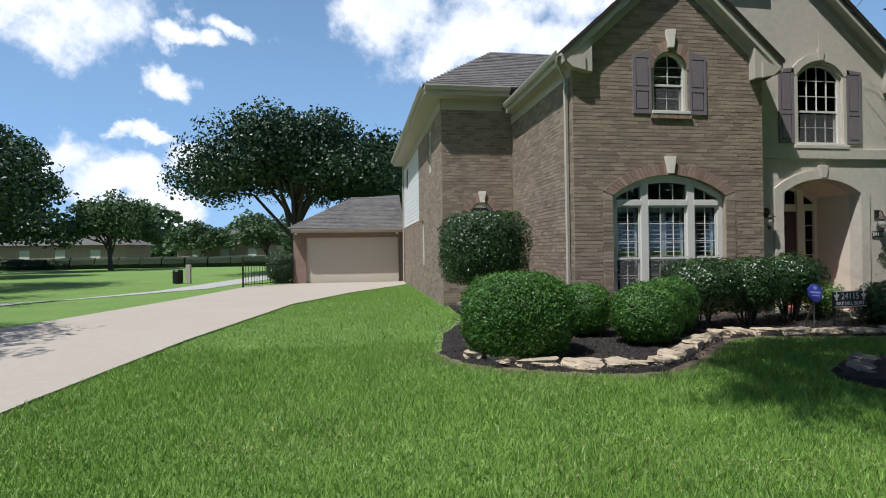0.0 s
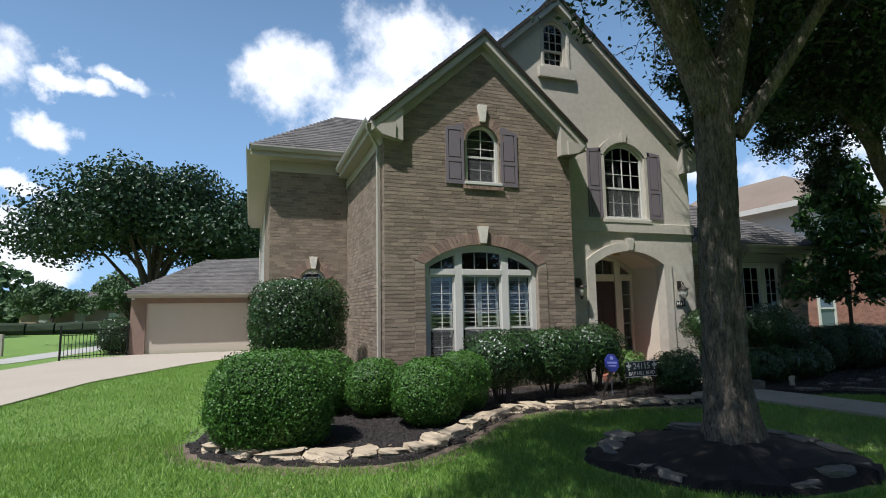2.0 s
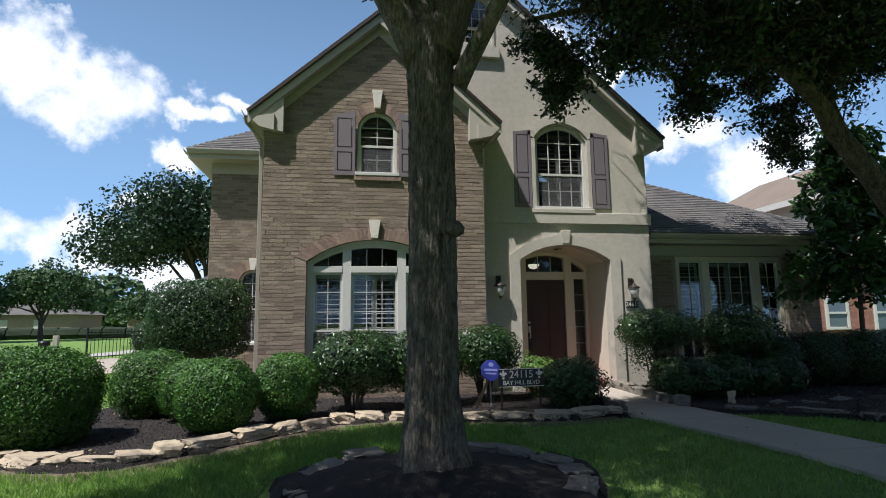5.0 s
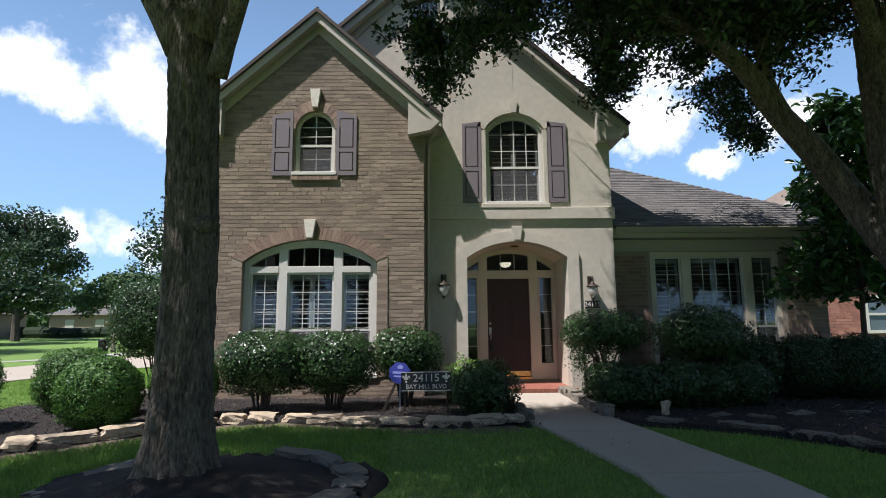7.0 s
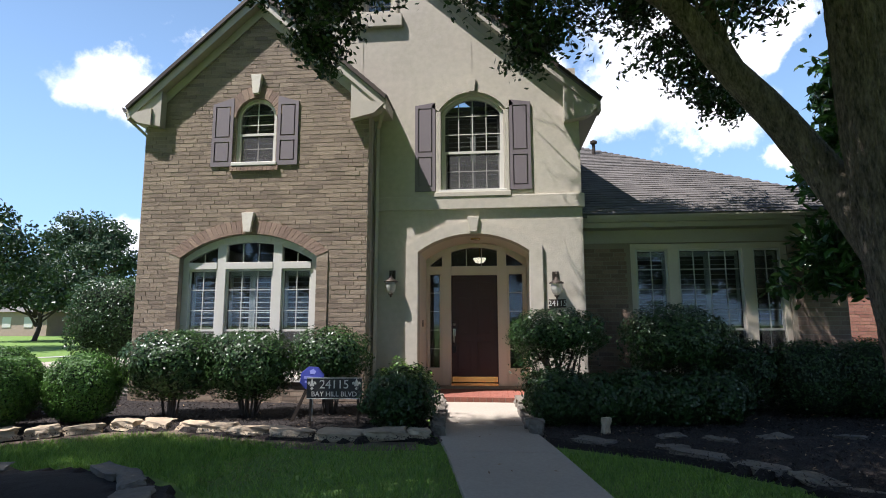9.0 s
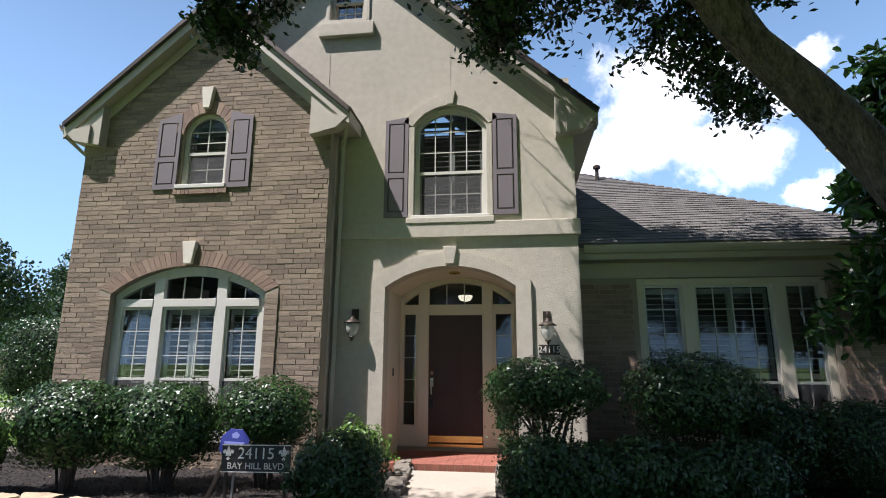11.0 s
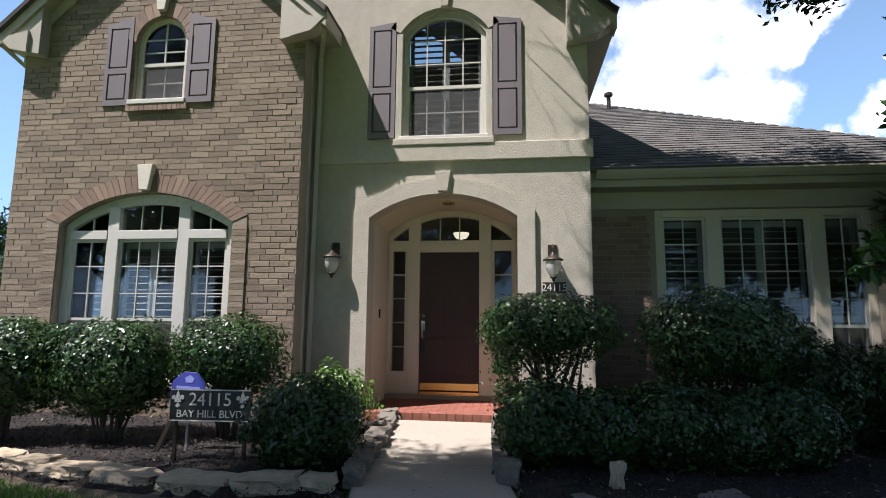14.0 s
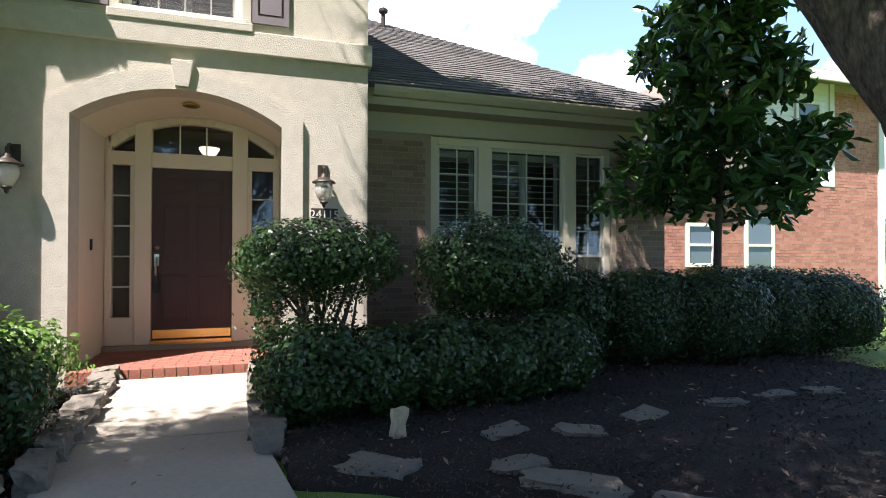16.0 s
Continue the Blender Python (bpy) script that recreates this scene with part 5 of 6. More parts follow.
def shrub(name, x, y, rx, ry, z0, z1, count, size, leaf, label, power=2.4, core=0.86, bumpy=0.07, stems=6, base=0.05, inward=0.16, low=-1.0, jitter=0.6):
    s = thing(name, (x, y, base), label, "shrub", "foundation shrubs")
    cz, rz = (z0 + z1) / 2, (z1 - z0) / 2
    d = unit_rows(RNG.normal(size=(count, 3)))
    d = d[d[:, 2] > low]
    k = np.sum(np.abs(d) ** power, axis=1) ** (-1 / power)
    off = x * 3.1 + y * 1.7
    bump = np.array([noise.noise((p[0] * 2.3 + off, p[1] * 2.3, p[2] * 2.3)) + 0.5 * noise.noise((p[0] * 6 + off, p[1] * 6, p[2] * 6)) for p in d])
    tuft = np.array([noise.noise((p[0] * 13 + off, p[1] * 13, p[2] * 13)) for p in d])
    r = k * (1 + bumpy * bump + 0.055 * tuft) * (1 + 0.05 * (RNG.random(len(d)) < 0.08)) * (1 - inward * RNG.random(len(d)) ** 2)
    pos = d * r[:, None] * np.array([rx, ry, rz]) + np.array([x, y, cz])
    nrm = unit_rows(d / np.array([rx, ry, rz]) + RNG.normal(size=d.shape) * jitter)
    me = leaves_mesh("foliage", pos, nrm, np.full(len(d), size), RNG, 0.6)
    part("foliage", me, leaf, s)
    # Solid core behind the leaves, coloured as the shade inside the shrub.
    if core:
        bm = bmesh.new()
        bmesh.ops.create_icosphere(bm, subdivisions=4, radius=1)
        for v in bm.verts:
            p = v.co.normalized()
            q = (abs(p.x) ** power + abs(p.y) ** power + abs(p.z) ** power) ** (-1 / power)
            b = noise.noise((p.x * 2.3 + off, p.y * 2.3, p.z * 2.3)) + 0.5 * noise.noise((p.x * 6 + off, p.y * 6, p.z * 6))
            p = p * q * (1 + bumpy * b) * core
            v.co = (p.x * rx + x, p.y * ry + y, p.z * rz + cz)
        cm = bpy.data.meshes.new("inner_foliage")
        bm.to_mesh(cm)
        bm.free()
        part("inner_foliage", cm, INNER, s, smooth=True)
    rs = random.Random(int(off * 100))
    for i in range(stems):
        a = rs.uniform(0, 6.28)
        q = rs.uniform(0.1, 0.75)
        e = (x + rx * q * math.cos(a), y + ry * q * math.sin(a), cz + rz * rs.uniform(0.1, 0.6))
        b0 = (x + 0.15 * rx * math.cos(a), y + 0.15 * ry * math.sin(a), base - 0.03)
        mid = ((b0[0] + e[0]) / 2 + rs.uniform(-.06, .06), (b0[1] + e[1]) / 2 + rs.uniform(-.06, .06), base + (e[2] - base) * 0.5)
        part("stem", Build().tube([b0, mid, e], [0.016, 0.012, 0.005], 5), TWIG, s)
    return s


shrub("boxwood", 2.12, 7.02, 0.72, 0.64, 0.0, 1.15, 58000, 0.030, BOXLEAF, "large clipped round boxwood at the bed's corner", 3.0, bumpy=0.08, jitter=0.95, core=0.84, inward=0.2)
shrub("boxwood", 2.90, 8.75, 0.54, 0.5, 0.05, 1.02, 22000, 0.030, BOXLEAF, "clipped round boxwood behind the large one", 2.5, bumpy=0.08, jitter=0.95, core=0.84, inward=0.2)
shrub("boxwood", 3.62, 8.25, 0.44, 0.42, 0.08, 0.90, 16000, 0.030, BOXLEAF, "small clipped boxwood between larger ones", 2.5, bumpy=0.08, jitter=0.95, core=0.84, inward=0.2)
shrub("boxwood", 4.16, 7.30, 0.49, 0.45, 0.05, 0.95, 24000, 0.030, BOXLEAF, "clipped round boxwood near the stone edging", 2.4, bumpy=0.08, jitter=0.95, core=0.84, inward=0.2)
shrub("boxwood", 4.92, 8.0, 0.44, 0.42, 0.08, 0.97, 22000, 0.030, BOXLEAF, "clipped round boxwood beside the window shrubs", 2.4, bumpy=0.08, jitter=0.95, core=0.84, inward=0.2)
shrub("tall_shrub", 2.78, 11.6, 0.92, 0.68, 0.72, 2.28, 24000, 0.048, DARKLEAF, "tall squarish clipped shrub before the set-back wing", 4.5, core=0.8, inward=0.3, bumpy=0.10, stems=14)
shrub("window_shrub", 5.86, 8.50, 0.64, 0.52, 0.32, 1.24, 11000, 0.046, DARKLEAF, "loose rounded shrub under the large window", 3.1, core=0.78, bumpy=0.14, stems=16, inward=0.4)
shrub("window_shrub", 6.92, 8.70, 0.60, 0.52, 0.30, 1.25, 11000, 0.046, DARKLEAF, "loose rounded shrub under the large window", 3.1, core=0.76, bumpy=0.16, stems=16, inward=0.4)
shrub("window_shrub", 8.02, 8.98, 0.58, 0.5, 0.46, 1.30, 8500, 0.046, DARKLEAF, "open leggy shrub at the brick corner", 2.5, core=0.68, bumpy=0.18, stems=18, inward=0.45)
shrub("nandina", 9.05, 9.38, 0.40, 0.38, 0.10, 0.76, 3400, 0.055, NANDINA, "bright lime green nandina beside the entry", 2.2, core=0.45, bumpy=0.4, stems=12, inward=0.8, jitter=0.9)
shrub("entry_shrub", 9.20, 8.15, 0.47, 0.47, 0.02, 0.80, 8000, 0.05, DARKLEAF, "dark loose shrub by the front walk", 2.3, core=0.62, bumpy=0.30, stems=10, inward=0.45, jitter=0.9)
shrub("entry_shrub", 11.35, 9.30, 0.70, 0.56, 0.84, 1.57, 9500, 0.048, DARKLEAF, "umbrella-shaped shrub on bare stems against the stucco", 2.6, core=0.62, bumpy=0.12, stems=0, inward=0.5)
bare = bpy.data.objects["entry_shrub.001"]
rs = random.Random(3)
for i in range(16):
    a, q = rs.uniform(0, 6.28), rs.uniform(0.2, 0.85)
    e = (11.35 + 0.72 * q * math.cos(a), 9.3 + 0.5 * q * math.sin(a), rs.uniform(1.05, 1.35))
    m1 = (11.35 + 0.30 * q * math.cos(a) + rs.uniform(-.08, .08), 9.3 + 0.25 * q * math.sin(a), rs.uniform(0.5, 0.7))
    part("stem", Build().tube([(11.35 + rs.uniform(-.12, .12), 9.3 + rs.uniform(-.1, .1), 0.02), m1, ((m1[0] + e[0]) / 2 + rs.uniform(-.06, .06), (m1[1] + e[1]) / 2, (m1[2] + e[2]) / 2), e], [0.02, 0.015, 0.011, 0.006], 5), TWIG, bare)
cloud = np.concatenate([RNG.normal(size=(900, 3)) * np.array([0.22, 0.2, 0.16]) + np.array([11.35, 9.3, 0.80]), RNG.normal(size=(1300, 3)) * np.array([0.09, 0.16, 0.20]) + np.array([10.92, 9.2, 0.90])])
part("loose_leaves", leaves_mesh("loose_leaves", cloud, unit_rows(RNG.normal(size=(2200, 3))), np.full(2200, 0.045), RNG), DARKLEAF, bare)
for i in range(5):
    shrub("low_hedge", 11.25 + 0.52 * i, 8.55 + 0.04 * i, 0.42, 0.42, 0.03, 0.74 - 0.06 * (i % 2), 6500, 0.052, DARKLEAF, "low dark hedge plant along the shaded bed", 2.4, core=0.72, bumpy=0.24, stems=6, inward=0.3, jitter=0.9)
shrub("wing_shrub", 13.05, 9.35, 0.78, 0.6, 0.60, 1.62, 9500, 0.05, DARKLEAF, "dark rounded shrub before the wing window", 2.3, core=0.62, bumpy=0.24, stems=10, inward=0.4)
shrub("wing_shrub", 14.1, 9.7, 0.55, 0.5, 0.1, 1.12, 4500, 0.05, DARKLEAF, "dark loose shrub under the wing window", 2.3, core=0.78, bumpy=0.15)
for x, y, r, h in ((14.95, 9.55, 0.62, 1.1), (15.75, 9.35, 0.62, 1.12), (16.8, 9.6, 0.68, 1.1), (17.6, 9.5, 0.75, 1.08), (16.6, 11.6, 1.0, 1.08), (18.4, 11.2, 1.0, 1.08)):
    shrub("round_shrub", x, y, r, r * 0.9, 0.03, h, 5500, 0.045, DARKLEAF, "dense rounded evergreen shrub in deep shade", 2.5, core=0.86, bumpy=0.08)

# ---- trees ----


def limb(b, pts, r0, r1, sides=9, rough=0.10):
    """A smooth branch through a few points."""
    P = [Vector(p) for p in pts]
    out = []
    for i in range(len(P) - 1):
        p0, p1, p2, p3 = P[max(i - 1, 0)], P[i], P[i + 1], P[min(i + 2, len(P) - 1)]
        for k in range(5):
            t = k / 5
            out.append(0.5 * ((2 * p1) + (p2 - p0) * t + (2 * p0 - 5 * p1 + 4 * p2 - p3) * t * t + (3 * p1 - p0 - 3 * p2 + p3) * t ** 3))
    out.append(P[-1])
    n = len(out)
    b.tube(out, [r0 + (r1 - r0) * i / (n - 1) for i in range(n)], sides, rough, 5.0)
    return out


def twigs(rng, starts, n, length, droop=0.1):
    """Thin shoots from points of a limb; returns the lines."""
    lines = []
    for _ in range(n):
        p, d = starts[rng.integers(len(starts))]
        v = unit_rows((d + rng.normal(size=3) * 0.8)[None])[0]
        L = length * rng.uniform(0.5, 1.2)
        line = [p]
        for k in range(4):
            v = unit_rows((v + rng.normal(size=3) * 0.25 + np.array([0, 0, -droop]))[None])[0]
            line.append(line[-1] + v * L / 4)
        lines.append(np.array(line))
    return lines


def leaf_cloud(rng, lines, per, spread):
    pos = []
    for ln in lines:
        t = rng.uniform(0.25, 1.05, per) * (len(ln) - 1)
        i = np.clip(t.astype(int), 0, len(ln) - 2)
        f = (t - i)[:, None]
        pos.append(ln[i] * (1 - f) + ln[i + 1] * f + rng.normal(size=(per, 3)) * spread)
    return np.concatenate(pos)


def crown(parent, rng, limbs, n_twigs, length, per, spread, size, leaf, aspect=0.45, droop=0.1, keep=None):
    starts = []
    for out in limbs:
        pts = [np.array(p) for p in out]
        for i in range(len(pts) // 3, len(pts)):
            starts.append((pts[i], (pts[i] - pts[max(i - 2, 0)]) * 1.5 + np.array([0, 0, 0.15])))
    lines = twigs(rng, starts, n_twigs, length, droop)
    if keep:
        lines = [q for q in lines if keep(q[-1])]
    tb = Build()
    for ln in lines:
        tb.tube([tuple(p) for p in ln], [0.018, 0.014, 0.010, 0.007, 0.004], 4, caps=False)
    part("twig_mass", tb, TWIG, parent, kind="stuff")
    pos = leaf_cloud(rng, lines, per, spread)
    if keep:
        pos = pos[unshaded(pos)]
    nrm = unit_rows(rng.normal(size=pos.shape) + np.array([0, 0, 0.5]))
    part("foliage", leaves_mesh("foliage", pos, nrm, np.full(len(pos), size), rng, aspect), leaf, parent, kind="stuff")


# the oak in its mulch ring
tx, ty = TREE
oak = thing("oak_tree", (tx, ty, 0.2), "mature oak with furrowed grey bark in a mulch ring", "tree")


def bark_trunk(pts, radii, sides=132, per=34, flare=0.0):
    """A trunk with vertical furrows and a flared, lobed foot."""
    b = Build()
    P = [Vector(p) for p in pts]
    rows = []
    for i in range(len(P) - 1):
        for k in range(per):
            rows.append((P[i].lerp(P[i + 1], k / per), radii[i] + (radii[i + 1] - radii[i]) * k / per))
    rows.append((P[-1], radii[-1]))
    z0 = P[0].z
    for c, r in rows:
        for s in range(sides):
            a = 2 * math.pi * s / sides
            h = c.z
            q = (math.cos(a) * 1.0, math.sin(a) * 1.0, h * 0.5)
            fur = 0.04 - abs(noise.noise((math.cos(a) * 11.0 + c.x, math.sin(a) * 11.0, h * 4.2))) * 0.17 + noise.noise((math.cos(a) * 19, math.sin(a) * 19 + c.y, h * 7.0)) * 0.05
            lobe = flare * math.exp(-(h - z0) / 0.28) * (0.75 + 0.5 * math.sin(5 * a + 1.3) * math.sin(2 * a))
            rr = r * (1 + fur + 0.05 * noise.noise(q)) + lobe
            b.v.append((c.x + rr * math.cos(a), c.y + rr * math.sin(a), h))
    n = len(rows)
    for i in range(n - 1):
        for s in range(sides):
            u, w = i * sides + s, i * sides + (s + 1) % sides
            b.f.append((u, w, w + sides, u + sides))
    b.f.append(tuple((n - 1) * sides + s for s in range(sides)))
    return b


part("trunk", bark_trunk([(tx, ty, 0.16), (tx - 0.01, ty + 0.02, 0.8), (tx - 0.0, ty + 0.02, 2.0), (tx - 0.02, ty - 0.06, 3.2), (tx - 0.03, ty - 0.1, 3.9)], [0.25, 0.212, 0.20, 0.19, 0.205], flare=0.10), BARK, oak, smooth=True)
part("knot", Build().lathe([(0.05, -0.06), (0.11, -0.03), (0.12, 0.02), (0.08, 0.07), (0.02, 0.09)], 0, 0, 12), BARK, oak, smooth=True).location = (tx + 0.14, ty - 0.09, 2.15)
OAK_LIMBS = [([(tx - 0.1, ty - 0.1, 3.65), (tx - 0.55, ty - 0.15, 4.5), (tx - 1.25, ty - 0.2, 5.6), (tx - 2.3, ty + 0.0, 7.0), (tx - 3.0, ty + 0.2, 8.0)], 0.15, 0.05),
         ([(tx + 0.05, ty - 0.1, 3.7), (tx + 0.35, ty - 0.1, 4.6), (tx + 0.75, ty - 0.05, 5.7), (tx + 1.3, ty + 0.2, 7.2), (tx + 2.0, ty + 0.5, 8.4)], 0.19, 0.06),
         ([(tx - 0.05, ty - 0.1, 3.8), (tx - 0.1, ty + 0.2, 5.0), (tx + 0.1, ty + 0.8, 6.5), (tx + 0.3, ty + 1.5, 8.2)], 0.17, 0.05),
         ([(tx + 0.2, ty - 0.15, 3.4), (tx + 0.55, ty - 0.5, 4.1), (tx + 1.1, ty - 1.0, 5.2), (tx + 2.0, ty - 1.7, 6.6)], 0.09, 0.03)]
made = []
for pts, r0, r1 in OAK_LIMBS:
    b = Build()
    made.append(limb(b, pts, r0, r1, 12))
    part("limb", b, BARK, oak, smooth=True)
rng = np.random.default_rng(21)


def unshaded(pos):
    """Leaves whose shade does not reach the sunlit front."""
    s = 10.4 - pos[:, 1]
    return ~((pos[:, 2] - 3.1 * s > -0.2) & (pos[:, 0] + 1.4 * s < 12.0))


def canopy(parent, rng, centre, radii, n_twigs, length, per, spread, size, leaf, keep):
    """The outer crown: twigs and leaves through a flattened, clumped volume."""
    lines = []
    clumps = [(unit_rows(rng.normal(size=(1, 3)))[0] * (0.35 + 0.65 * rng.random() ** 0.5)) * np.array(radii) + np.array(centre) for _ in range(n_twigs // 9)]
    for c in clumps:
        for _ in range(9):
            p = c + rng.normal(size=3) * np.array([0.45, 0.45, 0.28]) * min(1.0, radii[0] * 0.8)
            if not keep(p):
                continue
            v = unit_rows((rng.normal(size=3) * np.array([1, 1, 0.45]))[None])[0]
            ln = [p]
            for k in range(4):
                v = unit_rows((v + rng.normal(size=3) * 0.3 + np.array([0, 0, -0.1]))[None])[0]
                ln.append(ln[-1] + v * length / 4)
            lines.append(np.array(ln))
    tb = Build()
    for ln in lines:
        tb.tube([tuple(p) for p in ln], [0.012, 0.010, 0.007, 0.005, 0.003], 3, caps=False)
    part("twig_mass", tb, TWIG, parent, kind="stuff")
    pos = leaf_cloud(rng, lines, per, spread)
    pos = pos[unshaded(pos)]
    nrm = unit_rows(rng.normal(size=pos.shape) + np.array([0, 0, 0.5]))
    part("foliage", leaves_mesh("foliage", pos, nrm, np.full(len(pos), size), rng, 0.5), leaf, parent, kind="stuff")


def shades_house(p):
    """Whether a leaf at p would throw its shade on the sunlit front."""
    s = 10.4 - p[1]
    if s < 0 or (p[2] - 3.1 * s > -0.4 and p[0] + 1.4 * s < 12.08):
        return True
    gx, gy = p[0] + 0.452 * p[2], p[1] + 0.323 * p[2]
    return gy > (7.3 if gx < 8.6 else 8.6) and gx < 11.4


def view_floor(p):
    """The low side of the crowns, cut to fit the camera's view: it rises away from the walk and towards the house."""
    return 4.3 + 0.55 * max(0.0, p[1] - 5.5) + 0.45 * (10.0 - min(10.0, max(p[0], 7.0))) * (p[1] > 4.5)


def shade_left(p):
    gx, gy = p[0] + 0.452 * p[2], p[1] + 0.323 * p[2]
    return p[2] > max(5.1, view_floor(p)) and not shades_house(p) and gx > 3.75 + 0.7 * max(0.0, gy - 5.0) and gy > 4.2 - 0.8 * max(0.0, gx - 4.5)


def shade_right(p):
    return p[2] > max(4.7, view_floor(p)) and not shades_house(p) and p[1] + 0.323 * p[2] < 13.2


# Crowns keep only leaves whose shade and outline suit the camera's view.
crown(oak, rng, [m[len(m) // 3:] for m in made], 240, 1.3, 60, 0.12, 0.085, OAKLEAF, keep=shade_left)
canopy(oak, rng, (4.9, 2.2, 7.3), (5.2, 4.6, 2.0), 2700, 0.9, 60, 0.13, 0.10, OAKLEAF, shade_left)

# the leaning oak in the right bed
oak2 = thing("oak_tree", (14.1, 5.88, 0.0), "large dark oak with a low spreading limb in mulch", "tree")
part("trunk", bark_trunk([(14.10, 5.88, 0.0), (14.0, 5.93, 1.0), (13.89, 5.98, 2.0), (13.80, 6.0, 3.2), (13.76, 6.0, 4.8)], [0.33, 0.29, 0.28, 0.25, 0.22], flare=0.12), BARK, oak2, smooth=True)
OL = [([(13.88, 6.05, 1.9), (13.66, 6.42, 2.70), (13.25, 6.5, 3.40), (12.78, 6.52, 4.0), (12.4, 6.48, 4.55), (11.6, 6.45, 5.15), (10.4, 6.4, 5.5), (9.2, 6.4, 5.6), (8.1, 6.7, 5.5)], 0.20, 0.03),
      ([(13.78, 6.0, 4.2), (13.85, 5.9, 5.0), (14.1, 5.7, 6.2), (14.4, 5.4, 8.2)], 0.20, 0.06),
      ([(12.95, 6.5, 3.8), (12.75, 6.55, 4.4), (12.65, 6.5, 5.1), (12.3, 6.2, 6.4), (11.8, 5.8, 7.3)], 0.10, 0.03),
      ([(11.9, 6.46, 5.0), (11.3, 6.7, 5.1), (10.9, 6.95, 5.0), (10.6, 7.05, 4.7)], 0.05, 0.012),
      ([(13.78, 6.0, 4.0), (14.6, 6.3, 4.9), (15.9, 6.4, 5.7), (17.0, 6.6, 6.3)], 0.11, 0.03),
      ([(13.75, 6.0, 4.4), (13.0, 5.4, 5.4), (12.2, 4.8, 6.2), (11.6, 4.0, 7.0)], 0.11, 0.03),
      ([(10.4, 6.4, 5.5), (9.8, 5.8, 6.2), (9.0, 5.1, 6.9)], 0.05, 0.02)]
made = []
for pts, r0, r1 in OL:
    b = Build()
    made.append(limb(b, pts, r0, r1, 12))
    part("limb", b, BARK, oak2, smooth=True)
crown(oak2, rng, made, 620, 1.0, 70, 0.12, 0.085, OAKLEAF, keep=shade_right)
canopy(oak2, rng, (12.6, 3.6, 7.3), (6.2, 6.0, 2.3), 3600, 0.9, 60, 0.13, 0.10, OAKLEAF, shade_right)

anywhere = lambda p: True
for c, r in (((8.55, 6.6, 4.5), 0.20), ((8.65, 6.5, 4.85), 0.26), ((8.35, 6.6, 5.1), 0.3), ((9.4, 6.3, 5.15), 0.28), ((9.0, 5.6, 4.6), 0.2), ((10.83, 7.07, 4.55), 0.2), ((10.9, 6.9, 4.85), 0.26),
             ((13.35, 8.1, 4.25), 0.24), ((13.05, 7.7, 4.5), 0.3), ((12.6, 7.5, 4.8), 0.34), ((12.2, 7.2, 5.1), 0.36), ((11.6, 6.9, 5.4), 0.34)):
    canopy(oak2, rng, c, (r, r * 0.8, r * 0.7), 36, 0.3, 34, 0.06, 0.08, OAKLEAF, anywhere)
canopy(oak2, rng, (13.5, 6.8, 5.7), (0.9, 0.7, 0.6), 150, 0.45, 46, 0.1, 0.085, OAKLEAF, anywhere)
# High clump added out of view to block the sun from the wing wall.
canopy(oak2, rng, (9.7, 8.2, 8.6), (1.4, 1.0, 1.2), 260, 0.6, 50, 0.12, 0.10, OAKLEAF, lambda p: not shades_house(p))

# magnolia
mag = thing("magnolia_tree", (16.0, 9.5, 0.0), "young magnolia with large glossy dark leaves", "tree")
b = Build()
trunk = limb(b, [(16.0, 9.5, 0.0), (15.98, 9.5, 1.2), (16.05, 9.52, 2.6), (16.0, 9.5, 5.2)], 0.06, 0.02, 10)
part("trunk", b, TWIG, mag, smooth=True)
made = []
rs = random.Random(9)
for i in range(26):
    z = 1.65 + 3.4 * i / 25
    a = i * 2.4
    r = (1.45 - 0.25 * (z - 1.3)) * rs.uniform(0.55, 1.2)
    b = Build()
    made.append(limb(b, [(16.0, 9.5, z), (16 + r * 0.5 * math.cos(a), 9.5 + r * 0.5 * math.sin(a), z + 0.08), (16 + r * math.cos(a), 9.5 + r * math.sin(a), z + 0.15)], 0.022, 0.008, 5))
    part("branch", b, TWIG, mag)
crown(mag, rng, made, 400, 0.40, 17, 0.09, 0.20, MAGLEAF, 0.42, 0.0)


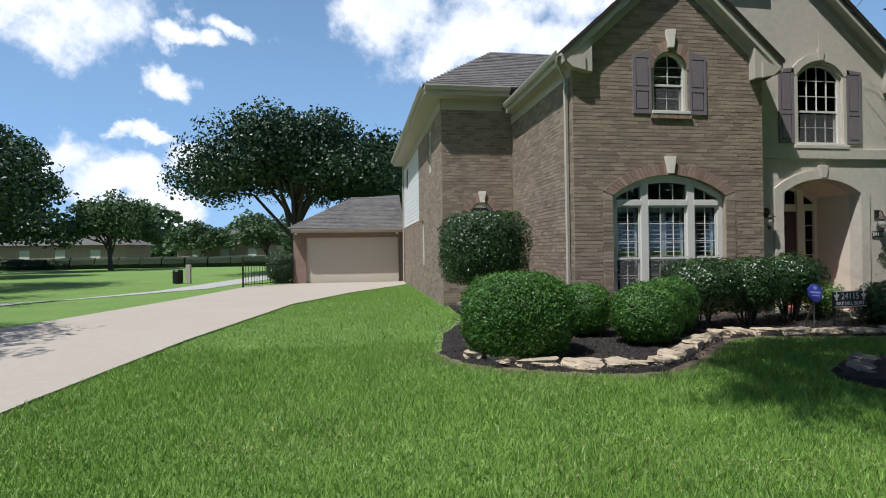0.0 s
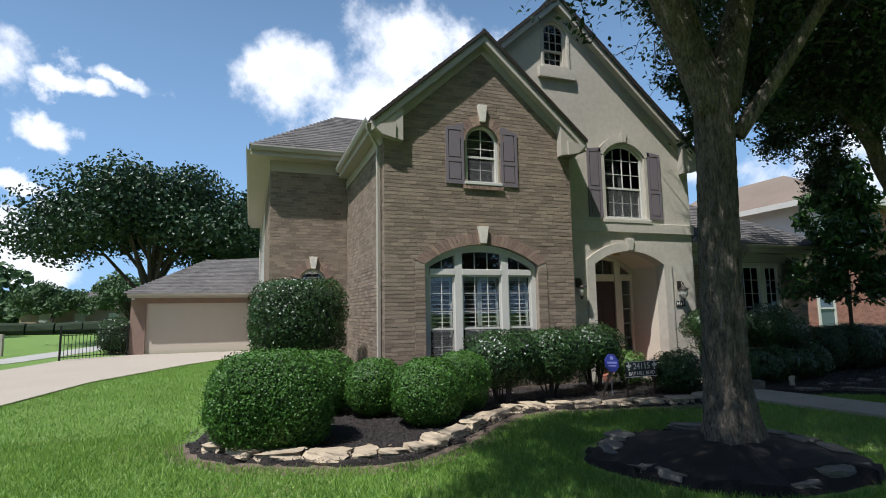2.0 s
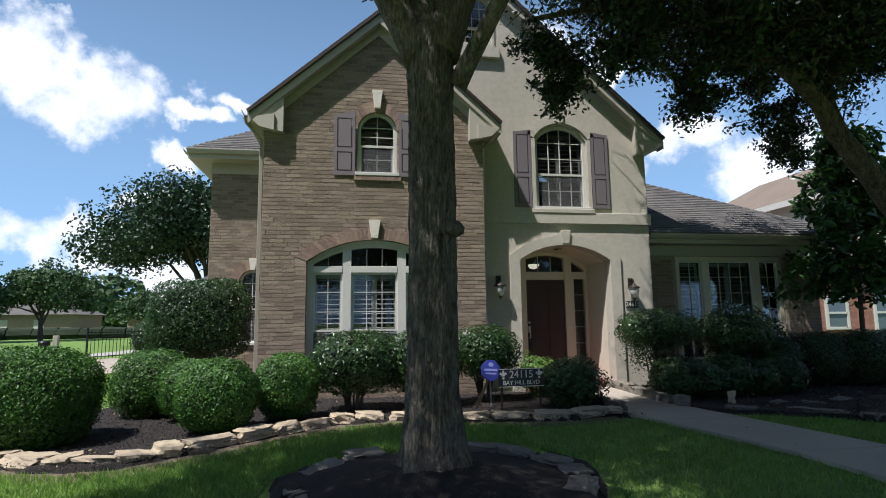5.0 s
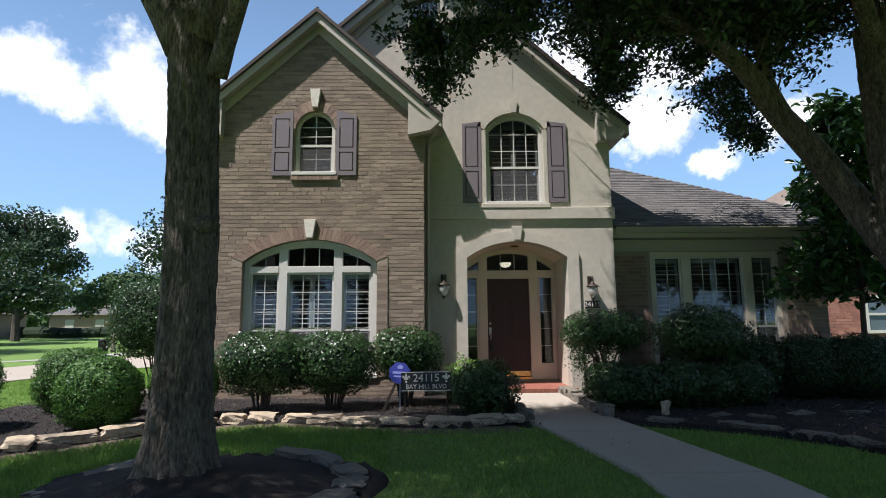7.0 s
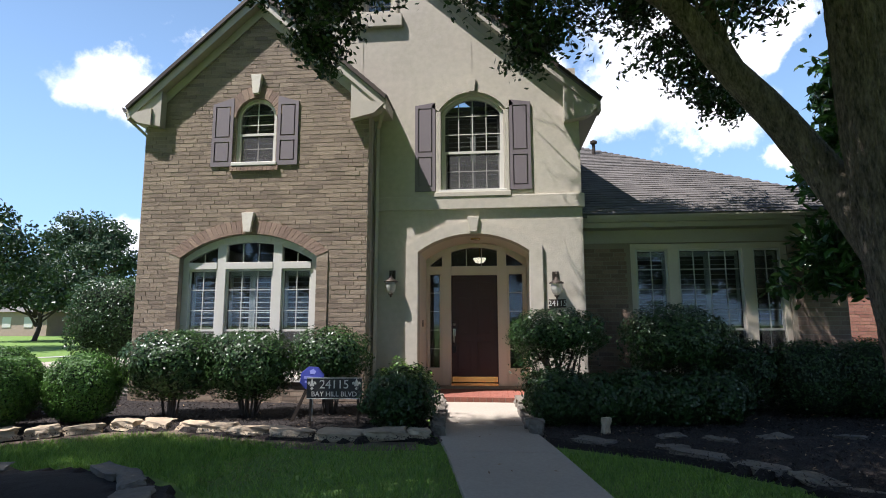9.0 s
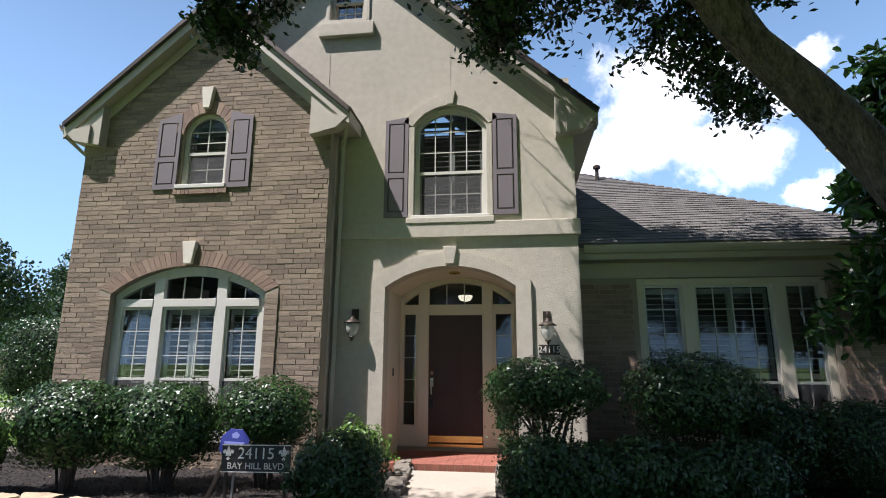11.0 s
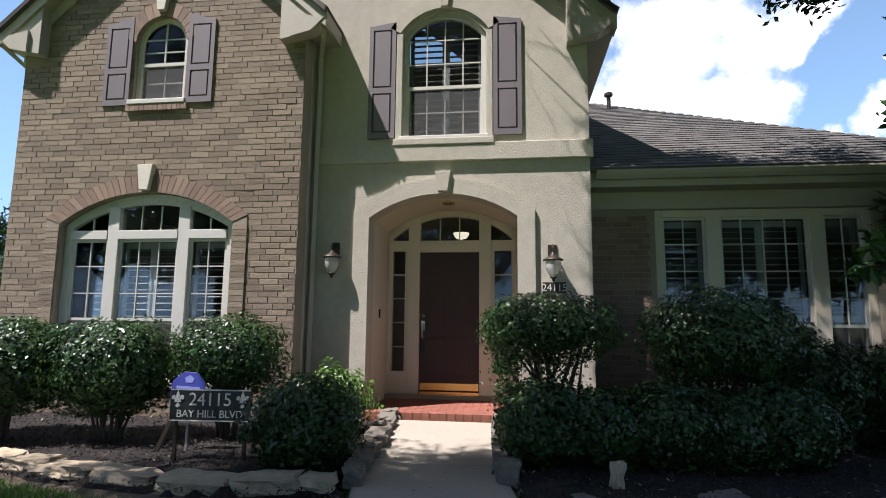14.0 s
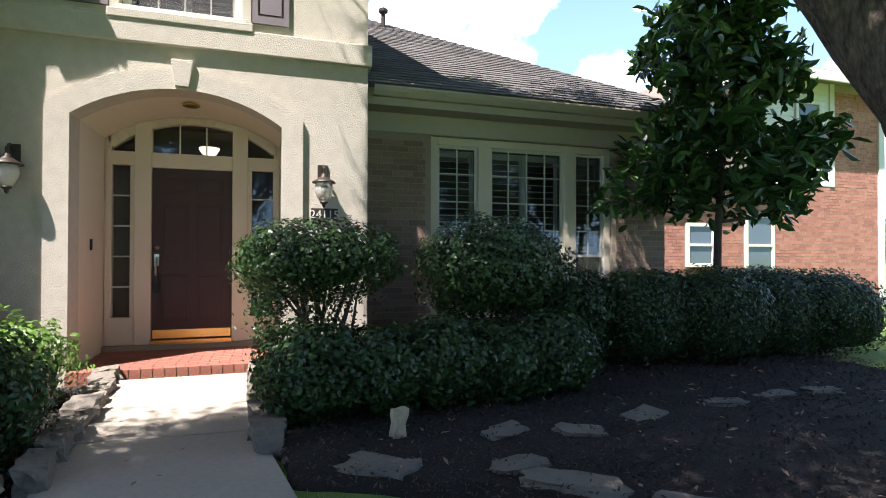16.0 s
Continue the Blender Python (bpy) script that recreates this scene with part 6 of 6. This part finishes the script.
def far_tree(name, x, y, h, spread, n, size, leaf, label, seed, low=0.25, twigs_n=None, pine=False):
    """A tree at some distance: trunk, limbs and a loose crown of clumps."""
    t = thing(name, (x, y, 0), label, "tree", "trees of the golf course")
    r = np.random.default_rng(seed)
    b = Build()
    limb(b, [(x, y, -0.1), (x + r.normal() * 0.2, y, h * 0.25), (x + r.normal() * 0.3, y, h * (0.85 if pine else 0.5))], h * 0.028, h * 0.010, 8)
    part("trunk", b, TWIG, t)
    P, N = [], []
    clumps = twigs_n or 60
    for i in range(clumps):
        d = unit_rows(r.normal(size=(1, 3)))[0]
        d[2] = abs(d[2]) * 1.1 - 0.35
        q = 0.45 + 0.55 * r.random()
        c = np.array([x, y, h * (low + (1 - low) * 0.42)]) + d * np.array([spread, spread, h * (1 - low) * 0.58]) * q
        if c[2] < h * low:
            c[2] = h * (low + 0.24 * r.random() - 0.03)
        if i < 16:
            part("limb", Build().tube([(x, y, h * (0.16 + 0.25 * r.random())), tuple((np.array([x, y, h * 0.42]) + c) / 2), tuple(c)], [h * 0.012, h * 0.008, h * 0.003], 5), TWIG, t)
        m = n // clumps
        o = unit_rows(r.normal(size=(m, 3)))
        rad = spread * r.uniform(0.16, 0.30)
        P.append(c + o * (r.random((m, 1)) ** 0.4) * rad * np.array([1.15, 1.15, 0.75]))
        N.append(o + r.normal(size=(m, 3)) * 0.7)
    P, N = np.concatenate(P), unit_rows(np.concatenate(N))
    part("foliage", leaves_mesh("foliage", P, N, np.full(len(P), size), r, 0.7), leaf, t, kind="stuff")
    return t


far_tree("live_oak", -4.4, 40.0, 12.6, 7.4, 44000, 0.24, OAKLEAF, "broad dark live oak behind the garage", 1, 0.29, 150)
far_tree("live_oak", 3.5, 46.0, 12.5, 6.5, 12000, 0.34, OAKLEAF, "dark live oak behind the house", 2, 0.30, 70)
far_tree("live_oak", -27.0, 42.0, 7.2, 5.4, 12000, 0.30, OAKLEAF, "dark live oak across the fairway", 3, 0.18, 70)
far_tree("pine_tree", -31.0, 52.0, 14.2, 5.0, 11000, 0.30, PINELEAF, "tall pale pine across the fairway", 4, 0.30, 80, pine=True)
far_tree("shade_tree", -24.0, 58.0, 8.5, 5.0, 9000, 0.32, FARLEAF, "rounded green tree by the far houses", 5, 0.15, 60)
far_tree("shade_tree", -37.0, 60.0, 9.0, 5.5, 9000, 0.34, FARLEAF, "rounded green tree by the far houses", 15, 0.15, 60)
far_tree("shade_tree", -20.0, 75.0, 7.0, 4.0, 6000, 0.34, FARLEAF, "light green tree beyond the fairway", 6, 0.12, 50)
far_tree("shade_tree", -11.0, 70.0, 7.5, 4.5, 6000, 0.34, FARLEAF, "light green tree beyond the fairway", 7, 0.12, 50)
far_tree("live_oak", -18.0, 16.5, 9.5, 5.2, 9000, 0.22, OAKLEAF, "large oak shading the grass beyond the driveway", 12, 0.3, 70)
far_tree("live_oak", -19.5, 27.0, 9.0, 5.6, 12000, 0.24, OAKLEAF, "dark oak at the near edge of the fairway", 13, 0.22, 80)
far_tree("live_oak", -10.4, 8.2, 8.5, 3.2, 6000, 0.14, OAKLEAF, "oak shading the edge of the driveway", 11, 0.45, 60)
# Unseen trees added behind the camera to darken reflections and block sky light.
for k in range(9):
    far_tree("sky_blocker_tree", -34 + 10.5 * k + (k % 3), -22 - 3 * (k % 2), 14.5 + (k % 3), 7.2, 7000, 0.42, OAKLEAF, "unseen tree added behind the camera to block sky light", 60 + k, 0.08, 60)
rs = random.Random(4)
woods_p, woods_n = [], []
r = np.random.default_rng(40)
for i in range(70):
    a = radians(-75 + 150 * i / 69 + rs.uniform(-1, 1))
    dist = rs.uniform(85, 150)
    c = np.array([dist * math.sin(a), dist * math.cos(a) + 10, 0])
    h, w = rs.uniform(5, 10), rs.uniform(3.5, 7)
    o = unit_rows(r.normal(size=(700, 3)))
    lump = 1 + 0.25 * np.array([noise.noise(tuple(q * 2.5 + i)) for q in o])
    woods_p.append(c + np.array([0, 0, h * 0.52]) + o * lump[:, None] * np.array([w, w, h * 0.5]) * r.uniform(0.75, 1.0, (700, 1)))
    woods_n.append(o + r.normal(size=o.shape) * 0.6)
pw, nw = np.concatenate(woods_p), unit_rows(np.concatenate(woods_n))
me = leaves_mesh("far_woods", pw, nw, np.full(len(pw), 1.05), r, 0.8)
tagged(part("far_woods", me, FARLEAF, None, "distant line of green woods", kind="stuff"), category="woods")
hb = Build()
for i in range(30):
    hb.tube([(-60 + i * 2.4, 66 + 0.3 * math.sin(i), 0.45), (-57.7 + i * 2.4, 66 + 0.3 * math.sin(i + 1), 0.5)], [0.75, 0.75], 8, 0.3, 1.5)
# The hedge body takes the same near-black core colour.
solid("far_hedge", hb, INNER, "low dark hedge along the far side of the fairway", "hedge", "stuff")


def far_house(x, y, w, d, h, label):
    hs = thing("far_house", (x, y, 0), label, "house", "houses beyond the fairway")
    part("wall", Build().box(x, x + w, y, y + d, 0, h), FARWALL, hs)
    part("roof", Build().add([(x - .5, y - .5, h), (x + w + .5, y - .5, h), (x + w + .5, y + d + .5, h), (x - .5, y + d + .5, h), (x + w * .3, y + d / 2, h + 2.2), (x + w * .7, y + d / 2, h + 2.2)], [(0, 1, 5, 4), (1, 2, 5), (2, 3, 4, 5), (3, 0, 4), (3, 2, 1, 0)]), SHINGLE, hs)
    for i in range(3):
        a = x + w * (0.15 + 0.28 * i)
        part("window", Build().box(a, a + 1.1, y - 0.06, y - 0.01, 1.0, 2.2), WHITE, hs)


far_house(-42, 72, 14, 8, 2.8, "low brick house beyond the fairway trees")
far_house(-24, 78, 13, 8, 2.8, "low brick house behind a hedge")
far_house(-52, 60, 10, 8, 2.8, "low house in the shade of oaks")

# ---- fence, bin, hydrant box by the drive ----
fence = thing("iron_fence", (-3.6, 25.2, 0), "black iron picket fence beside the garage", "fence")
fa, fb = Vector((-2.95, 25.95, 0)), Vector((-4.75, 23.9, 0))
pk = Build().box(-0.009, 0.009, -0.009, 0.009, 0.05, 1.22).mesh("picket")
pk.materials.append(IRON)
for i in range(20):
    p = fa.lerp(fb, i / 19)
    o = new("picket", pk)
    o.parent, o.location = fence, p - fence.location
for z in (0.15, 0.95, 1.12):
    part("rail", Build().tube([tuple(fa + Vector((0, 0, z))), tuple(fb + Vector((0, 0, z)))], [0.016, 0.016], 4), IRON, fence)
for p in (fa, fb):
    part("post", Build().box(p.x - 0.03, p.x + 0.03, p.y - 0.03, p.y + 0.03, 0, 1.32), IRON, fence)
shrub("fence_shrub", -3.6, 27.4, 0.8, 0.8, 0.0, 1.6, 3000, 0.08, DARKLEAF, "dark shrub behind the iron fence", 2.5, base=0.0)
bin1 = thing("course_bin", (-8.9, 29.0, 0), "dark green litter bin by the cart path", "bin")
part("body", Build().lathe([(0.22, 0), (0.24, 0.05), (0.25, 0.62), (0.20, 0.70)], -8.9, 29.0, 14), IRON, bin1)
post1 = thing("marker_post", (-8.4, 29.0, 0), "pale square marker post by the cart path", "post")
part("post", Build().box(-8.5, -8.28, 28.9, 29.1, 0, 0.95), CONCRETE, post1, bevel=0.01)

# ---- neighbouring house ----
nb = thing("neighbour_house", (22, 15, 0), "two-storey red brick and white siding neighbouring house", "house")
NY = 14.4
part("wall", Build().box(18.4, 26.2, NY, 24.0, 0, 3.0), MORTAR, nb, "red brick lower wall")
n_up = part("wall", Build().box(22.0, 24.45, NY, 24.0, 3.002, 5.6), SIDING, nb, "white siding upper wall")
part("wall", Build().box(24.45, 26.2, NY, 24.0, 3.002, 5.6), MORTAR, nb, "red brick upper wall")
n_wall = [o for o in nb.children if o.name.startswith("wall")][0]
part("corner_board", Build().box(24.36, 24.52, NY - 0.04, NY - 0.001, 3.0, 5.6), WHITE, nb)
part("corner_board", Build().box(26.1, 26.3, NY - 0.05, NY + 0.15, 0, 5.6), WHITE, nb)
part("roof", Build().add([(21.5, NY - 0.6, 5.6), (26.8, NY - 0.6, 5.6), (26.8, 24.6, 5.6), (21.5, 24.6, 5.6), (24.15, 17.2, 7.4), (24.15, 21.6, 7.4)], [(0, 1, 4), (1, 2, 5, 4), (2, 3, 5), (3, 0, 4, 5), (3, 2, 1, 0)]), BROWNROOF, nb)
part("roof", Build().add([(18.0, NY - 0.35, 3.0), (21.99, NY - 0.35, 3.0), (21.99, 24.4, 3.0), (18.0, 24.4, 3.0), (21.99, NY - 0.3, 3.95), (21.99, 24.4, 3.95)], [(0, 1, 4), (2, 3, 5), (3, 0, 4, 5), (1, 2, 5, 4), (3, 2, 1, 0)]), BROWNROOF, nb)
part("fascia", Build().box(21.5, 26.8, NY - 0.66, NY - 0.6, 5.42, 5.64).box(21.44, 21.5, NY - 0.6, 24, 5.42, 5.64), WHITE, nb)
dull = material("dull_pane", (0.10, 0.13, 0.15), 0.08)
for x, y, z, w, h in ((19.9, NY, 1.0, 0.8, 1.0), (21.6, NY, 0.75, 0.9, 1.5), (23.2, NY, 3.9, 0.85, 1.2)):
    wd = part("window", Build().box(x, x + w, y - 0.07, y - 0.012, z, z + 0.08).box(x, x + w, y - 0.07, y - 0.012, z + h - 0.08, z + h).box(x, x + 0.08, y - 0.07, y - 0.012, z + 0.08, z + h - 0.08).box(x + w - 0.08, x + w, y - 0.07, y - 0.012, z + 0.08, z + h - 0.08).box(x + 0.08, x + w - 0.08, y - 0.07, y - 0.012, z + h / 2 - 0.03, z + h / 2 + 0.03), WHITE, nb)
    part("pane", Build().box(x + 0.08, x + w - 0.08, y - 0.03, y - 0.014, z + 0.08, z + h - 0.08), dull, wd)
for k in range(17):
    z = 3.01 + k * 0.152
    part("siding_board", Build().add([(22.0, NY - 0.02, z), (24.36, NY - 0.02, z), (24.36, NY - 0.004, z + 0.155), (22.0, NY - 0.004, z + 0.155), (22.0, NY, z), (24.36, NY, z)], [(0, 1, 2, 3), (4, 5, 1, 0), (0, 3, 4), (1, 5, 2)]), SIDING, nb)

# ---- edging stones ----


def stone(name, x, y, z, length, width, height, turn, mat, label, seed, group):
    """A rough split stone."""
    bm = bmesh.new()
    bmesh.ops.create_cube(bm, size=1)
    bmesh.ops.subdivide_edges(bm, edges=bm.edges, cuts=3, use_grid_fill=True)
    for v in bm.verts:
        c = v.co.copy()
        d = noise.noise_vector(c * 2.2 + Vector((seed * 3.7, seed * 1.3, 0)))
        e = noise.noise_vector(c * 6 + Vector((seed, 0, 0)))
        k = 1 - 0.22 * max(0, abs(c.x) + abs(c.y) - 0.62)
        v.co = Vector((c.x * k * length, c.y * k * width, c.z * height)) + Vector((d.x * 0.22 * length, d.y * 0.22 * width, d.z * 0.10 * height)) + e * 0.012
    me = bpy.data.meshes.new("stone")
    bm.to_mesh(me)
    bm.free()
    me.materials.append(mat)
    ob = new(name, me)
    ob.matrix_basis = pose(x, y, z, random.Random(seed).uniform(-5, 5), random.Random(seed + 1).uniform(-5, 5), turn)
    return tagged(ob, label, "stone", group)


def along(edge, lengths, inset, z, mat, label, group, width=0.28, height=0.12, seed=0):
    """Stones end to end along an edge."""
    rs = random.Random(seed)
    P = [Vector((x, y)) for x, y in edge]
    seg = [(P[i + 1] - P[i]).length for i in range(len(P) - 1)]
    total, s, k = sum(seg), 0.0, 0
    while s < total:
        L = rs.uniform(*lengths)
        m, i = min(s + L / 2, total), 0
        while i < len(seg) - 1 and m > seg[i]:
            m -= seg[i]
            i += 1
        d = (P[i + 1] - P[i]).normalized()
        p = P[i] + d * m + Vector((-d.y, d.x)) * inset
        stone("edging_stone", p.x, p.y, z + rs.uniform(-0.02, 0.02), L * 0.88, width * rs.uniform(0.75, 1.25), height * rs.uniform(0.8, 1.25), math.degrees(math.atan2(d.y, d.x)) + rs.uniform(-9, 9), mat, label, seed * 97 + k, group)
        s += L
        k += 1


along(BED_EDGE[1:], (0.28, 0.62), 0.12, 0.072, STONE, "flat tan sandstone edging the mulch bed", "stones edging the front bed", 0.25, 0.10, 1)
along([(9.66, 7.6), (9.58, 8.4), (9.50, 9.3), (9.38, 10.15)], (0.26, 0.42), -0.10, 0.08, GREYSTONE, "rough grey limestone beside the walk", "stones beside the walk", 0.20, 0.17, 2)
along([(10.86, 7.85), (10.86, 8.5), (10.80, 9.3), (10.76, 10.1)], (0.24, 0.38), -0.06, 0.09, GREYSTONE, "rough grey limestone beside the walk", "stones beside the walk", 0.20, 0.19, 3)
along(RBED_EDGE[:6], (0.40, 0.62), 0.12, 0.02, GREYSTONE, "flat weathered stone edging the shaded bed", "stones edging the shaded bed", 0.20, 0.09, 4)
for k, (x, y, a) in enumerate(((12.45, 7.75, 20), (12.95, 7.62, -10), (13.6, 7.78, 15), (14.45, 7.9, -20), (15.05, 7.95, 5), (15.6, 7.95, -8), (12.3, 7.2, 10))):
    stone("stepping_stone", x, y, 0.055, 0.34, 0.20, 0.05, a, GREYSTONE, "thin flat stone lying in dark mulch", 300 + k, "stones lying in the mulch")
stone("upright_stone", 11.75, 7.9, 0.14, 0.10, 0.08, 0.20, 20, STONE, "small pale broken stone standing in mulch", 333, "stones lying in the mulch")
ring_edge = [(6.62 + 1.18 * math.cos(a), 4.72 + 1.04 * math.sin(a)) for a in [math.pi * (0.62 + 1.75 * k / 20) for k in range(21)]]
along(ring_edge, (0.34, 0.58), 0.0, 0.06, GREYSTONE, "flat weathered stone edging the tree ring", "stones round the oak", 0.24, 0.09, 5)

# ---- loose ground cover ----


def inside(loop, x, y):
    c = False
    n = len(loop)
    for i in range(n):
        (x0, y0), (x1, y1) = loop[i], loop[(i + 1) % n]
        if (y0 > y) != (y1 > y) and x < (x1 - x0) * (y - y0) / (y1 - y0) + x0:
            c = not c
    return c


def inside_many(loop, P):
    c = np.zeros(len(P), bool)
    n = len(loop)
    for i in range(n):
        (x0, y0), (x1, y1) = loop[i], loop[(i + 1) % n]
        if y0 == y1:
            continue
        hit = ((y0 > P[:, 1]) != (y1 > P[:, 1])) & (P[:, 0] < (x1 - x0) * (P[:, 1] - y0) / (y1 - y0) + x0)
        c ^= hit
    return c


rg = np.random.default_rng(77)
BED_LOOP = [(2.3, 14.0), (2.2, 11.5), (1.4, 9.5)] + BED_OUT + [(9.88, 7.1), (9.60, 8.42), (9.47, 10.3), (4.2, 14.0)]
RBED_LOOP = RBED_OUT + [(17.4, 9.2), (16.5, 10.9), (12.0, 10.9), (10.78, 10.2), (10.9, 8.3)]
WALK_LOOP = WALK_L + WALK_R[::-1]
blocked = [BED_LOOP, RBED_LOOP, ring, WALK_LOOP, drive]
cand = np.concatenate([rg.uniform((-9, 2.0), (14, 9.0), (200000, 2)), np.stack([rg.uniform(-5, 8, 250000), 2.0 + 6.5 * rg.random(250000) ** 1.6], 1), rg.uniform((-3, 9.0), (3, 24.0), (90000, 2)), rg.uniform((11, 2.0), (18, 7.0), (30000, 2))])
ok = np.ones(len(cand), bool)
for lp in blocked:
    ok &= ~inside_many(lp, cand)
ok &= ~((cand[:, 0] > 2.2) & (cand[:, 1] > 13.9))
cand = cand[ok]
n = len(cand)
dry = np.array([noise.noise((p[0] * 0.9, p[1] * 0.9, 3.0)) for p in cand])
h = rg.uniform(0.02, 0.065, n) * (1 + 0.35 * dry)
a = rg.uniform(0, 2 * np.pi, n)
w = rg.uniform(0.003, 0.0065, n)
lean = rg.normal(size=(n, 2)) * 0.022
v = np.zeros((n, 3, 3))
v[:, 0, :2] = cand + np.stack([np.cos(a), np.sin(a)], 1) * w[:, None]
v[:, 1, :2] = cand - np.stack([np.cos(a), np.sin(a)], 1) * w[:, None]
v[:, 2, :2] = cand + lean
v[:, :2, 2] = -0.004
v[:, 2, 2] = h
me = bpy.data.meshes.new("grass")
me.vertices.add(3 * n)
me.vertices.foreach_set("co", v.reshape(-1))
me.loops.add(3 * n)
me.loops.foreach_set("vertex_index", np.arange(3 * n, dtype=np.int32))
me.polygons.add(n)
me.polygons.foreach_set("loop_start", np.arange(0, 3 * n, 3, dtype=np.int32))
me.update(calc_edges=True)
tagged(part("grass", me, BLADE, None, "mown bright green lawn grass", kind="stuff"), category="grass")


tan = rg.uniform((-6, 2.0), (13, 8.5), (60000, 2))
okt = np.array([noise.noise((p[0] * 0.8 + 9, p[1] * 0.8, 1.0)) > 0.22 for p in tan])
for lp in blocked:
    okt &= ~inside_many(lp, tan)
tan = tan[okt]
tpos = np.concatenate([tan, rg.uniform(0.005, 0.035, (len(tan), 1))], 1)
tagged(part("dry_grass", leaves_mesh("dry_grass", tpos, unit_rows(rg.normal(size=tpos.shape) * 0.6 + np.array([0, 0, 0.8])), np.full(len(tan), 0.045), rg, 0.12), material("straw", (0.33, 0.30, 0.13), 0.8, spread=0.9, second=(0.16, 0.17, 0.06)), None, "dry straw-coloured blades in thin patches of lawn", kind="stuff"), category="grass")


def scatter(name, loop, count, size, mat, label, z, seed, flat=0.35):
    r = np.random.default_rng(seed)
    L = np.array(loop)
    P = r.uniform(L.min(0), L.max(0), (count * 2, 2))
    P = P[inside_many(loop, P)][:count]
    pos = np.concatenate([P, z + r.uniform(0.0, 0.03, (len(P), 1))], 1)
    nrm = unit_rows(r.normal(size=pos.shape) * flat + np.array([0, 0, 1.0]))
    tagged(part(name, leaves_mesh(name, pos, nrm, np.full(len(P), size), r, 0.35), mat, None, label, kind="stuff"), category="ground litter")


scatter("mulch_chips", BED_LOOP, 26000, 0.035, CHIP, "shredded dark mulch chips", 0.06, 1, 0.6)
scatter("mulch_chips", RBED_LOOP, 22000, 0.035, CHIP, "shredded dark mulch chips", 0.06, 2, 0.6)
scatter("fallen_leaves", RBED_LOOP, 420, 0.06, LITTER, "dry leaves fallen on the mulch", 0.075, 3)
scatter("fallen_leaves", BED_LOOP, 200, 0.05, LITTER, "dry leaves fallen on the mulch", 0.08, 4)
scatter("fallen_leaves", WALK_LOOP, 70, 0.05, LITTER, "dry leaves lying on the walk", 0.047, 5, 0.2)

# ---- brickwork, last ----
no_span = lambda z: []
surround = arched(6.205 - 1.43, 6.205 + 1.43, 0.42, 2.58, 0.55, 20)
small_sur = arched(6.245 - 0.56, 6.245 + 0.56, 5.02, 5.09, 0.49, 14)
small_op = rect(5.87, 6.62, 4.15, 5.03)
cells = brick_cells(X0, X1, 0.02, 7.05, lambda z: loop_span(surround, z) + loop_span(small_sur, z) + loop_span(small_op, z), g1)
lay_bricks(wall_brick, cells, front(BY), BRICK, single=lambda u, z: u > 7.66 and z < 4.3, limit=290)
niche_sur = arched(3.30 - 0.5, 3.30 + 0.5, 2.45, 2.53, 0.42, 12)
lay_bricks(wall_l, brick_cells(XL, X0 - 0.01, 0.02, 5.2, lambda z: loop_span(niche_sur, z) + loop_span(rect(2.98, 3.62, 0.9, 2.46), z)), front(LY), BRICK)
lay_bricks(wall_b, brick_cells(BY + 0.01, LY - 0.01, 0.02, 4.84, no_span), west(X0), BRICK, side="west")
lay_bricks(wall_w, brick_cells(LY, 19.3, 0.02, 5.2, lambda z: [s for q in SIDE_WINS for s in loop_span(q, z)]), west(XL), BRICK, side="west")
lay_bricks(wall_w, brick_cells(19.3, 25.98, 0.02, 2.55, lambda z: [s for q in SIDE_WINS for s in loop_span(q, z)]), west(XL), BRICK, side="west")
sid = Build()
for k in range(18):
    z = 2.56 + k * 0.147
    for a, b in ((19.3, 23.15), (24.05, 25.98)) if 4.15 < z < 5.0 else ((19.3, 25.98), ):
        v = [(XL - 0.022, a, z), (XL - 0.022, b, z), (XL - 0.004, b, z + 0.15), (XL - 0.004, a, z + 0.15), (XL + 0.004, a, z), (XL + 0.004, b, z)]
        sid.add(v, [(0, 1, 2, 3), (4, 5, 1, 0), (0, 3, 4), (1, 5, 2)])
part("siding_boards", sid, SIDING, wall_w, "white lap siding boards", kind="stuff")
lay_bricks(wall_r, brick_cells(X2 + 0.01, X3, 0.02, 2.70, lambda z: loop_span(rect(12.78, 15.57, 0.3, 2.8), z)), front(RY), SOLDIER)
n_holes = lambda z: (loop_span(rect(19.88, 20.72, 0.98, 2.02), z) + loop_span(rect(21.58, 22.52, 0.73, 2.27), z))
lay_bricks(n_wall, [c for c in brick_cells(18.4, 26.1, 0.02, 3.0, n_holes, course=0.076, length=0.21)], front(NY), RED_BRICK)
n_wall2 = [o for o in nb.children if o.name.startswith("wall")][2]
lay_bricks(n_wall2, brick_cells(24.53, 26.1, 3.0, 5.42, no_span, course=0.076, length=0.21), front(NY), RED_BRICK)
